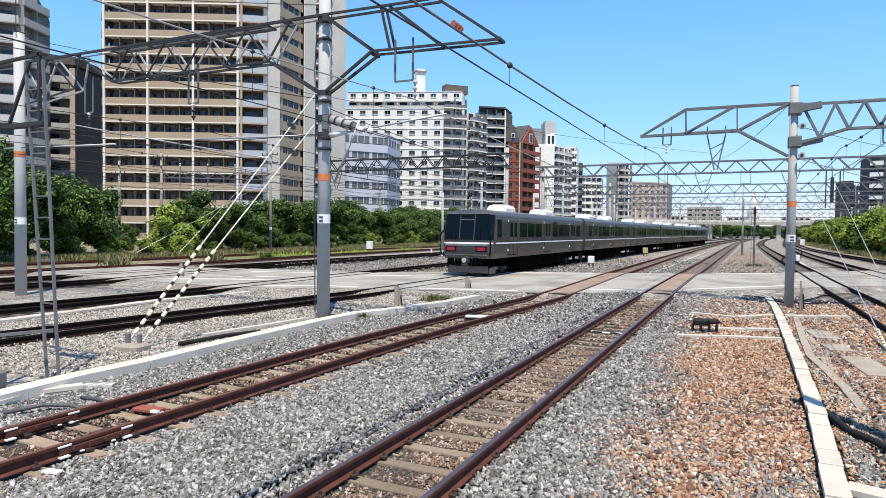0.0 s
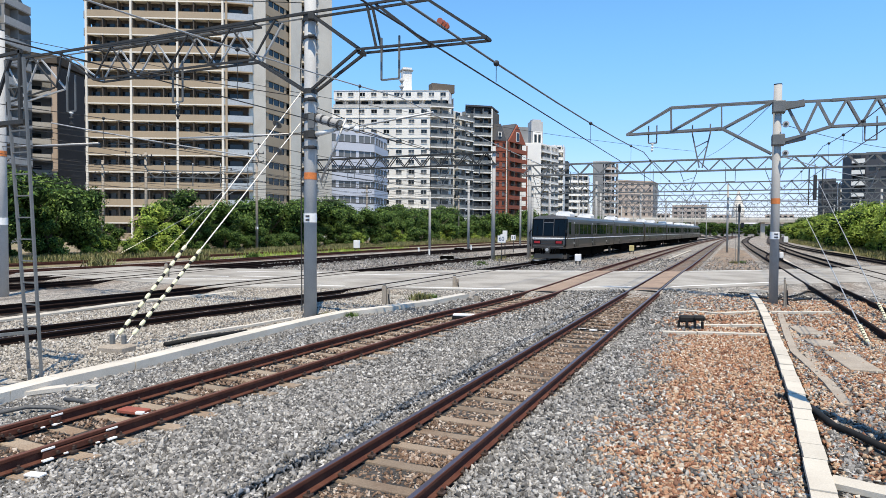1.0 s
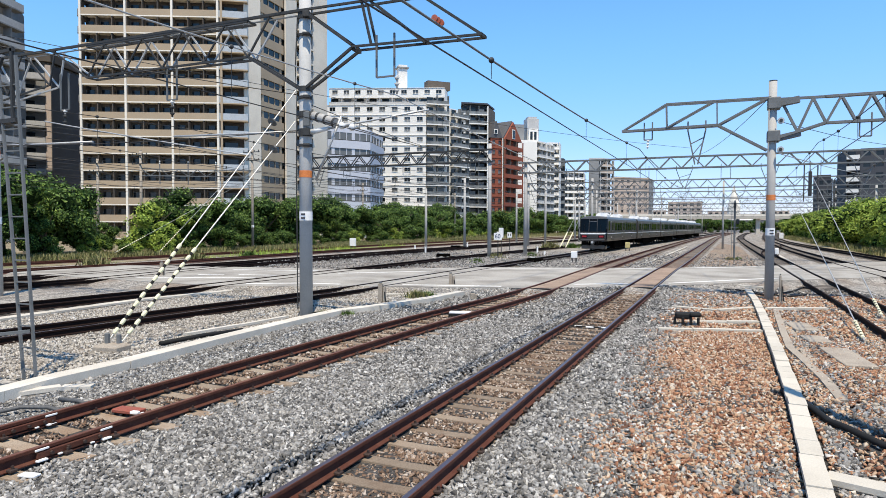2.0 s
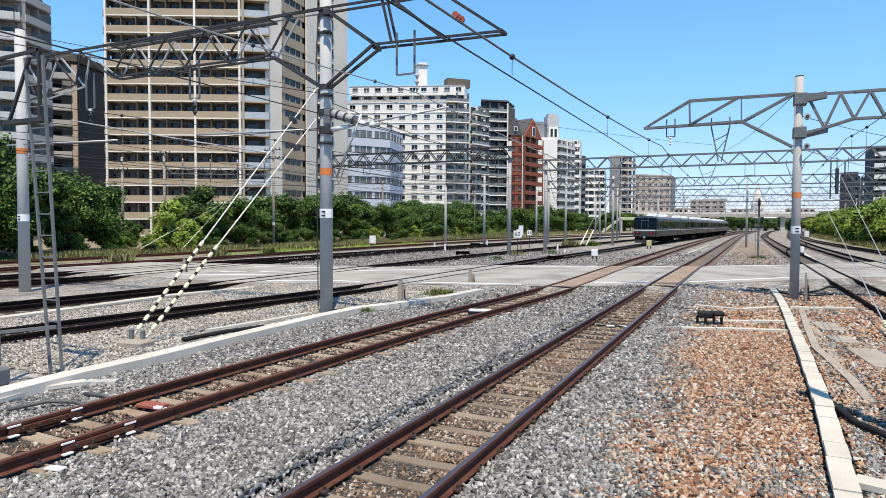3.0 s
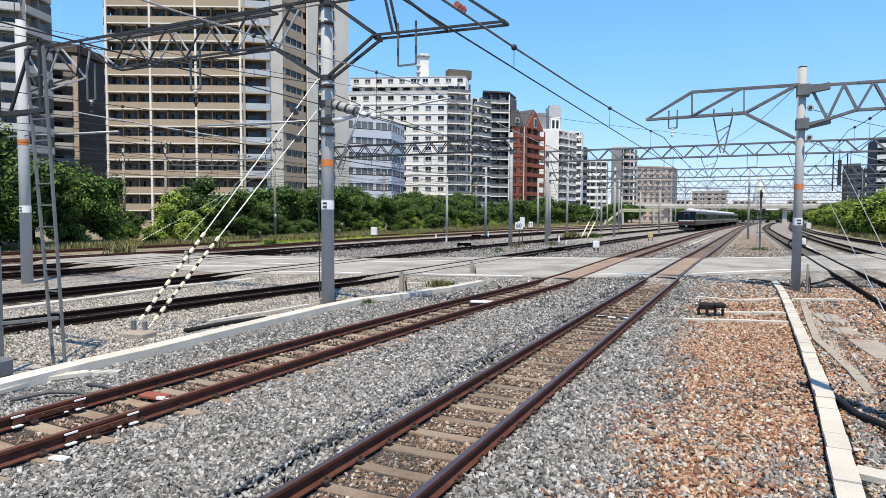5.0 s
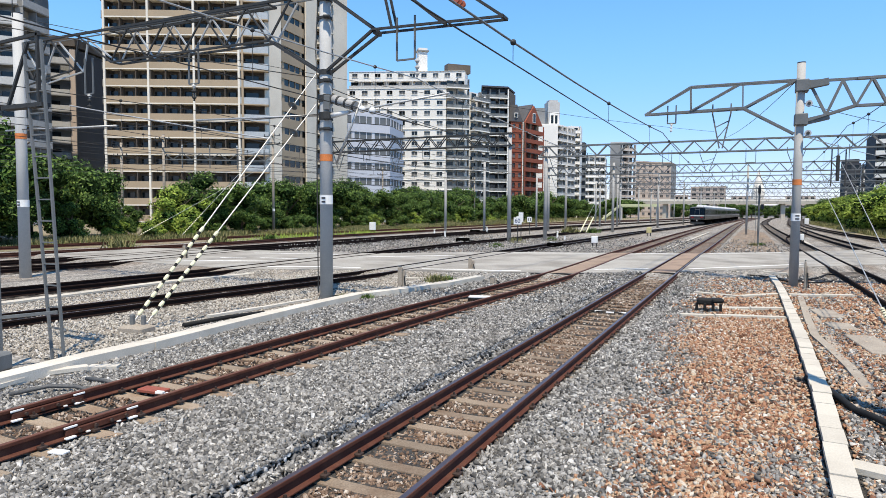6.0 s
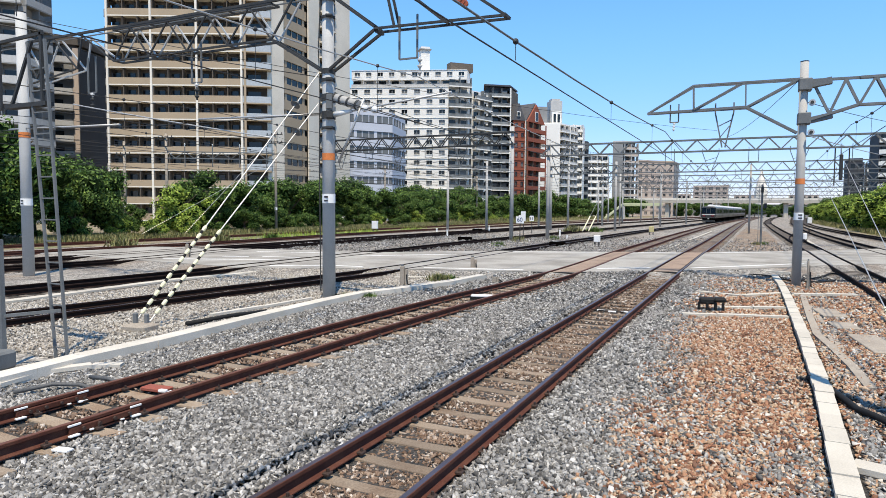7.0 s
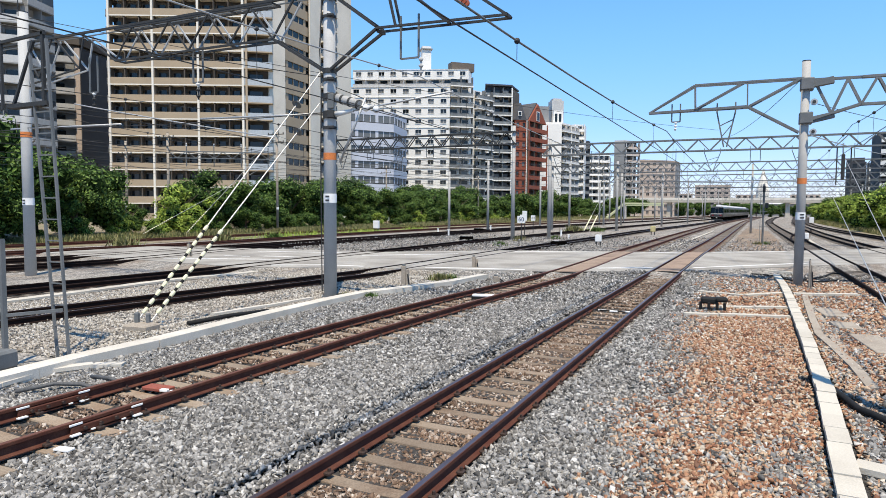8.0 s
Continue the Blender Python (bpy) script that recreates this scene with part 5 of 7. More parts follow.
# brown and cream apartment tower
P = [(-100.6, 76.5), (-80.3, 86.8), (-76.4, 89.6), (-77.4, 100.6), (-77.9, 106.0), (-76.9, 114.4), (-95, 125), (-118, 100)]
tower = building("apartment_tower", "tall beige apartment tower with long balconies and cream edges", P, 58, M_BROWN_WALL)
face(tower, P[0], P[1], GROUND + 0.3, 20, 2.905, "balcony", M_BROWN_WALL, M_BEIGE, 9, (0.0, 0.325, 0.665, 1.0), M_CREAM)
face(tower, P[1], P[2], GROUND + 0.3, 20, 2.905, "balcony", M_GREY_WALL, M_RAILING, 1, (0.1,), M_BEIGE)
face(tower, (-76.9, 89.2), (-76.4, 92.8), GROUND, 20, 2.905, "plain", M_PIER, M_PIER, 1)
face(tower, (-76.6, 92.8), (-77.4, 100.6), GROUND + 0.3, 20, 2.905, "ribbon", M_BEIGE, M_BEIGE, 4)
face(tower, (-76.9, 100.6), (-77.2, 104.4), GROUND, 20, 2.905, "plain", M_PIER, M_PIER, 1)
face(tower, (-77.4, 104.4), (-77.5, 109.4), GROUND, 20, 2.905, "railed", M_PIER, M_BALUSTRADE, 1)
face(tower, (-77.1, 109.4), (-76.9, 114.4), GROUND, 20, 2.905, "plain", M_PIER, M_PIER, 1)
face(tower, (-104, 82), P[0], GROUND + 0.3, 20, 2.905, "balcony", M_BROWN_WALL, M_GREY_WALL, 1)

# curved white-balcony block and grey block behind the tall trees
P = [(-125, 46), (-106.5, 58.5), (-102.3, 63.0), (-104.5, 68.5), (-116, 78), (-135, 60)]
b1 = building("apartment_building", "pale grey apartment block with rounded white balconies", P, 40, M_GREY_WALL)
face(b1, P[0], P[1], GROUND, 13, 3.05, "balcony", M_GREY_WALL, M_PALE_RAIL, 6)
face(b1, P[1], P[2], GROUND, 13, 3.05, "balcony", M_GREY_WALL, M_PALE_RAIL, 2)
face(b1, P[2], P[3], GROUND, 13, 3.05, "balcony", M_GREY_WALL, M_PALE_RAIL, 2)
P = [(-136, 70), (-122.9, 85.3), (-122.2, 86.0), (-130.5, 106.0), (-150, 100)]
b2 = building("apartment_building", "grey apartment block with white balconies and a dark blank side", P, 35.5, M_GREY_WALL)
face(b2, P[0], P[1], GROUND, 11, 3.1, "balcony", M_GREY_WALL, M_PALE_RAIL, 4)
face(b2, P[1], P[2], GROUND, 11, 3.1, "plain", M_TAN, M_TAN, 1)
face(b2, P[2], P[3], GROUND, 11, 3.1, "plain", M_DARK_WALL, M_DARK_WALL, 1)
roof_slab(b2, P, 36.2, M_BROWN_WALL, 1.6)

# low office block with ribbon windows
P = [(-80.2, 112.5), (-72.2, 124.0), (-75.2, 135.5), (-86, 134)]
office = building("office_building", "bluish white office block with ribbon windows", P, 23.6, M_DARK_WALL)
face(office, P[0], P[1], GROUND, 7, 3.27, "ribbon", M_BLUE_WALL, M_BLUE_WALL, 9)
face(office, P[1], P[2], GROUND, 7, 3.27, "ribbon", M_BLUE_WALL, M_BLUE_WALL, 5)
roof_slab(office, P, 23.6, M_BLUE_WALL, 1.0)
for s in range(7):
    u = (s + 0.5) / 7
    block("roof_post", M_STEEL, office, (P[0][0] + (P[1][0] - P[0][0]) * u, P[0][1] + (P[1][1] - P[0][1]) * u + 1, 24.3), (0.1, 0.1, 1.4))

# large white apartment block
P = [(-105, 155.5), (-78.0, 165.5), (-73.0, 170.0), (-71.0, 178.5), (-88, 190), (-110, 178)]
white = building("apartment_building", "large white apartment block with small dark windows and grey balconies", P, 36.8, M_WHITE_WALL)
W = [(-104.5, 155.2), (-77.9, 165.2)]
face(white, W[0], W[1], GROUND, 13, 2.84, "sparse", M_WHITE_WALL, M_PALE_RAIL, 8)
face(white, W[1], (-73.0, 169.8), GROUND, 14, 2.84, "railed", M_CHARCOAL, M_BALUSTRADE, 2, None, M_WHITE_WALL)
face(white, (-72.6, 171.5), (-70.6, 178.5), GROUND, 13, 2.84, "railed", M_CHARCOAL, M_BALUSTRADE, 2, None, M_WHITE_WALL)
bm = bmesh.new()
bm_prism(bm, [(-105, 158.2), (-74.4, 170.2), (-76, 176), (-90, 182), (-107, 172)], 36.6, 41.9)
part("penthouse", bm, M_WHITE_WALL, white, "set-back white top storeys")
face(white, (-104.8, 157.2), (-74.0, 169.2), 36.7, 1, 2.4, "railed", M_GREY_WALL, M_PALE_RAIL, 9, None, M_WHITE_WALL)
face(white, (-104.8, 157.2), (-74.0, 169.2), 39.1, 1, 2.8, "sparse", M_WHITE_WALL, M_WHITE_WALL, 10)
block("lift_tower", M_WHITE_WALL, white, (-87.0, 168, 45.0), (2.6, 2.6, 8.0), 0.7)
block("lift_tower_cap", M_GREY_WALL, white, (-87.0, 168, 48.2), (3.4, 3.4, 0.3), 0.7)
block("plant_room", M_BROWN_WALL, white, (-78.0, 173, 43.3), (7, 3, 2.4), 0.8)

# dark balcony block
P = [(-77.5, 190.4), (-70.6, 195.8), (-71.8, 206), (-84, 206)]
dark = building("apartment_building", "dark grey apartment block with glazed balconies", P, 41.5, M_CHARCOAL)
face(dark, P[0], P[1], GROUND, 14, 2.93, "railed", M_CHARCOAL, M_BALUSTRADE, 3, (0.98,), M_WHITE_WALL)
face(dark, P[1], P[2], GROUND, 14, 2.93, "plain", M_BROWN_WALL, M_BROWN_WALL, 1)
roof_slab(dark, P, 41.9, M_DARK_WALL)

# red brick block with a steep slate roof and a brick gable
P = [(-69.6, 196.0), (-66.7, 199.4), (-64.5, 212.5), (-72, 216), (-77, 202)]
brick = building("apartment_building", "red brick apartment block with steep slate gables", P, 31.0, M_BRICK)
face(brick, P[0], P[1], GROUND, 10, 3.1, "sparse", M_BRICK, M_BROWN_WALL, 2)
face(brick, P[1], P[2], GROUND, 10, 3.1, "balcony", M_BROWN_WALL, M_BRICK, 3, (0.02, 1.0), M_BRICK)
block("drainpipe", M_WHITE_WALL, brick, (-66.55, 199.1, 15.5), (0.22, 0.22, 31.0), 0.0, "white drainpipe")
bm = bmesh.new()
for (x0, y0), (x1, y1), top in (((-69.6, 196.0), (-66.7, 199.4), 36.4), ((-66.7, 199.4), (-64.5, 212.5), 37.5)):
    v = [bm.verts.new(c) for c in ((x0, y0, 31), (x1, y1, 31), ((x0 + x1) / 2, (y0 + y1) / 2, top), (x0 - 9, y0 + 3, 31), (x1 - 9, y1 + 3, 31), ((x0 + x1) / 2 - 9, (y0 + y1) / 2 + 3, top))]
    for f in ((0, 1, 2), (3, 5, 4), (0, 2, 5, 3), (1, 4, 5, 2), (0, 3, 4, 1)):
        bm.faces.new([v[i] for i in f])
bmesh.ops.recalc_face_normals(bm, faces=bm.faces)
part("gable_roof", bm, M_SLATE, brick, "steep slate roof")
bm = bmesh.new()
v = [bm.verts.new((x + o, y, z)) for o in (0.0, 0.5) for x, y, z in ((-66.7, 199.9, 30.9), (-64.5, 212.0, 30.9), (-65.6, 206.0, 37.0))]
for f in ((0, 1, 2), (5, 4, 3), (0, 3, 4, 1), (1, 4, 5, 2), (2, 5, 3, 0)):
    bm.faces.new([v[i] for i in f])
bmesh.ops.recalc_face_normals(bm, faces=bm.faces)
part("brick_gable", bm, M_BRICK, brick, "brick gable wall")
block("gable_window", M_PANE, brick, (-65.05, 206.0, 33.0), (0.2, 1.6, 2.6), -0.17)
block("gable_window_frame", M_WHITE_WALL, brick, (-65.1, 206.0, 33.0), (0.16, 2.1, 3.1), -0.17)
block("dormer", M_WHITE_WALL, brick, (-68.6, 197.6, 33.0), (1.3, 0.9, 1.5), 0.86, "white dormer front")
block("dormer_window", M_PANE, brick, (-68.3, 197.2, 33.0), (0.8, 0.5, 1.0), 0.86)

# white tower with a blank side and a roof house
P = [(-70.4, 228.0), (-64.3, 232.0), (-61.6, 245.0), (-75, 250)]
wt = building("apartment_building", "slim white apartment tower with a roof house", P, 33.8, M_GREY_WALL)
face(wt, P[0], P[1], GROUND, 12, 2.83, "plain", M_WHITE_WALL, M_WHITE_WALL, 1)
face(wt, P[1], P[2], GROUND, 12, 2.83, "railed", M_CHARCOAL, M_PALE_RAIL, 4, (0.5,), M_WHITE_WALL)
roof_slab(wt, P, 34.2, M_WHITE_WALL, 0.6)
for z in (9, 12, 15):
    block("side_window", M_PANE, wt, (-67.0, 230.1, z), (1.0, 0.4, 1.2), 0.58)
block("roof_room", M_GREY_WALL, wt, (-73.3, 237.5, 37.4), (3.6, 4, 7.4), 0.6, "grey roof house")
block("lift_house", M_PALE_RAIL, wt, (-69.6, 242.5, 38.8), (4.6, 4.6, 9.8), 0.6, "pale lift house")
block("lift_house_cap", M_PALE_RAIL, wt, (-69.6, 242.5, 44.1), (3.4, 3.4, 0.9), 0.6)
block("roof_arch", M_WHITE_WALL, wt, (-67.6, 238.2, 36.9), (3.6, 0.8, 5.2), 0.6, "white roof arch")
for o in (-0.8, 0.8):
    block("roof_arch_opening", M_PANE, wt, (-67.4 + o * 0.8, 237.85 + o * 0.55, 36.8), (0.9, 0.5, 3.0), 0.6)
P = [(-65.7, 250.0), (-60.9, 252.0), (-62.6, 262.0), (-70, 264)]
wt2 = building("apartment_building", "white apartment tower with dark balcony openings", P, 36.0, M_WHITE_WALL)
face(wt2, P[0], P[1], GROUND, 12, 3.0, "railed", M_CHARCOAL, M_WHITE_WALL, 2, (0.3,), M_WHITE_WALL)
face(wt2, P[1], P[2], GROUND, 12, 3.0, "plain", M_WHITE_WALL, M_WHITE_WALL, 1)

P = [(-64.6, 266.0), (-62.4, 268.0), (-64.0, 278.0), (-68, 280)]
b = building("apartment_building", "narrow dark grey apartment block", P, 31.4, M_DARK_WALL)
face(b, P[0], P[1], GROUND, 10, 3.1, "railed", M_DARK_WALL, M_BALUSTRADE, 1, None, M_GREY_WALL)
P = [(-68.3, 290.0), (-59.9, 296.0), (-61.6, 307.0), (-72, 308)]
b = building("apartment_building", "white apartment block with stacked balconies", P, 27.0, M_GREY_WALL)
face(b, P[0], P[1], GROUND, 9, 3.0, "railed", M_GREY_WALL, M_WHITE_WALL, 4, (0.02, 0.5), M_WHITE_WALL)
face(b, P[1], P[2], GROUND, 9, 3.0, "plain", M_GREY_WALL, M_GREY_WALL, 1)
roof_slab(b, P, 27.4, M_WHITE_WALL, 0.5)
P = [(-59.7, 306.0), (-55.1, 306.5), (-49.8, 314.0), (-60, 326)]
b = building("apartment_building", "grey brown apartment tower with deep balconies", P, 34.2, M_CHARCOAL)
face(b, P[0], P[1], GROUND, 11, 3.1, "plain", M_GREY_WALL, M_GREY_WALL, 1)
face(b, P[1], P[2], GROUND, 11, 3.1, "railed", M_BROWN_WALL, M_TAN, 2, (0.03, 0.5, 0.97), M_PALE_RAIL)
roof_slab(b, P, 34.8, M_PALE_RAIL, 0.7)
P = [(-52.4, 331.7), (-36.8, 344.5), (-36, 360), (-55, 360)]
tan = building("apartment_building", "broad tan apartment block with regular windows", P, 27.3, M_TAN)
face(tan, P[0], P[1], GROUND, 9, 3.0, "sparse", M_TAN, M_TAN, 6)
face(tan, P[1], P[2], GROUND, 9, 3.0, "windows", M_GREY_WALL, M_GREY_WALL, 3)
roof_slab(tan, P, 27.6, M_TAN)

# buildings beyond the hedge
P = [(28.9, 200), (31.8, 199.2), (46, 198), (46, 214), (28.9, 215)]
r1 = building("apartment_building", "dark apartment block with white balconies beyond the hedge", P, 23.4, M_DARK_WALL)
face(r1, P[0], P[1], GROUND, 8, 2.92, "balcony", M_DARK_WALL, M_WHITE_WALL, 1)
face(r1, P[1], P[2], GROUND, 8, 2.92, "windows", M_DARK_WALL, M_DARK_WALL, 5)
face(r1, P[4], P[0], GROUND, 8, 2.92, "plain", M_DARK_WALL, M_DARK_WALL, 1)
P = [(25.6, 230), (29.6, 229.6), (29.6, 245), (25.6, 245)]
r2 = building("apartment_building", "dark grey slim block far beyond the hedge", P, 19, M_CHARCOAL)
face(r2, P[0], P[1], GROUND, 6, 2.95, "windows", M_DARK_WALL, M_DARK_WALL, 2)
P = [(29.9, 228), (48, 226), (48, 240), (29.9, 240)]
r3 = building("apartment_building", "white apartment block far beyond the hedge", P, 17.6, M_WHITE_WALL)
face(r3, P[0], P[1], GROUND, 6, 2.9, "balcony", M_CHARCOAL, M_WHITE_WALL, 5, (0.0, 0.4))
for x, y, w, n, wall in ((-34, 430, 20, 6, M_TAN), (-14, 560, 22, 5, M_TAN), (-45, 400, 12, 4, M_TAN), (24, 560, 20, 5, M_TAN), (62, 420, 20, 5, M_TAN)):
    pts = [(x, y), (x + w, y), (x + w, y + 14), (x, y + 14)]
    b = building("town_building", "low town block at the end of the line", pts, n * 3.0, wall)
    face(b, pts[0], pts[1], GROUND, n, 3.0, "windows", wall, wall, 5)
    roof_slab(b, pts, n * 3 + 0.4, wall)

P = [(-62, 412), (60, 412), (60, 424), (-62, 424)]
shed = building("railway_shed", "long low grey railway shed beyond the bridge", P, 6.2, M_DARK_WALL)
face(shed, P[0], P[1], GROUND, 1, 6.0, "windows", M_GREY_WALL, M_GREY_WALL, 16)
roof_slab(shed, P, 6.6, M_SLATE, 0.5)

# road bridge across the far end of the line
bridge = thing("road_bridge", "pale concrete road bridge across the tracks", "bridge")
block("deck", M_CONCRETE, bridge, (-5, 300, 6.6), (130, 9, 1.1))
block("parapet", M_CREAM, bridge, (-5, 295.6, 7.6), (130, 0.3, 0.9))
for x in (-52, -34, -14, 12, 28, 44):
    block("pier", M_CONCRETE, bridge, (x, 300, 2.9), (1.6, 6, 6.4))

M_LIME = mat("pale_yellow_green_paint", (0.5, 0.52, 0.32), 0.6, spread=0.06, scale=0.5, fine=4, tint=(0.42, 0.44, 0.2), bump=0.0)
stair = thing("footbridge", "pale yellow-green steel footbridge with a stair beyond the yard", "footbridge")
for o in (0.0, 1.6):
    bar("stringer", M_LIME, stair, (-41.0, 200 + o, 0.1), (-36.5, 205 + o, 4.6), 0.3, 0.5)
    block("parapet", M_LIME, stair, (-31.0, 207.5 + o, 4.6), (11.4, 0.15, 0.55), 0.24)
for i in range(14):
    u = (i + 0.5) / 14
    block("tread", M_PALE_RAIL, stair, (-41.0 + 4.5 * u, 200.8 + 5 * u, 0.2 + 4.5 * u), (1.6, 0.4, 0.1), -0.73)
block("deck", M_LIME, stair, (-31.0, 208.3, 4.05), (11.4, 1.7, 0.25), 0.24)
for x, y in ((-36.4, 206.5), (-31.5, 208.2), (-26.2, 209.6)):
    block("pier", M_PALE_RAIL, stair, (x, y, 1.9), (0.5, 0.5, 4.2))

spire = thing("distant_tower", "white pointed tower far beyond the line", "tower")
bm = bmesh.new()
bm_rod(bm, (4.6, 520, GROUND), (4.6, 520, 18), 4.6, 4.2, 8)
bm_rod(bm, (4.6, 520, 18), (4.6, 520, 33), 4.2, 0.4, 8)
part("shaft", bm, M_CREAM, spire)

# ---- trees ----
def crown_mesh(seed, rx, ry, rz, n, size, material):
    """Leaf clumps round several boughs: small folded leaf cards, denser at the outside, with gaps."""
    rng = np.random.default_rng(seed)
    k = 20
    cen = rng.normal(0, 1, (k, 3))
    cen = cen / np.linalg.norm(cen, axis=1)[:, None] * rng.uniform(0.35, 0.95, (k, 1)) * (rx, ry, rz)
    rad = rng.uniform(0.2, 0.42, k) * min(rx, ry, rz * 1.2)
    pick = rng.integers(0, k, n)
    d = rng.normal(0, 1, (n, 3))
    d /= np.linalg.norm(d, axis=1)[:, None]
    c = cen[pick] + d * (rad[pick] * rng.uniform(0.25, 1.1, n) ** 0.5)[:, None] * (1, 1, 0.85)
    a = d + rng.normal(0, 0.55, (n, 3))
    a /= np.linalg.norm(a, axis=1)[:, None]
    t = np.cross(a, rng.normal(0, 1, (n, 3)))
    t /= np.linalg.norm(t, axis=1)[:, None]
    b = np.cross(a, t)
    s = size * rng.uniform(0.6, 1.4, (n, 1))
    v = np.stack([c - t * s, c - b * s * 0.5 + a * s * 0.18, c + t * s, c + b * s * 0.5 + a * s * 0.18], 1).reshape(-1, 3)
    f = np.arange(n * 4).reshape(-1, 4)
    f = np.concatenate([f[:, [0, 1, 2]], f[:, [0, 2, 3]]])
    verts, faces, leaves = v.tolist(), f.tolist(), len(f)
    bm = bmesh.new()
    bmesh.ops.create_icosphere(bm, subdivisions=2, radius=1.0)
    ball = [tuple(q.co) for q in bm.verts]
    tris = [[q.index for q in fc.verts] for fc in bm.faces]
    bm.free()
    # Dark balls inside the clumps: the crown's inner shade put into colour.
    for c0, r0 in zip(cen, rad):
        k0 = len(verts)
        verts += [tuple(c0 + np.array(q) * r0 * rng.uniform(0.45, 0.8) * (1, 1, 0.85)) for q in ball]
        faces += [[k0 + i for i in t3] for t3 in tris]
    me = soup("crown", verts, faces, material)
    me.materials.append(M_CROWN_SHADE)
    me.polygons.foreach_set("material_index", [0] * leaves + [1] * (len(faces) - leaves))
    return me


def tree(seed, h, spread, material, label, n=2600, leaf=0.16):
    t = thing("tree", label, "tree", group="trees along the line")
    bm = bmesh.new()
    bm_rod(bm, (0, 0, -0.3), (0.1, 0, h * 0.5), 0.16, 0.1, 10)
    rng = random.Random(seed)
    for i in range(6):
        a = i * 1.05 + rng.random()
        bm_rod(bm, (0.05, 0, h * (0.2 + 0.05 * i)), (math.cos(a) * spread * 0.55, math.sin(a) * spread * 0.55, h * (0.45 + 0.07 * i)), 0.07, 0.025, 6)
    part("trunk", bm, M_BARK, t)
    ob = new("crown", crown_mesh(seed, spread, spread, h * 0.5, n, leaf, material))
    ob.parent = t
    ob.location = (0, 0, h * 0.44)
    return t


KINDS = [tree(i, 5.0, 3.0, M_LEAF_DARK, "dark green bushy tree behind the yard", 9500, 0.104) for i in range(3)]
KINDS += [tree(10 + i, 5.0, 2.9, M_LEAF_LIGHT, "bright green bushy tree behind the yard", 9500, 0.104) for i in range(2)]
rng = random.Random(4)


def plant(kind, x, y, h, w=1.0):
    copy_thing(KINDS[kind], pose(x, y, GROUND, 0, 0, rng.uniform(0, 360)) @ Matrix.Diagonal((w * h / 5, w * h / 5, h / 5, 1)))


PLANTS = [(0, -52, 21, 10.5), (1, -49.5, 26.5, 9.0), (2, -56, 30, 11), (0, -50.5, 31.5, 7.4), (2, -47, 22, 6.5), (1, -58, 25, 11), (1, -53, 36, 7.2), (0, -47.5, 27, 4.5), (2, -48, 33, 4.6), (3, -50.5, 38.5, 1.9),
          (3, -51.5, 46.3, 5.4), (0, -58, 41, 5.0), (4, -55, 50, 5.0), (4, -49.5, 42, 1.8), (2, -49.5, 49.5, 3.2), (1, -54.5, 42.5, 3.0), (2, -52.0, 40.5, 2.4)]
y = 52.0
while y < 290:
    base = -51.0 - 0.07 * (min(y, 140) - 52) + max(0, y - 200) * 0.12
    big = 5.4 + 0.008 * y
    PLANTS.append((rng.choice((0, 1, 2, 0, 1, 2)), base - rng.uniform(0, 2.5), y, big * rng.uniform(0.5, 1.4)))
    PLANTS.append((rng.choice((0, 1, 2)), base - 4 - rng.uniform(0, 2), y + 2.2, big * rng.uniform(0.55, 1.3)))
    if rng.random() < 0.45:
        PLANTS.append((rng.choice((3, 4, 1, 2)), base + 2.4, y + rng.uniform(-1, 1), rng.uniform(2.0, 3.4)))
    y += 6.3 + 0.02 * y
y = 30.0
while y < 210:
    base = -47.6 - 0.07 * (min(max(y, 52), 140) - 52)
    PLANTS.append((rng.choice((1, 2, 3, 0, 2)), base - rng.uniform(0.2, 1.8), y, rng.uniform(0.9, 2.4)))
    y += 3.0 + 0.02 * y
# Trees added beyond the bridge to make the band below its deck dark.
for i in range(22):
    PLANTS.append((rng.choice((0, 1, 2)), -46 + 5.2 * i + rng.uniform(-1, 1), 335 + rng.uniform(0, 40), rng.uniform(6.0, 9.0)))
y = 46.0
while y < 260:
    base = 16.8 + max(0, y - 120) * 0.02
    PLANTS.append((rng.choice((3, 4, 3, 4)), base + rng.uniform(0, 1.5), y, rng.uniform(5.0, 7.0)))
    PLANTS.append((rng.choice((3, 4, 3, 0)), base + 4 + rng.uniform(0, 2), y + 2, rng.uniform(6.4, 8.6)))
    y += 4.4 + 0.015 * y
for p in PLANTS:
    plant(*p, w=rng.uniform(1.0, 1.3))
for k in KINDS:
    for o in (k, *k.children_recursive):
        bpy.data.objects.remove(o)

# ---- wires ----
def wire(owner, name, p, q, sag, r, material, n=14, seg=5):
    p, q = Vector(p), Vector(q)
    bm = bmesh.new()
    bm_tube(bm, [p.lerp(q, i / n) - Vector((0, 0, sag * 4 * (i / n) * (1 - i / n))) for i in range(n + 1)], r, seg)
    return part(name, bm, material, owner, "", True)


def wire_point(p, q, sag, u):
    return Vector(p).lerp(Vector(q), u) - Vector((0, 0, sag * 4 * u * (1 - u)))


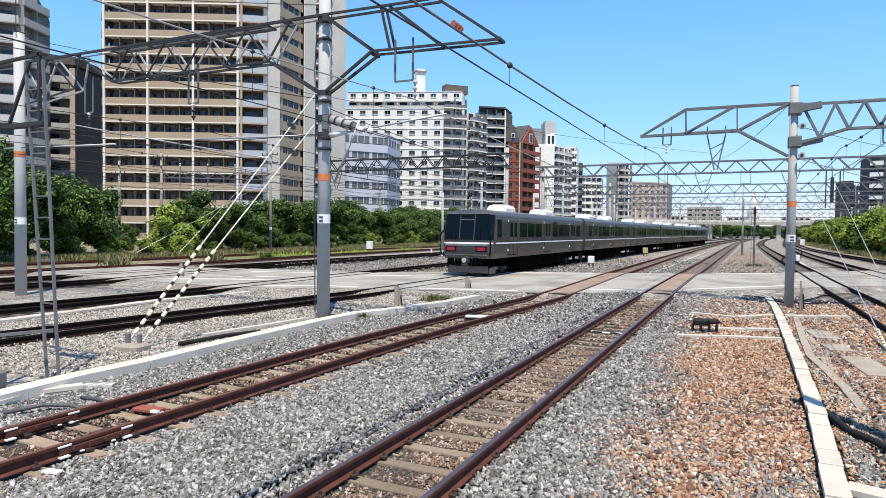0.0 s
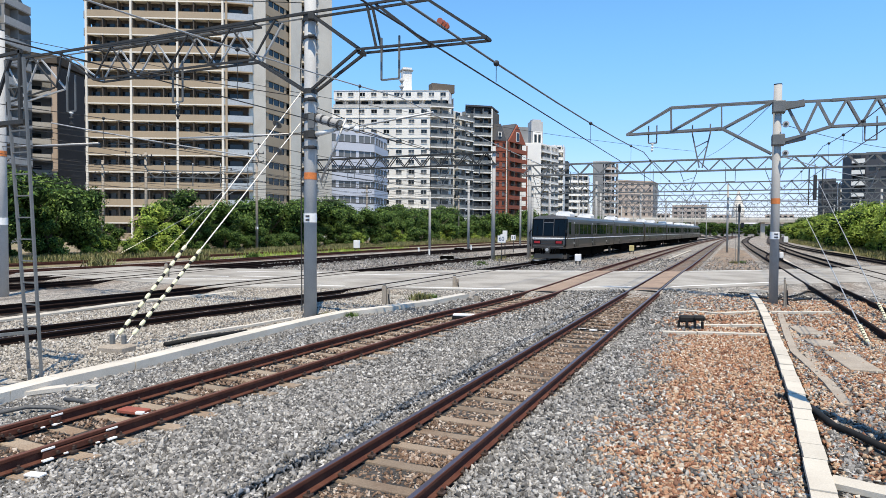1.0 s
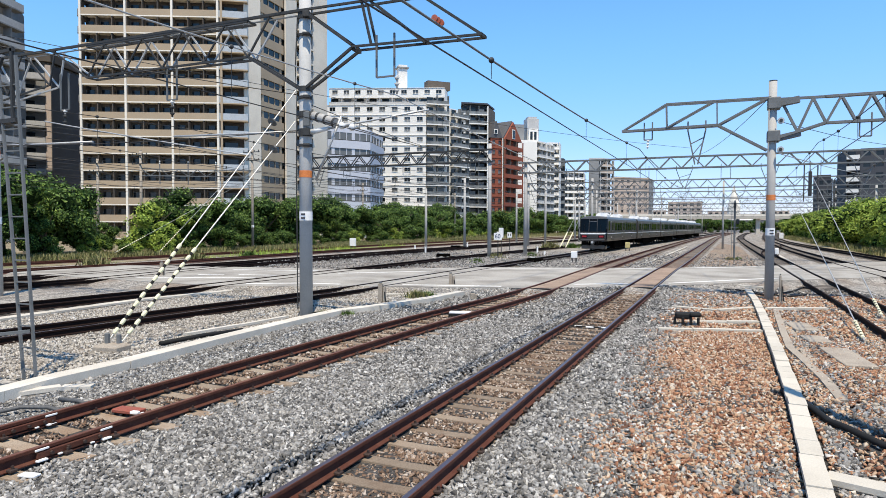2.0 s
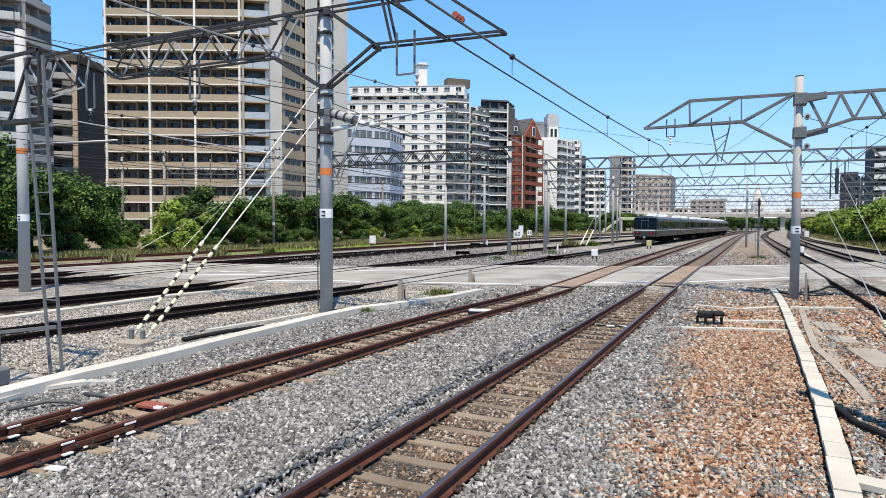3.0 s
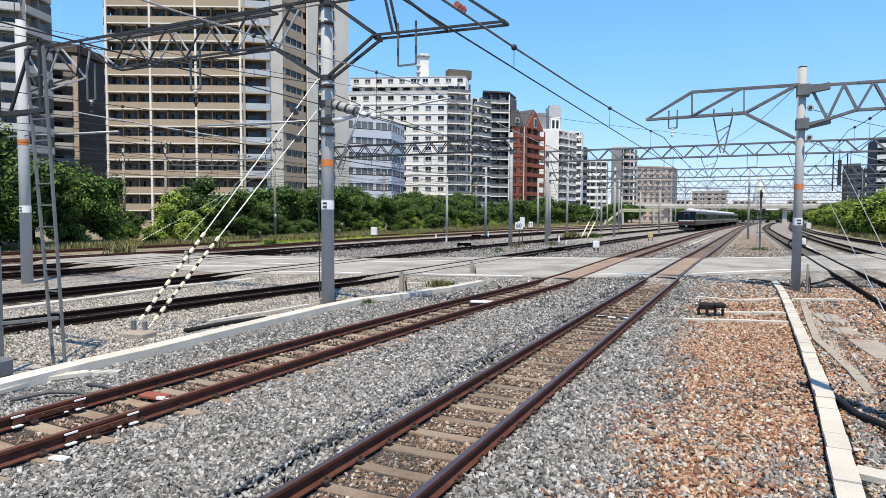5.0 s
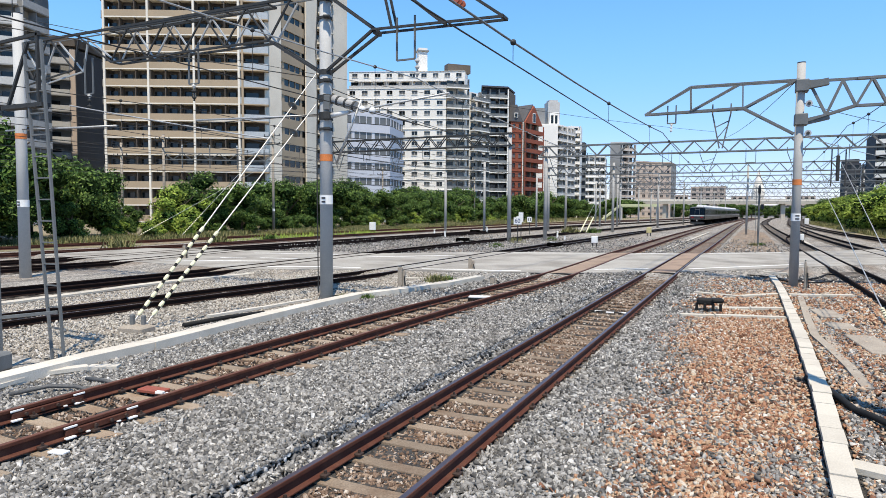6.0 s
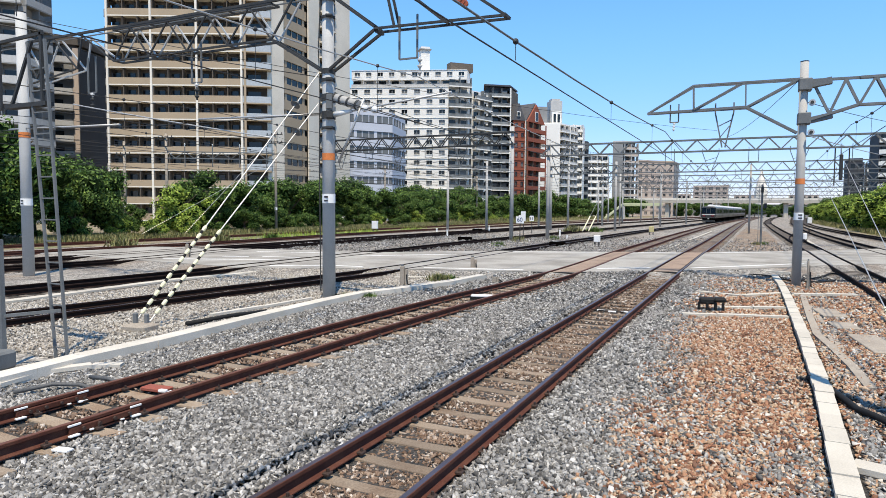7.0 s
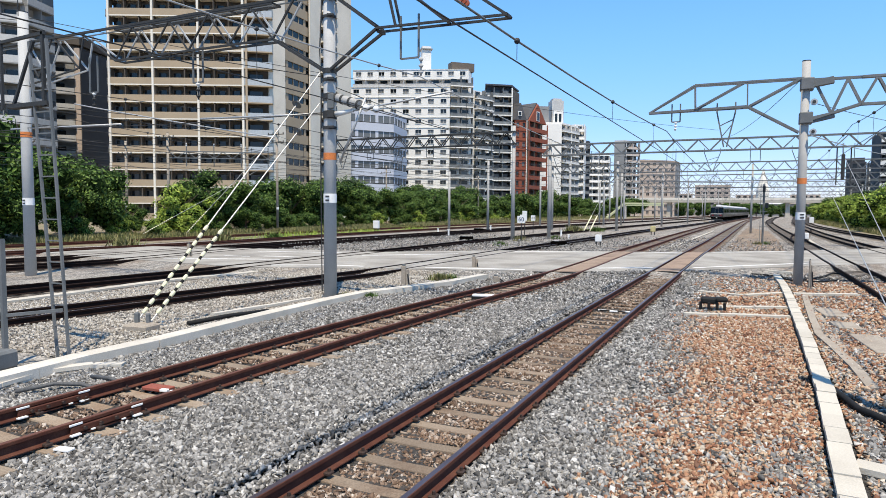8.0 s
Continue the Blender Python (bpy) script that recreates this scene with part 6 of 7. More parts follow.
def catenary(spans, contact, label, r=0.012, drops=7, material=None):
    """Messenger and contact wire with droppers over a track; spans are support points."""
    c = thing("overhead_wire", label, "overhead wire", group="overhead wires")
    for p, q, sag in spans:
        wire(c, "messenger_wire", p, q, sag, r, material or M_WIRE)
        a, b = Vector((p[0], p[1], contact)), Vector((q[0], q[1], contact))
        wire(c, "contact_wire", a, b, 0.03, 0.011, M_WIRE)
        for i in range(drops):
            u = (i + 0.5) / drops
            bar("dropper", M_WIRE, c, wire_point(p, q, sag, u), a.lerp(b, u), 0.008)
            bm = bmesh.new()
            bmesh.ops.create_uvsphere(bm, u_segments=8, v_segments=6, radius=0.045, matrix=Matrix.Translation(wire_point(p, q, sag, u)))
            part("clamp", bm, M_STEEL_DARK, c, "", True)
    return c


AW = catenary([((-3.14, -22, 5.3), (-3.12, 26.0, 5.45), 0.62), ((-3.12, 26, 5.45), (-2.95, 56, 5.6), 0.45), ((-2.95, 56, 5.6), (-2.75, 84, 5.6), 0.4), ((-2.75, 84, 5.6), (-2.6, 112, 5.6), 0.4)],
              4.56, "dark catenary and contact wire above the main track", 0.016, 7, M_STEEL)
bm = bmesh.new()
for y in (6.9, 6.99, 7.08):
    bm_rod(bm, (-3.13, y - 0.025, 4.85), (-3.13, y + 0.025, 4.85), 0.04, 0.03, 12)
part("insulator", bm, M_BROWN_PORCELAIN, AW, "reddish brown insulator", True)
BW = catenary([((-8.2, -14, 5.97), (-8.2, 15.5, 5.97), 0.47), ((-8.2, 15.5, 5.97), (-6.95, 56, 5.6), 0.6), ((-6.95, 56, 5.6), (-7.0, 84, 5.6), 0.4), ((-7, 84, 5.6), (-6.7, 112, 5.6), 0.4)],
              4.75, "grey catenary and contact wire above the side track", 0.016, 7, M_WIRE_PALE)
for t, x0 in ((TRACK_C, -15.9), (TRACK_E, -19.1), (TRACK_E, -22.3)):
    x1 = along(TRACK_C, 56) if t is TRACK_C else x0 - 1.2
    catenary([((x0 - 0.6, -20, 5.6), (x0, 15.5, 5.55), 0.4), ((x0, 15.5, 5.55), (x1, 53, 6.0), 0.45), ((x1, 53, 6.0), (x1 + 1.2, 84, 5.7), 0.4), ((x1 + 1.2, 84, 5.7), (x1 + 2.6, 112, 5.6), 0.4)],
             4.85, "dark catenary and contact wire above a yard track", 0.011, 6)
for x0, x1 in ((-27.5, -27), (-35.5, -34.8), (-41.5, -41)):
    catenary([((x0, -10, 5.8), (x0, 51, 5.9), 0.6), ((x0, 51, 5.9), (x1, 100, 5.8), 0.5)], 5.0, "thin catenary above a far yard track", 0.013, 6)
for x in (2.9, 5.9):
    catenary([((x, 8, 5.3), (x, 26, 5.4), 0.25), ((x, 26, 5.4), (x, 56, 5.6), 0.4), ((x, 56, 5.6), (x - 0.8, 84, 5.6), 0.4)], 4.6, "dark catenary above the track beyond the trough", 0.011, 6)

feeders = thing("feeder_wires", "bundle of dark feeder wires strung between the gantries", "wires")
for p, q, sag in (((-24.7, 15.2, 9.45), (-3.0, 60, 9.3), 0.5), ((-24.7, 15.15, 9.3), (-40, -10, 9.8), 0.4), ((-11.2, 15.5, 8.9), (-40, 2, 11.0), 0.4), ((-11.2, 15.5, 9.6), (-31, -2, 11.8), 0.3),
                  ((-11.3, 15.5, 5.2), (-24.6, 15.1, 5.35), 0.12), ((-24.7, 15.1, 5.3), (-34, 14, 5.5), 0.1), ((-11.3, 15.5, 6.2), (-30, -2, 9.5), 0.3),
                  ((-11.2, 15.5, 6.0), (-16.5, 56, 8.0), 0.6), ((-18.3, 51.3, 9.4), (-23.7, 90.3, 8.8), 0.5), ((-16.5, 56, 8.5), (-10, 84, 8.6), 0.4),
                  ((1.46, 26, 6.3), (13.0, 56, 8.2), 0.3), ((1.46, 26, 7.2), (-2, 56, 8.3), 0.3), ((-10.9, 15.5, 4.05), (-18.3, 51.3, 6.5), 0.5),
                  ((-18.27, 51.3, 7.3), (-47.1, 55.8, 7.5), 0.4), ((-18.27, 51.3, 6.8), (-56.4, 49.4, 7.0), 0.4), ((-18.3, 51.3, 6.2), (-62.0, 48.7, 6.8), 0.4)):
    wire(feeders, "feeder_wire", p, q, sag, 0.013, M_WIRE)
for x0, y0, x1, y1, zs in ((-56.4, 49.4, -47.1, 55.8, (6.9, 7.7, 8.6)), (-62.0, 48.7, -60, 5, (6.6, 7.2, 7.8)), (-47.1, 55.8, -62, 104, (7.6, 8.6, 9.6, 10.3)), (-56.4, 49.4, -62, -5, (7.4, 8.2, 9.0)),
                           (-56.4, 49.4, -62.0, 48.7, (7.0, 7.6, 8.2)), (-62, 104, -56.4, 135, (8, 8.9, 9.6)), (-47.1, 55.8, -18.3, 51.3, (5.6, 6.0))):
    for z in zs:
        wire(feeders, "feeder_wire", (x0, y0, z), (x1, y1, z + 0.15), 0.5, 0.016, M_WIRE)
wire(feeders, "span_wire", (-22.40, 15.5, 6.15), (-13.19, 15.5, 4.56), 0.03, 0.022, M_WIRE_PALE)
wire(feeders, "span_wire", (1.5, 26, 5.15), (9.5, 56, 6.3), 0.1, 0.02, M_WIRE_PALE)

# guy wires with black and yellow sleeves
def guy(top, foot, label, sleeve=2.5, r=0.016):
    g = thing("guy_wire", label, "guy wire", group="guy wires")
    top, foot = Vector(top), Vector(foot)
    d = (top - foot).normalized()
    bm = bmesh.new()
    bm_rod(bm, foot, top, r, seg=6)
    part("cable", bm, M_WIRE_PALE, g)
    n = round(sleeve / 0.12)
    for i in range(n):
        bm = bmesh.new()
        c = foot + d * (0.3 + i * 0.12)
        if i % 2:
            bm_rod(bm, c - d * 0.06, c + d * 0.06, 0.032, seg=10)
        else:
            bm_rod(bm, c - d * 0.075, c - d * 0.03, 0.033, 0.044, 10)
            bm_rod(bm, c - d * 0.03, c + d * 0.03, 0.044, 0.044, 10)
            bm_rod(bm, c + d * 0.03, c + d * 0.075, 0.044, 0.033, 10)
        part("sleeve_band", bm, M_BLACK if i % 2 else M_YELLOW, g)
    return g


for top, foot, ins in (((-11.4, 15.4, 6.33), (-11.95, 9.55, -0.05), 0.62), ((-11.35, 15.3, 5.43), (-11.7, 9.7, -0.05), 0.62)):
    g1 = guy(top, foot, "stay wire with black and yellow striped sleeve")
    c = Vector(foot).lerp(Vector(top), 0.84)
    d = (Vector(top) - Vector(foot)).normalized()
    insulator(g1, c - d * 0.08, c + d * 0.08, 1, 0.14, M_STEEL)
anchor = thing("stay_anchor", "concrete stay anchor block with steel lugs", "anchor block")
bm = bmesh.new()
bm_box(bm, (-11.65, 9.42, -0.19), (0.6, 0.46, 0.28), 0.15, 0.03)
part("base", bm, M_CONCRETE_OLD, anchor)
for c, size in (((-11.88, 9.5, 0.05), (0.09, 0.1, 0.24)), ((-11.66, 9.6, 0.04), (0.08, 0.1, 0.22))):
    bm = bmesh.new()
    bm_box(bm, c, size, 0.2, 0.02)
    part("lug", bm, M_STEEL, anchor, "grey steel lug")
guy((5.9, 56, 6.3), (4.1, 21.6, -0.1), "pale stay wire with black and yellow striped sleeve", 1.6)
guy((4.94, 56, 4.1), (2.9, 17.0, -0.1), "pale stay wire with black and yellow striped sleeve", 1.6)
for foot, z in (((-46.0, 37.6, 0.2), 7.70), ((-44.2, 40.5, 0.2), 10.27)):
    guy((-47.1, 55.8, z), foot, "thin stay wire with striped sleeve by the verge", 3.2)
for dx in (0, 0.7):
    g2 = guy((-17.6 + dx, 90, 7.5), (-18.2 + dx, 76, -0.1), "stay wire in a pale sleeve", 0.2)
    bm = bmesh.new()
    bm_rod(bm, Vector((-18.2 + dx, 76, -0.1)).lerp(Vector((-17.6 + dx, 90, 7.5)), 0.02), Vector((-18.2 + dx, 76, -0.1)).lerp(Vector((-17.6 + dx, 90, 7.5)), 0.24), 0.075, seg=8)
    part("sleeve", bm, M_YELLOW, g2, "pale yellow plastic sleeve", True)

# signal post and relay gear between the running lines
sig = thing("signal_mast", "dark signal mast seen from behind, on a weedy base", "signal")
bm = bmesh.new()
bm_rod(bm, (0.62, 57.6, GROUND), (0.62, 57.6, 4.6), 0.08, seg=10)
part("mast", bm, M_STEEL, sig)
bm = bmesh.new()
bm_box(bm, (0.62, 57.5, 4.2), (0.22, 0.18, 0.5), bevel=0.04)
part("signal_head", bm, M_STEEL_DARK, sig)
bm = bmesh.new()
bm_box(bm, (0.85, 57.5, 2.9), (0.25, 0.2, 0.4), bevel=0.03)
part("shunt_head", bm, M_STEEL_DARK, sig)
bm = bmesh.new()
for z in (1.2, 2.4, 3.6):
    bm_bar(bm, (0.35, 57.4, z), (0.9, 57.4, z), 0.05)
bm_bar(bm, (0.4, 57.4, 0), (0.4, 57.4, 4.6), 0.035)
part("ladder", bm, M_STEEL, sig)
o = thing("mast", "grey overhead line mast between the tracks", "mast", group="masts in the yard")
pole(o, -0.38, 85, 8.0, 0.13, seg=10)
sig2 = thing("signal_mast", "black signal head hanging below the gantry", "signal")
bm = bmesh.new()
for x in (5.35, 6.25):
    bm_bar(bm, (x, 56, 7.2), (x, 56, 4.4), 0.08)
part("frame", bm, M_STEEL_DARK, sig2)
bm = bmesh.new()
bm_box(bm, (5.75, 55.9, 5.75), (0.24, 0.2, 1.9), bevel=0.06)
part("signal_head", bm, M_STEEL_DARK, sig2, "black oblong signal head")

# point machine on the gravel
pm = thing("point_machine", "black point detector gear standing on short legs", "point machine")
bm = bmesh.new()
bm_box(bm, (-1.0, 18.25, 0.08), (0.42, 0.34, 0.16), 0.1, 0.04)
bm_box(bm, (-0.7, 18.2, 0.12), (0.3, 0.3, 0.12), 0.1, 0.04)
part("case", bm, M_BLACK, pm)
for x, y in ((-1.2, 18.15), (-1.0, 18.12), (-0.8, 18.12), (-0.62, 18.12)):
    bm = bmesh.new()
    bm_box(bm, (x, y, -0.1), (0.07, 0.1, 0.3), 0.1, 0.015)
    part("leg", bm, M_BLACK, pm)

# small posts beside the kerb
def short_post(x, y, h, w, label):
    p = thing("marker_post", label, "post", group="posts beside the kerb")
    bm = bmesh.new()
    bm_box(bm, (x, y, GROUND + h / 2 - 0.05), (w, w, h + 0.1), 0.3, 0.012)
    bm_box(bm, (x + w * 0.9, y + 0.02, GROUND + h * 0.42), (w * 0.6, w * 0.7, h * 0.84), 0.3, 0.01)
    part("post", bm, M_CONCRETE_OLD, p)
    bm = bmesh.new()
    bm_ring(bm, (x, y, GROUND + h + 0.03), w * 0.4, 0.05, 10)
    part("cap", bm, M_STEEL, p)
    bm = bmesh.new()
    bm_tube(bm, [(x + w * 1.2, y - 0.05, GROUND + h * 0.6), (x + w * 1.6, y - 0.08, GROUND + 0.1), (x + w * 2.4, y - 0.1, GROUND + 0.03)], 0.02)
    part("cable", bm, M_BLACK, p)


short_post(-10.75, 19.2, 0.68, 0.15, "short weathered concrete marker post with a cable")
short_post(-10.7, 25.2, 0.62, 0.15, "short concrete post with a black cable foot")
short_post(-25.5, 23.5, 0.8, 0.14, "short pale post in the yard")
short_post(1.78, 25.4, 0.95, 0.06, "thin rusty marker stake")
short_post(-8.35, 21.7, 0.22, 0.16, "low white concrete marker block")

# white plate on the ballast, pegs and gear among the far tracks
plate = thing("marker_plate", "small white plate lying on the grey ballast", "plate")
bm = bmesh.new()
bm_box(bm, (-6.5, 4.26, -0.14), (0.2, 0.1, 0.025), 0.2, 0.006)
part("plate", bm, M_WHITE_PLATE, plate)
for x, y, h in ((-27.0, 57.2, 0.6), (-28.2, 71.4, 0.7), (-17.27, 62.8, 0.6), (-15.3, 58.2, 0.35), (-31.5, 64.0, 0.5)):
    peg = thing("marker_peg", "short white marker peg between the yard tracks", "peg", group="pegs in the yard")
    bm = bmesh.new()
    bm_box(bm, (x, y, GROUND + h / 2), (0.16, 0.12, h), 0.2, 0.03)
    bm_box(bm, (x, y, GROUND + h + 0.02), (0.22, 0.16, 0.05), 0.2, 0.015)
    part("peg", bm, M_WHITE_PLATE, peg)
for x, y in ((-29.4, 70.6), (-12.6, 45.2), (-21.5, 49.0)):
    gear = thing("point_machine", "dark low point machine beside a yard track", "point machine", group="point machines in the yard")
    bm = bmesh.new()
    bm_box(bm, (x, y, GROUND + 0.22), (1.1, 0.5, 0.34), 0.1, 0.06)
    bm_box(bm, (x + 0.75, y, GROUND + 0.16), (0.6, 0.12, 0.08), 0.1, 0.02)
    part("case", bm, M_UNDER, gear)
    bm = bmesh.new()
    bm_box(bm, (x - 0.15, y, GROUND + 0.41), (0.3, 0.3, 0.05), 0.1, 0.015)
    part("cover", bm, M_POLE_LIGHT, gear, "pale cover plate")

# speed board
sb = thing("speed_board", "white speed board with dark blue figures", "sign")
bm = bmesh.new()
bm_rod(bm, (-17.4, 51.0, GROUND), (-17.4, 51.0, 1.7), 0.04, seg=8)
part("stake", bm, M_STEEL_DARK, sb)
block("board", M_WHITE_PLATE, sb, (-17.4, 50.95, 1.62), (0.68, 0.04, 0.58))
txt = bpy.data.curves.new("figures", "FONT")
txt.body, txt.size, txt.align_x, txt.align_y, txt.extrude = "60", 0.5, "CENTER", "CENTER", 0.004
txt.materials.append(M_BLUE_INK)
to = new("figures", txt)
to.parent = sb
to.matrix_basis = pose(-17.4, 50.92, 1.62, 90, 0, 0)
for x, y, z, w, h, lab in ((-18.12, 54.0, 1.9, 0.42, 0.85, "plain white trackside board on a thin stake"), (-22.49, 70.0, 1.5, 0.5, 0.6, "small white trackside board with dark bars")):
    board = thing("trackside_board", lab, "sign")
    bm = bmesh.new()
    bm_rod(bm, (x, y, GROUND), (x, y, z), 0.04, seg=8)
    part("stake", bm, M_STEEL_DARK, board)
    block("board", M_WHITE_PLATE, board, (x, y - 0.05, z), (w, 0.04, h))
    if w > 0.45:
        for o in (-0.12, 0.12):
            block("bar", M_INK, board, (x + o, y - 0.075, z), (0.08, 0.012, 0.3))
for x, y, w, h, mt, lab in ((-10.2, 47.2, 0.42, 0.5, M_WHITE_PLATE, "white equipment box beside the running line"), (-9.9, 73.0, 0.5, 0.6, M_YELLOW_BOX, "pale yellow lineside box on a stand"),
                            (-39.5, 64, 0.7, 0.9, M_WHITE_PLATE, "white lineside box by the verge"), (-40, 118, 1.0, 1.3, M_WHITE_PLATE, "white lineside cabinet on the verge"), (4.0, 62, 0.3, 0.5, M_WHITE_PLATE, "small white marker box"), (10.4, 150, 0.8, 1.2, M_WHITE_PLATE, "white lineside cabinet below the hedge")):
    c = thing("equipment_box", lab, "equipment box")
    bm = bmesh.new()
    bm_box(bm, (x, y, GROUND + 0.35 + h / 2), (w, 0.35, h), 0, 0.03)
    part("case", bm, mt, c)
    for s in (-1, 1):
        block("stand_leg", M_STEEL_DARK, c, (x + s * w * 0.35, y, GROUND + 0.15), (0.07, 0.2, 0.45))

# rail joints of the side track
for x, y in ((-7.9665, 5.1), (-6.8335, 5.0)):
    j = thing("rail_joint", "rail joint with pale painted fishplates and bond clamps", "rail joint", group="joints of the side track")
    for s in (-1, 1):
        bm = bmesh.new()
        bm_box(bm, (x + s * 0.03, y, -0.085), (0.03, 0.92, 0.075), 0, 0.008)
        part("fishplate", bm, M_RUST, j)
        for dy in (-0.3, -0.1, 0.1, 0.3):
            bm = bmesh.new()
            bm_rod(bm, (x + s * 0.04, y + dy, -0.085), (x + s * 0.075, y + dy, -0.085), 0.022, seg=6)
            part("bolt", bm, M_CLIP, j)
        for dy in (-0.4, 0.4):
            for c, size in (((s * 0.04, dy, -0.022), (0.014, 0.16, 0.024)), ((s * 0.075, dy - 0.03, -0.128), (0.05, 0.12, 0.02)), ((s * 0.05, dy * 0.5, -0.128), (0.03, 0.05, 0.018))):
                bm = bmesh.new()
                bm_box(bm, (x + c[0], y + c[1], c[2]), size, 0, 0.004)
                part("bond_clamp", bm, M_WHITE_PLATE, j, "white painted bond clamp")
rp = thing("track_magnet", "faded red plate with white tips between the rails", "track plate")
bm = bmesh.new()
bm_box(bm, (-7.52, 6.33, -0.13), (0.42, 0.2, 0.05), 0.1, 0.01)
part("plate", bm, M_RED_BOX, rp)
for x in (-7.32, -7.14):
    bm = bmesh.new()
    bm_box(bm, (x, 6.26, -0.12), (0.12, 0.07, 0.04), 0.2, 0.01)
    part("tip", bm, M_WHITE_PLATE, rp)
coil = thing("track_coil", "pale flat track coil lying between the rails", "track coil")
bm = bmesh.new()
bm_box(bm, (-7.0, 17.2, -0.06), (0.62, 0.22, 0.06), 0.2, 0.015)
part("case", bm, M_WHITE_PLATE, coil)
bm = bmesh.new()
bm_box(bm, (-7.0, 17.2, -0.13), (0.66, 0.2, 0.08), 0.2, 0.015)
part("stand", bm, M_BLACK, coil)
coil2 = thing("track_cable", "pale painted cable bracket across the main track", "track cable")
for k in range(3):
    bm = bmesh.new()
    bm_box(bm, (-3.45 + 0.3 * k, 16.6 - 0.06 * (k == 1), -0.14), (0.2, 0.05, 0.035), 0.1, 0.008)
    part("band", bm, M_WHITE_PLATE, coil2)
bm = bmesh.new()
bm_tube(bm, [(-4.3, 16.4, -0.16), (-3.7, 16.6, -0.14), (-3.1, 16.55, -0.14), (-2.5, 16.65, -0.14), (-1.9, 16.5, -0.17)], 0.02)
part("cable", bm, M_BLACK, coil2)

# hoses and cables on the ballast
for pts, r, mt, lab in (([(0.86, 11.25, -0.12), (1.03, 10.8, -0.12), (1.17, 10.24, -0.1), (1.31, 9.74, -0.13), (1.43, 9.5, -0.11), (1.75, 8.9, -0.12), (2.2, 8.75, -0.15)], 0.045, M_BLACK, "thick black hose lying beside the trough"),
                        ([(-9.1, 5.3, -0.13), (-8.85, 5.7, -0.08), (-8.55, 5.9, -0.1), (-8.2, 5.95, -0.16), (-8.0, 6.1, -0.19)], 0.03, M_CABLE, "grey cable running from the kerb to the rail"),
                        ([(-8.9, 6.3, -0.12), (-8.5, 6.3, -0.1), (-8.2, 6.35, -0.16)], 0.03, M_CABLE, "grey cable running from the kerb to the rail"),
                        ([(-11.15, 10.2, -0.12), (-11.0, 11.3, -0.1), (-10.8, 12.4, -0.12)], 0.05, M_BLACK, "thick black hose lying along the kerb"),
                        ([(-5.05, 9.5, -0.15), (-4.95, 12.5, -0.15), (-4.7, 15.8, -0.15), (-4.5, 20, -0.15), (-4.35, 27, -0.15)], 0.018, M_BLACK, "thin black cable lying beside the main track"),
                        ([(-12.3, 17.6, -0.17), (-11.9, 16.6, -0.1), (-11.4, 16.0, -0.05), (-11.35, 15.7, 0.15)], 0.025, M_BLACK, "black cable at the foot of the pole"),
                        ([(-11.0, 15.6, -0.1), (-10.7, 16.4, -0.12), (-10.6, 17.6, -0.13)], 0.025, M_BLACK, "black cable at the foot of the pole"),
                        ([(0.95, 28.0, -0.13), (1.3, 26.9, -0.1), (2.2, 27.1, -0.13), (3.0, 28.5, -0.17)], 0.03, M_BLACK, "black cable behind the pole")):
    c = thing("ground_cable", lab, "cable", group="cables on the ballast")
    bm = bmesh.new()
    bm_tube(bm, pts, r, 8)
    part("cable", bm, mt, c, "", True)
box = thing("junction_box", "grey blue junction box beside the kerb", "junction box")
bm = bmesh.new()
bm_box(bm, (-10.75, 6.05, -0.02), (0.35, 0.4, 0.3), 0.2, 0.04)
part("case", bm, M_STEEL, box)
for x, y, w, d in ((1.85, 19.0, 0.55, 1.3), (2.25, 14.9, 0.55, 1.9), (1.95, 17.0, 0.5, 0.9)):
    s = thing("paving_slab", "old concrete slab lying in the brown gravel", "slab", group="old slabs")
    bm = bmesh.new()
    bm_box(bm, (x, y, -0.17), (w, d, 0.09), 0.12, 0.012)
    part("slab", bm, M_CONCRETE_OLD, s)
# worn strip of an older trough and loose cable by the pole
old = thing("old_trough_strip", "worn pale concrete strip sunk in the brown stones", "concrete strip")
LINE = [(1.47, 22.54), (1.35, 18.03), (1.31, 15.53), (1.43, 14.39), (1.59, 12.56), (1.65, 11.08)]
for (xa, ya), (xb, yb) in zip(LINE, LINE[1:]):
    bar("slab", M_CONCRETE_OLD, old, (xa, ya, -0.185), (xb, yb, -0.185), 0.16, 0.1)
loose = thing("loose_cable", "black cable lying on the stones by the grey pole", "cable")
bm = bmesh.new()
bm_tube(bm, [(-0.05, 29.21, -0.14), (0.35, 29.16, -0.14), (1.04, 28.53, -0.14), (1.4, 27.12, -0.14), (1.98, 28.1, -0.14), (2.58, 29.61, -0.14), (3.04, 31.43, -0.14), (3.41, 31.09, -0.14)], 0.035)
part("cable", bm, M_BLACK, loose)
stub = thing("kerb_stub", "short pale concrete kerb at the end of the trough", "kerb")
bar("slab", M_CONCRETE, stub, (0.6, 30.66, -0.15), (1.48, 30.31, -0.15), 0.2, 0.16)
# mast whose shadow falls over the trough
o = thing("mast", "grey concrete mast beside the trough", "mast")
pole(o, 2.35, 8.75, 7.0, 0.12)

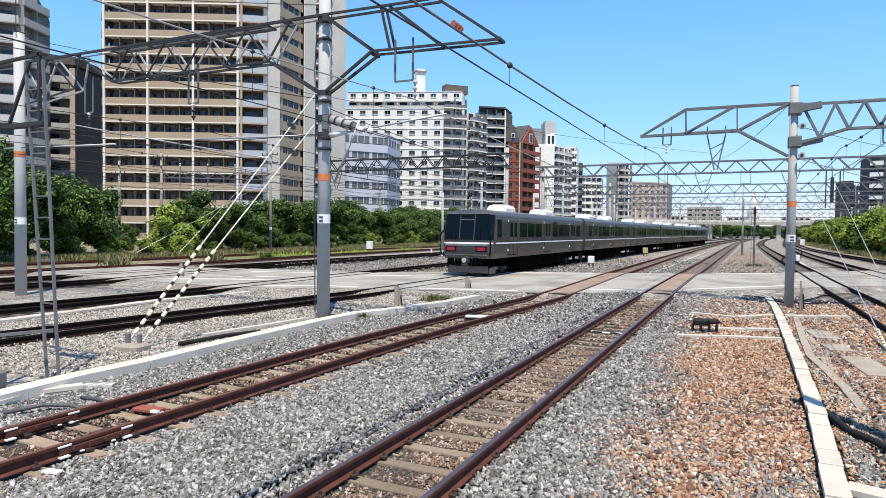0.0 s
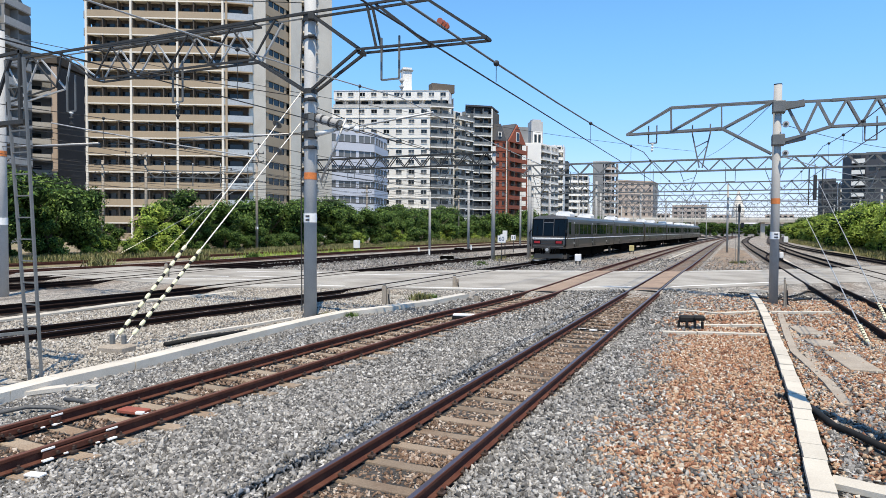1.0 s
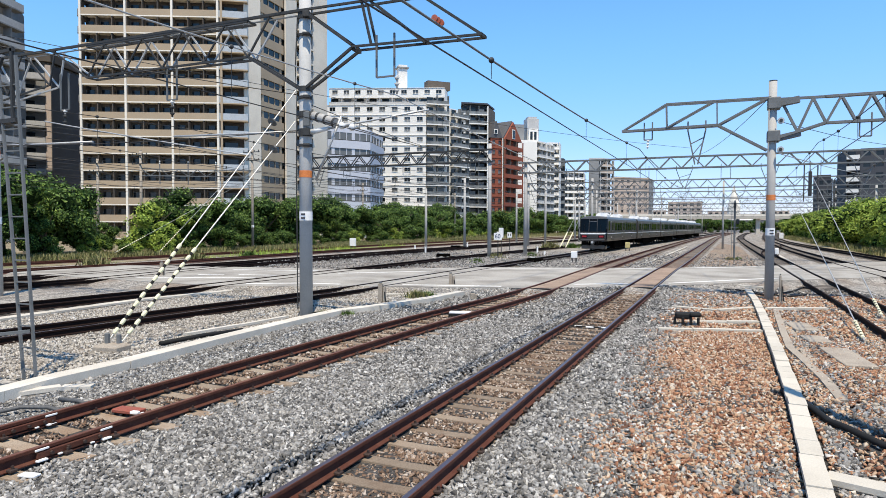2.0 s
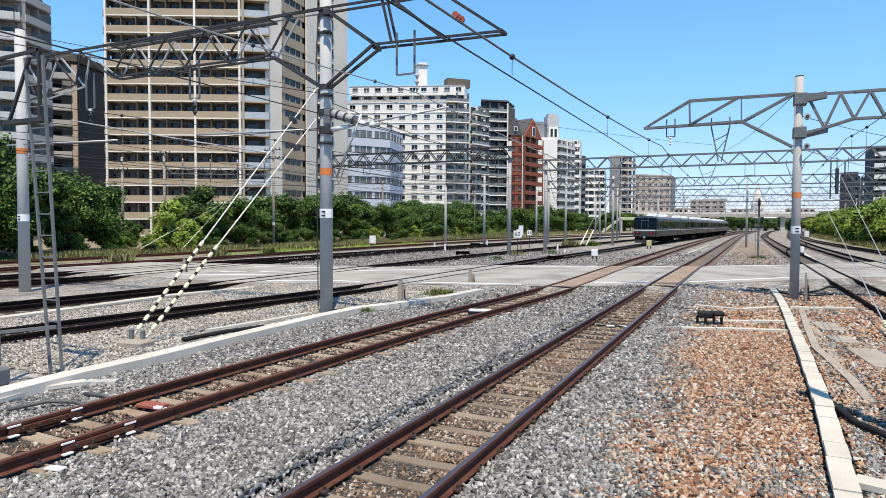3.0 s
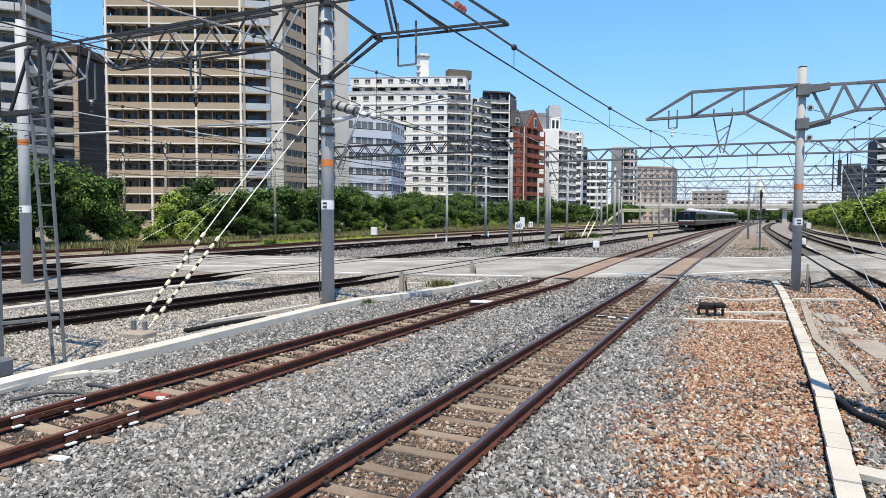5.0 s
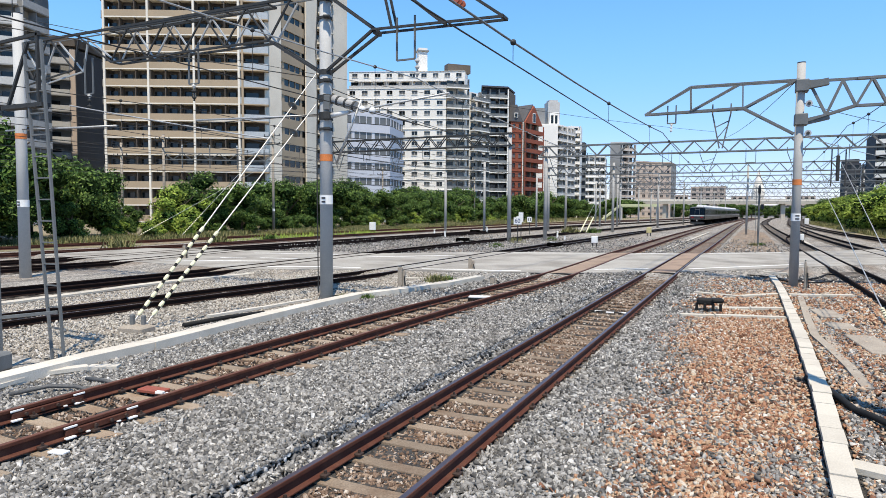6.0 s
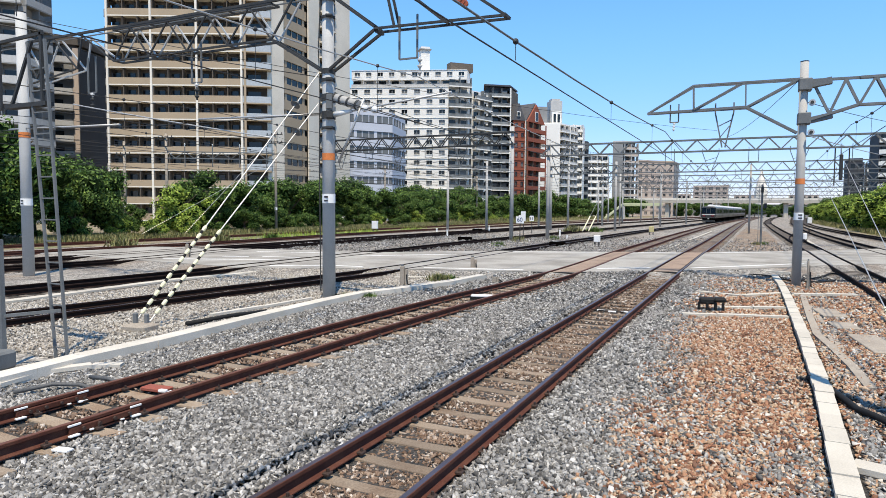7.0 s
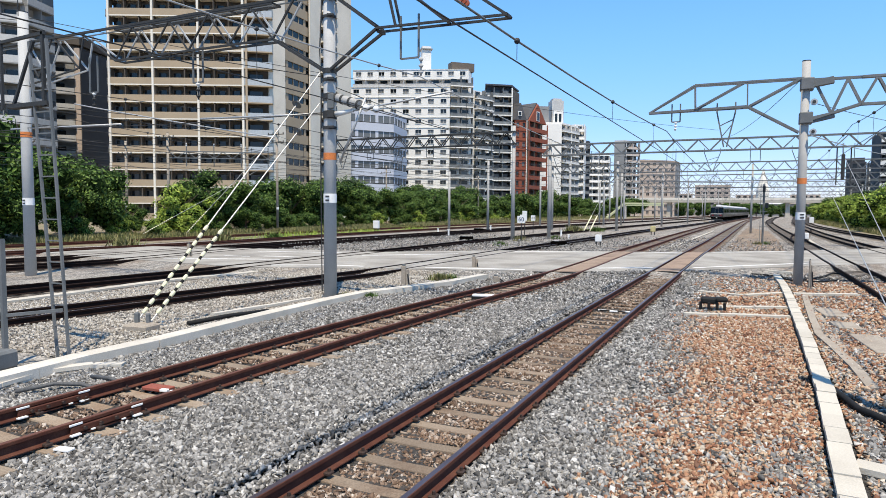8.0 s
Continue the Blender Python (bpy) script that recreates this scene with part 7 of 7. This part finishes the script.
# ---- weeds ----
def tuft_mesh(seed, n, h, r, material):
    rng = np.random.default_rng(seed)
    b = rng.normal(0, r * 0.5, (n, 2))
    a = rng.uniform(0, 2 * np.pi, n)
    hh = h * rng.uniform(0.4, 1.0, n)
    lean = rng.uniform(0.1, 0.7, n) * hh
    w = rng.uniform(0.012, 0.03, n) * h / 0.4
    z = np.zeros(n)
    p0 = np.stack([b[:, 0] - np.sin(a) * w, b[:, 1] + np.cos(a) * w, z], 1)
    p1 = np.stack([b[:, 0] + np.sin(a) * w, b[:, 1] - np.cos(a) * w, z], 1)
    p2 = np.stack([b[:, 0] + np.cos(a) * lean, b[:, 1] + np.sin(a) * lean, hh], 1)
    v = np.stack([p0, p1, p2], 1).reshape(-1, 3)
    return soup("tuft", v.tolist(), np.arange(n * 3).reshape(-1, 3).tolist(), material)


TUFTS = [tuft_mesh(i, 260, 0.45, 0.3, M_LEAF_DARK if i % 2 else M_GRASS) for i in range(4)]
for i, (x, y, s) in enumerate(((-10.35, 21.2, 1.1), (-10.1, 21.6, 0.8), (-10.6, 15.6, 0.7), (-10.1, 16.0, 0.7), (-17.8, 51.5, 1.5), (-16.2, 56.8, 1.3), (0.3, 56.8, 0.9), (0.9, 57.2, 0.9), (-19.5, 77, 3.0), (-17.6, 80, 2.4),
                                   (-36.5, 37, 2.2), (-36.6, 43, 2.0), (-37.4, 29, 2.4), (-16.6, 44, 1.2))):
    w = new("weed_tuft", TUFTS[i % 4])
    w.matrix_basis = pose(x, y, GROUND, 0, 0, i * 47) @ Matrix.Diagonal((s, s, s * 0.7, 1))
    tagged(w, "tuft of green weeds growing in the gravel", "weed", "weeds")
rng = np.random.default_rng(7)


def verge(n, xs, ys, size, material, name, lab):
    b = np.stack([rng.uniform(*xs, n), rng.uniform(*ys, n)], 1)
    h = size * rng.uniform(0.3, 1.0, n) * (0.5 + 0.8 * (np.sin(b[:, 1] * 0.35) * np.sin(b[:, 0] * 0.8 + b[:, 1] * 0.11) > 0))
    a = rng.uniform(0, 2 * np.pi, n)
    w = 0.015 + 0.035 * h
    z = np.full(n, GROUND)
    p0 = np.stack([b[:, 0] - np.sin(a) * w, b[:, 1] + np.cos(a) * w, z], 1)
    p1 = np.stack([b[:, 0] + np.sin(a) * w, b[:, 1] - np.cos(a) * w, z], 1)
    p2 = np.stack([b[:, 0] + np.cos(a) * h * 0.4, b[:, 1] + np.sin(a) * h * 0.4, z + h], 1)
    v = np.stack([p0, p1, p2], 1).reshape(-1, 3)
    ob = new(name, soup(name, v.tolist(), np.arange(n * 3).reshape(-1, 3).tolist(), material))
    tagged(ob, lab, "weeds", kind="stuff")


verge(110000, (-50, -43.2), (16, 130), 0.5, M_GRASS, "verge_weeds", "tall dry and green weeds along the verge")
verge(12000, (-60, -43), (100, 260), 0.9, M_GRASS, "verge_weeds", "tall dry and green weeds along the verge")
verge(2500, (-40.5, -38), (40, 75), 0.4, M_LEAF_LIGHT, "verge_grass", "low green grass along the yard edge")
verge(26000, (12.5, 16.8), (50, 190), 0.6, M_GRASS, "verge_weeds", "dry weeds below the hedge")

# ---- loose ballast ----
CUBE_V = np.array([(x, y, z) for z in (-1, 1) for y in (-1, 1) for x in (-1, 1)], float)
CUBE_F = np.array([(0, 2, 3, 1), (4, 5, 7, 6), (0, 1, 5, 4), (2, 6, 7, 3), (0, 4, 6, 2), (1, 3, 7, 5)])


def heap(x, y):
    """The ballast is heaped over the sleeper ends and along the shoulder of the main track."""
    d = np.clip(np.interp(x, [p[0] for p in NEAR], [p[1] for p in NEAR]) - y, 0, 9)
    return 0.13 * np.clip(1 - d / 1.7, 0, 1) + 0.05 * np.exp(-((np.abs(x + 3.14) - 0.92) / 0.2) ** 2) + 0.1 * np.exp(-((x + 4.38) / 0.2) ** 2) + 0.05 * np.exp(-((x + 4.85) / 0.35) ** 2)


def stones(name, label, material, count, xs, ys, size, keep, seed, base=GROUND, lift=0.03):
    """Angular stones strewn over a stretch of the plan, where keep(x, y) holds."""
    rng = np.random.default_rng(seed)
    x, y = rng.uniform(*xs, count), rng.uniform(*ys, count)
    ok = keep(x, y)
    x, y = x[ok], y[ok]
    n = len(x)
    s = size * rng.uniform(0.55, 1.35, n)
    shape = rng.uniform(0.55, 1.15, (n, 1, 3)) * (1.3, 0.78, 0.42)
    v = CUBE_V[None] * shape * rng.uniform(0.55, 1.1, (n, 8, 1)) + rng.normal(0, 0.12, (n, 8, 3))
    q = rng.normal(0, 1, (n, 4))
    q[:, 1:3] *= 0.45
    q /= np.linalg.norm(q, axis=1)[:, None]
    w, a, b, c = q.T
    r = np.stack([np.stack([1 - 2 * (b * b + c * c), 2 * (a * b - w * c), 2 * (a * c + w * b)], 1),
                  np.stack([2 * (a * b + w * c), 1 - 2 * (a * a + c * c), 2 * (b * c - w * a)], 1),
                  np.stack([2 * (a * c - w * b), 2 * (b * c + w * a), 1 - 2 * (a * a + b * b)], 1)], 1)
    v = np.einsum("nij,nkj->nki", r, v) * (s / 2)[:, None, None]
    z = base + rng.uniform(0, lift, n) + 0.02 * np.sin(x * 2.1 + y) * np.sin(y * 1.3) + heap(x, y)
    v += np.stack([x, y, z], 1)[:, None]
    f = (CUBE_F[None] + 8 * np.arange(n)[:, None, None]).reshape(-1, 4)
    me = bpy.data.meshes.new(name)
    me.vertices.add(n * 8)
    me.vertices.foreach_set("co", v.reshape(-1).astype(np.float32))
    me.loops.add(len(f) * 4)
    me.loops.foreach_set("vertex_index", f.reshape(-1).astype(np.int32))
    me.polygons.add(len(f))
    me.polygons.foreach_set("loop_start", np.arange(0, len(f) * 4, 4, dtype=np.int32))
    me.update(calc_edges=True)
    me.materials.append(material)
    return tagged(new(name, me), label, "ballast", kind="stuff")


def centre_b(y):
    return np.interp(y, [p[0] for p in TRACK_B], [p[1] for p in TRACK_B])


def edge_brown(x, y):
    return -1.15 - 0.012 * y + 0.28 * np.sin(y * 1.7) * np.sin(y * 0.6) + 0.22 * np.sin(x * 9 + y * 5) * np.sin(y * 11 - x * 3)


def in_bed(x, y):
    return (np.abs(x + 3.14) < 0.56) | (np.abs(x - centre_b(y)) < 0.56)


def off_rail(x, y):
    # Stones are thinned along a groove, so the dark sheet draws a shaded line.
    ok = (np.abs(x + 4.13 - 0.014 * (y - 6.6)) > 0.045) | (np.modf(np.abs(np.sin(x * 57 + y * 31) * 91))[0] < 0.25)
    for c in (np.full(len(y), -3.14), centre_b(y)):
        for s in (-0.5665, 0.5665):
            ok &= np.abs(x - c - s) > 0.1
    return ok


def off_kerb(x, y):
    k = np.interp(y, [p[1] for p in KERB], [p[0] for p in KERB])
    t = np.interp(y, [2, 8, 10.2, 13, 21.3, 24.6, 28.5], [0.86, 0.93, 1.0, 1.03, 1.03, 1.0, 0.87])
    return ((x < k - 0.22) | (x > k + 0.16)) & (np.abs(x - t) > 0.16)


def off_crossing(x, y):
    xs = [p[0] for p in NEAR]
    return y < np.interp(x, xs, [p[1] for p in NEAR]) - 0.05


def sleeper_near(x, y):
    """Stones lie lower beside the sleepers, so that their tops stay bare."""
    a = (np.abs(x + 3.14) < 0.66) & (np.abs((y + 10 + 0.3) % 0.6 - 0.3) < 0.12)
    b = (np.abs(x - centre_b(y)) < 0.85) & (np.abs((y + 10 + 0.31) % 0.62 - 0.31) < 0.14)
    return a | b


def view_side(x, y):
    return (x > -1.9 * y - 1.0) & (x < 0.25 * y + 0.8)


def patch(x, y):
    return np.sin(x * 1.9 + 1.3 * np.sin(y * 0.9)) * np.sin(y * 1.1 + np.cos(x * 1.4)) + 0.6 * np.sin(x * 7 + y * 3) * np.sin(y * 8 - x * 4)


def grain(x, y):
    """A repeatable chance for each stone."""
    return np.abs(np.modf(np.sin(x * 129.898 + y * 782.33) * 4375.85)[0])


def brownness(x, y):
    """How brown the stones are: soft at the edge towards the track, patchy near the camera and beyond the trough."""
    b = np.clip((x - edge_brown(x, y)) / 0.9 + 0.45, 0, 1)
    p = 0.5 + 0.5 * np.clip(patch(x, y), -1, 1)
    b = b * (1 - np.interp(y, [5, 7.8, 9.5, 11, 14], [0.4, 0.62, 0.45, 0.16, 0.05]) * p)
    b = b * np.interp(y, [20.5, 24], [1, 0.45])
    return np.where(x > 1.2, np.interp(y, [8.5, 12], [0.4, 0.95]) - 0.4 * p, b)


def grey_zone(x, y):
    return off_rail(x, y) & off_kerb(x, y) & off_crossing(x, y) & view_side(x, y) & ~in_bed(x, y) & ~sleeper_near(x, y) & (grain(x, y) > brownness(x, y))


def brown_zone(x, y):
    return off_kerb(x, y) & off_crossing(x, y) & view_side(x, y) & off_rail(x, y) & (grain(x, y) < brownness(x, y))


def bed_zone(x, y):
    return in_bed(x, y) & off_rail(x, y) & off_crossing(x, y) & view_side(x, y) & ~sleeper_near(x, y)


GREY = "grey crushed stone ballast between the tracks"
stones("ballast", GREY, M_GREY_STONE, 118000, (-10, 1.4), (2.6, 9.5), 0.06, grey_zone, 1)
stones("ballast", GREY, M_GREY_STONE, 84000, (-11, 3.2), (9.5, 17.5), 0.062, grey_zone, 2)
stones("ballast", GREY, M_GREY_STONE, 36000, (-11, 5.5), (17.5, 31), 0.085, grey_zone, 3)
stones("ballast", "pale dusty ballast among the yard tracks", M_DUSTY_STONE, 46000, (-18, -10.4), (7, 23), 0.058, lambda x, y: off_kerb(x, y) & off_crossing(x, y) & view_side(x, y), 4)
BROWN = "orange brown crushed stone beside the trough"
stones("brown_ballast", BROWN, M_BROWN_STONE, 24000, (-2.2, 2.4), (4.5, 9.5), 0.06, brown_zone, 5)
stones("brown_ballast", BROWN, M_BROWN_STONE, 36000, (-2.2, 4.5), (9.5, 17.5), 0.06, brown_zone, 6)
stones("brown_ballast", BROWN, M_BROWN_STONE, 21000, (-2.2, 5.5), (17.5, 28), 0.08, brown_zone, 7)
stones("track_bed_ballast", "rust-stained stones between the rails", M_BED_STONE, 20000, (-4, -2.4), (2.6, 14), 0.052, bed_zone, 8, GROUND - 0.01)
stones("track_bed_ballast", "rust-stained stones between the rails", M_BED_STONE, 14000, (-8.4, -6.2), (2.6, 14), 0.052, bed_zone, 9, GROUND - 0.01)
stones("track_bed_ballast", "rust-stained stones between the rails", M_BED_STONE, 16000, (-8.4, -2.4), (14, 29), 0.065, bed_zone, 10, GROUND - 0.01)
stones("ballast", GREY, M_GREY_STONE, 18000, (-9.5, 2.4), (-3.5, 2.6), 0.085, lambda x, y: off_rail(x, y) & off_kerb(x, y) & ~sleeper_near(x, y), 11)



def between_tracks(x, y):
    """Ground of the yard that lies off the tracks and the crossing."""
    ok = (y > np.interp(x, [p[0] for p in FAR[::-1]], [p[1] for p in FAR[::-1]]) + 0.3) & (x > -0.72 * y - 4)
    for t in (TRACK_A, TRACK_B, TRACK_C, TRACK_E, TRACK_F, TRACK_K, TRACK_P):
        ok &= np.abs(x - np.interp(y, [p[0] for p in t], [p[1] for p in t])) > 0.95
    return ok & (grain(x, y) < np.interp(y, [31, 46, 66], [1.0, 0.75, 0.05]) * np.where(x > -1.8, 0.7, 1.0))


stones("ballast", "grey ballast among the far yard tracks", M_GREY_STONE, 26000, (-30, 3), (31, 66), 0.085, between_tracks, 12)

motions()
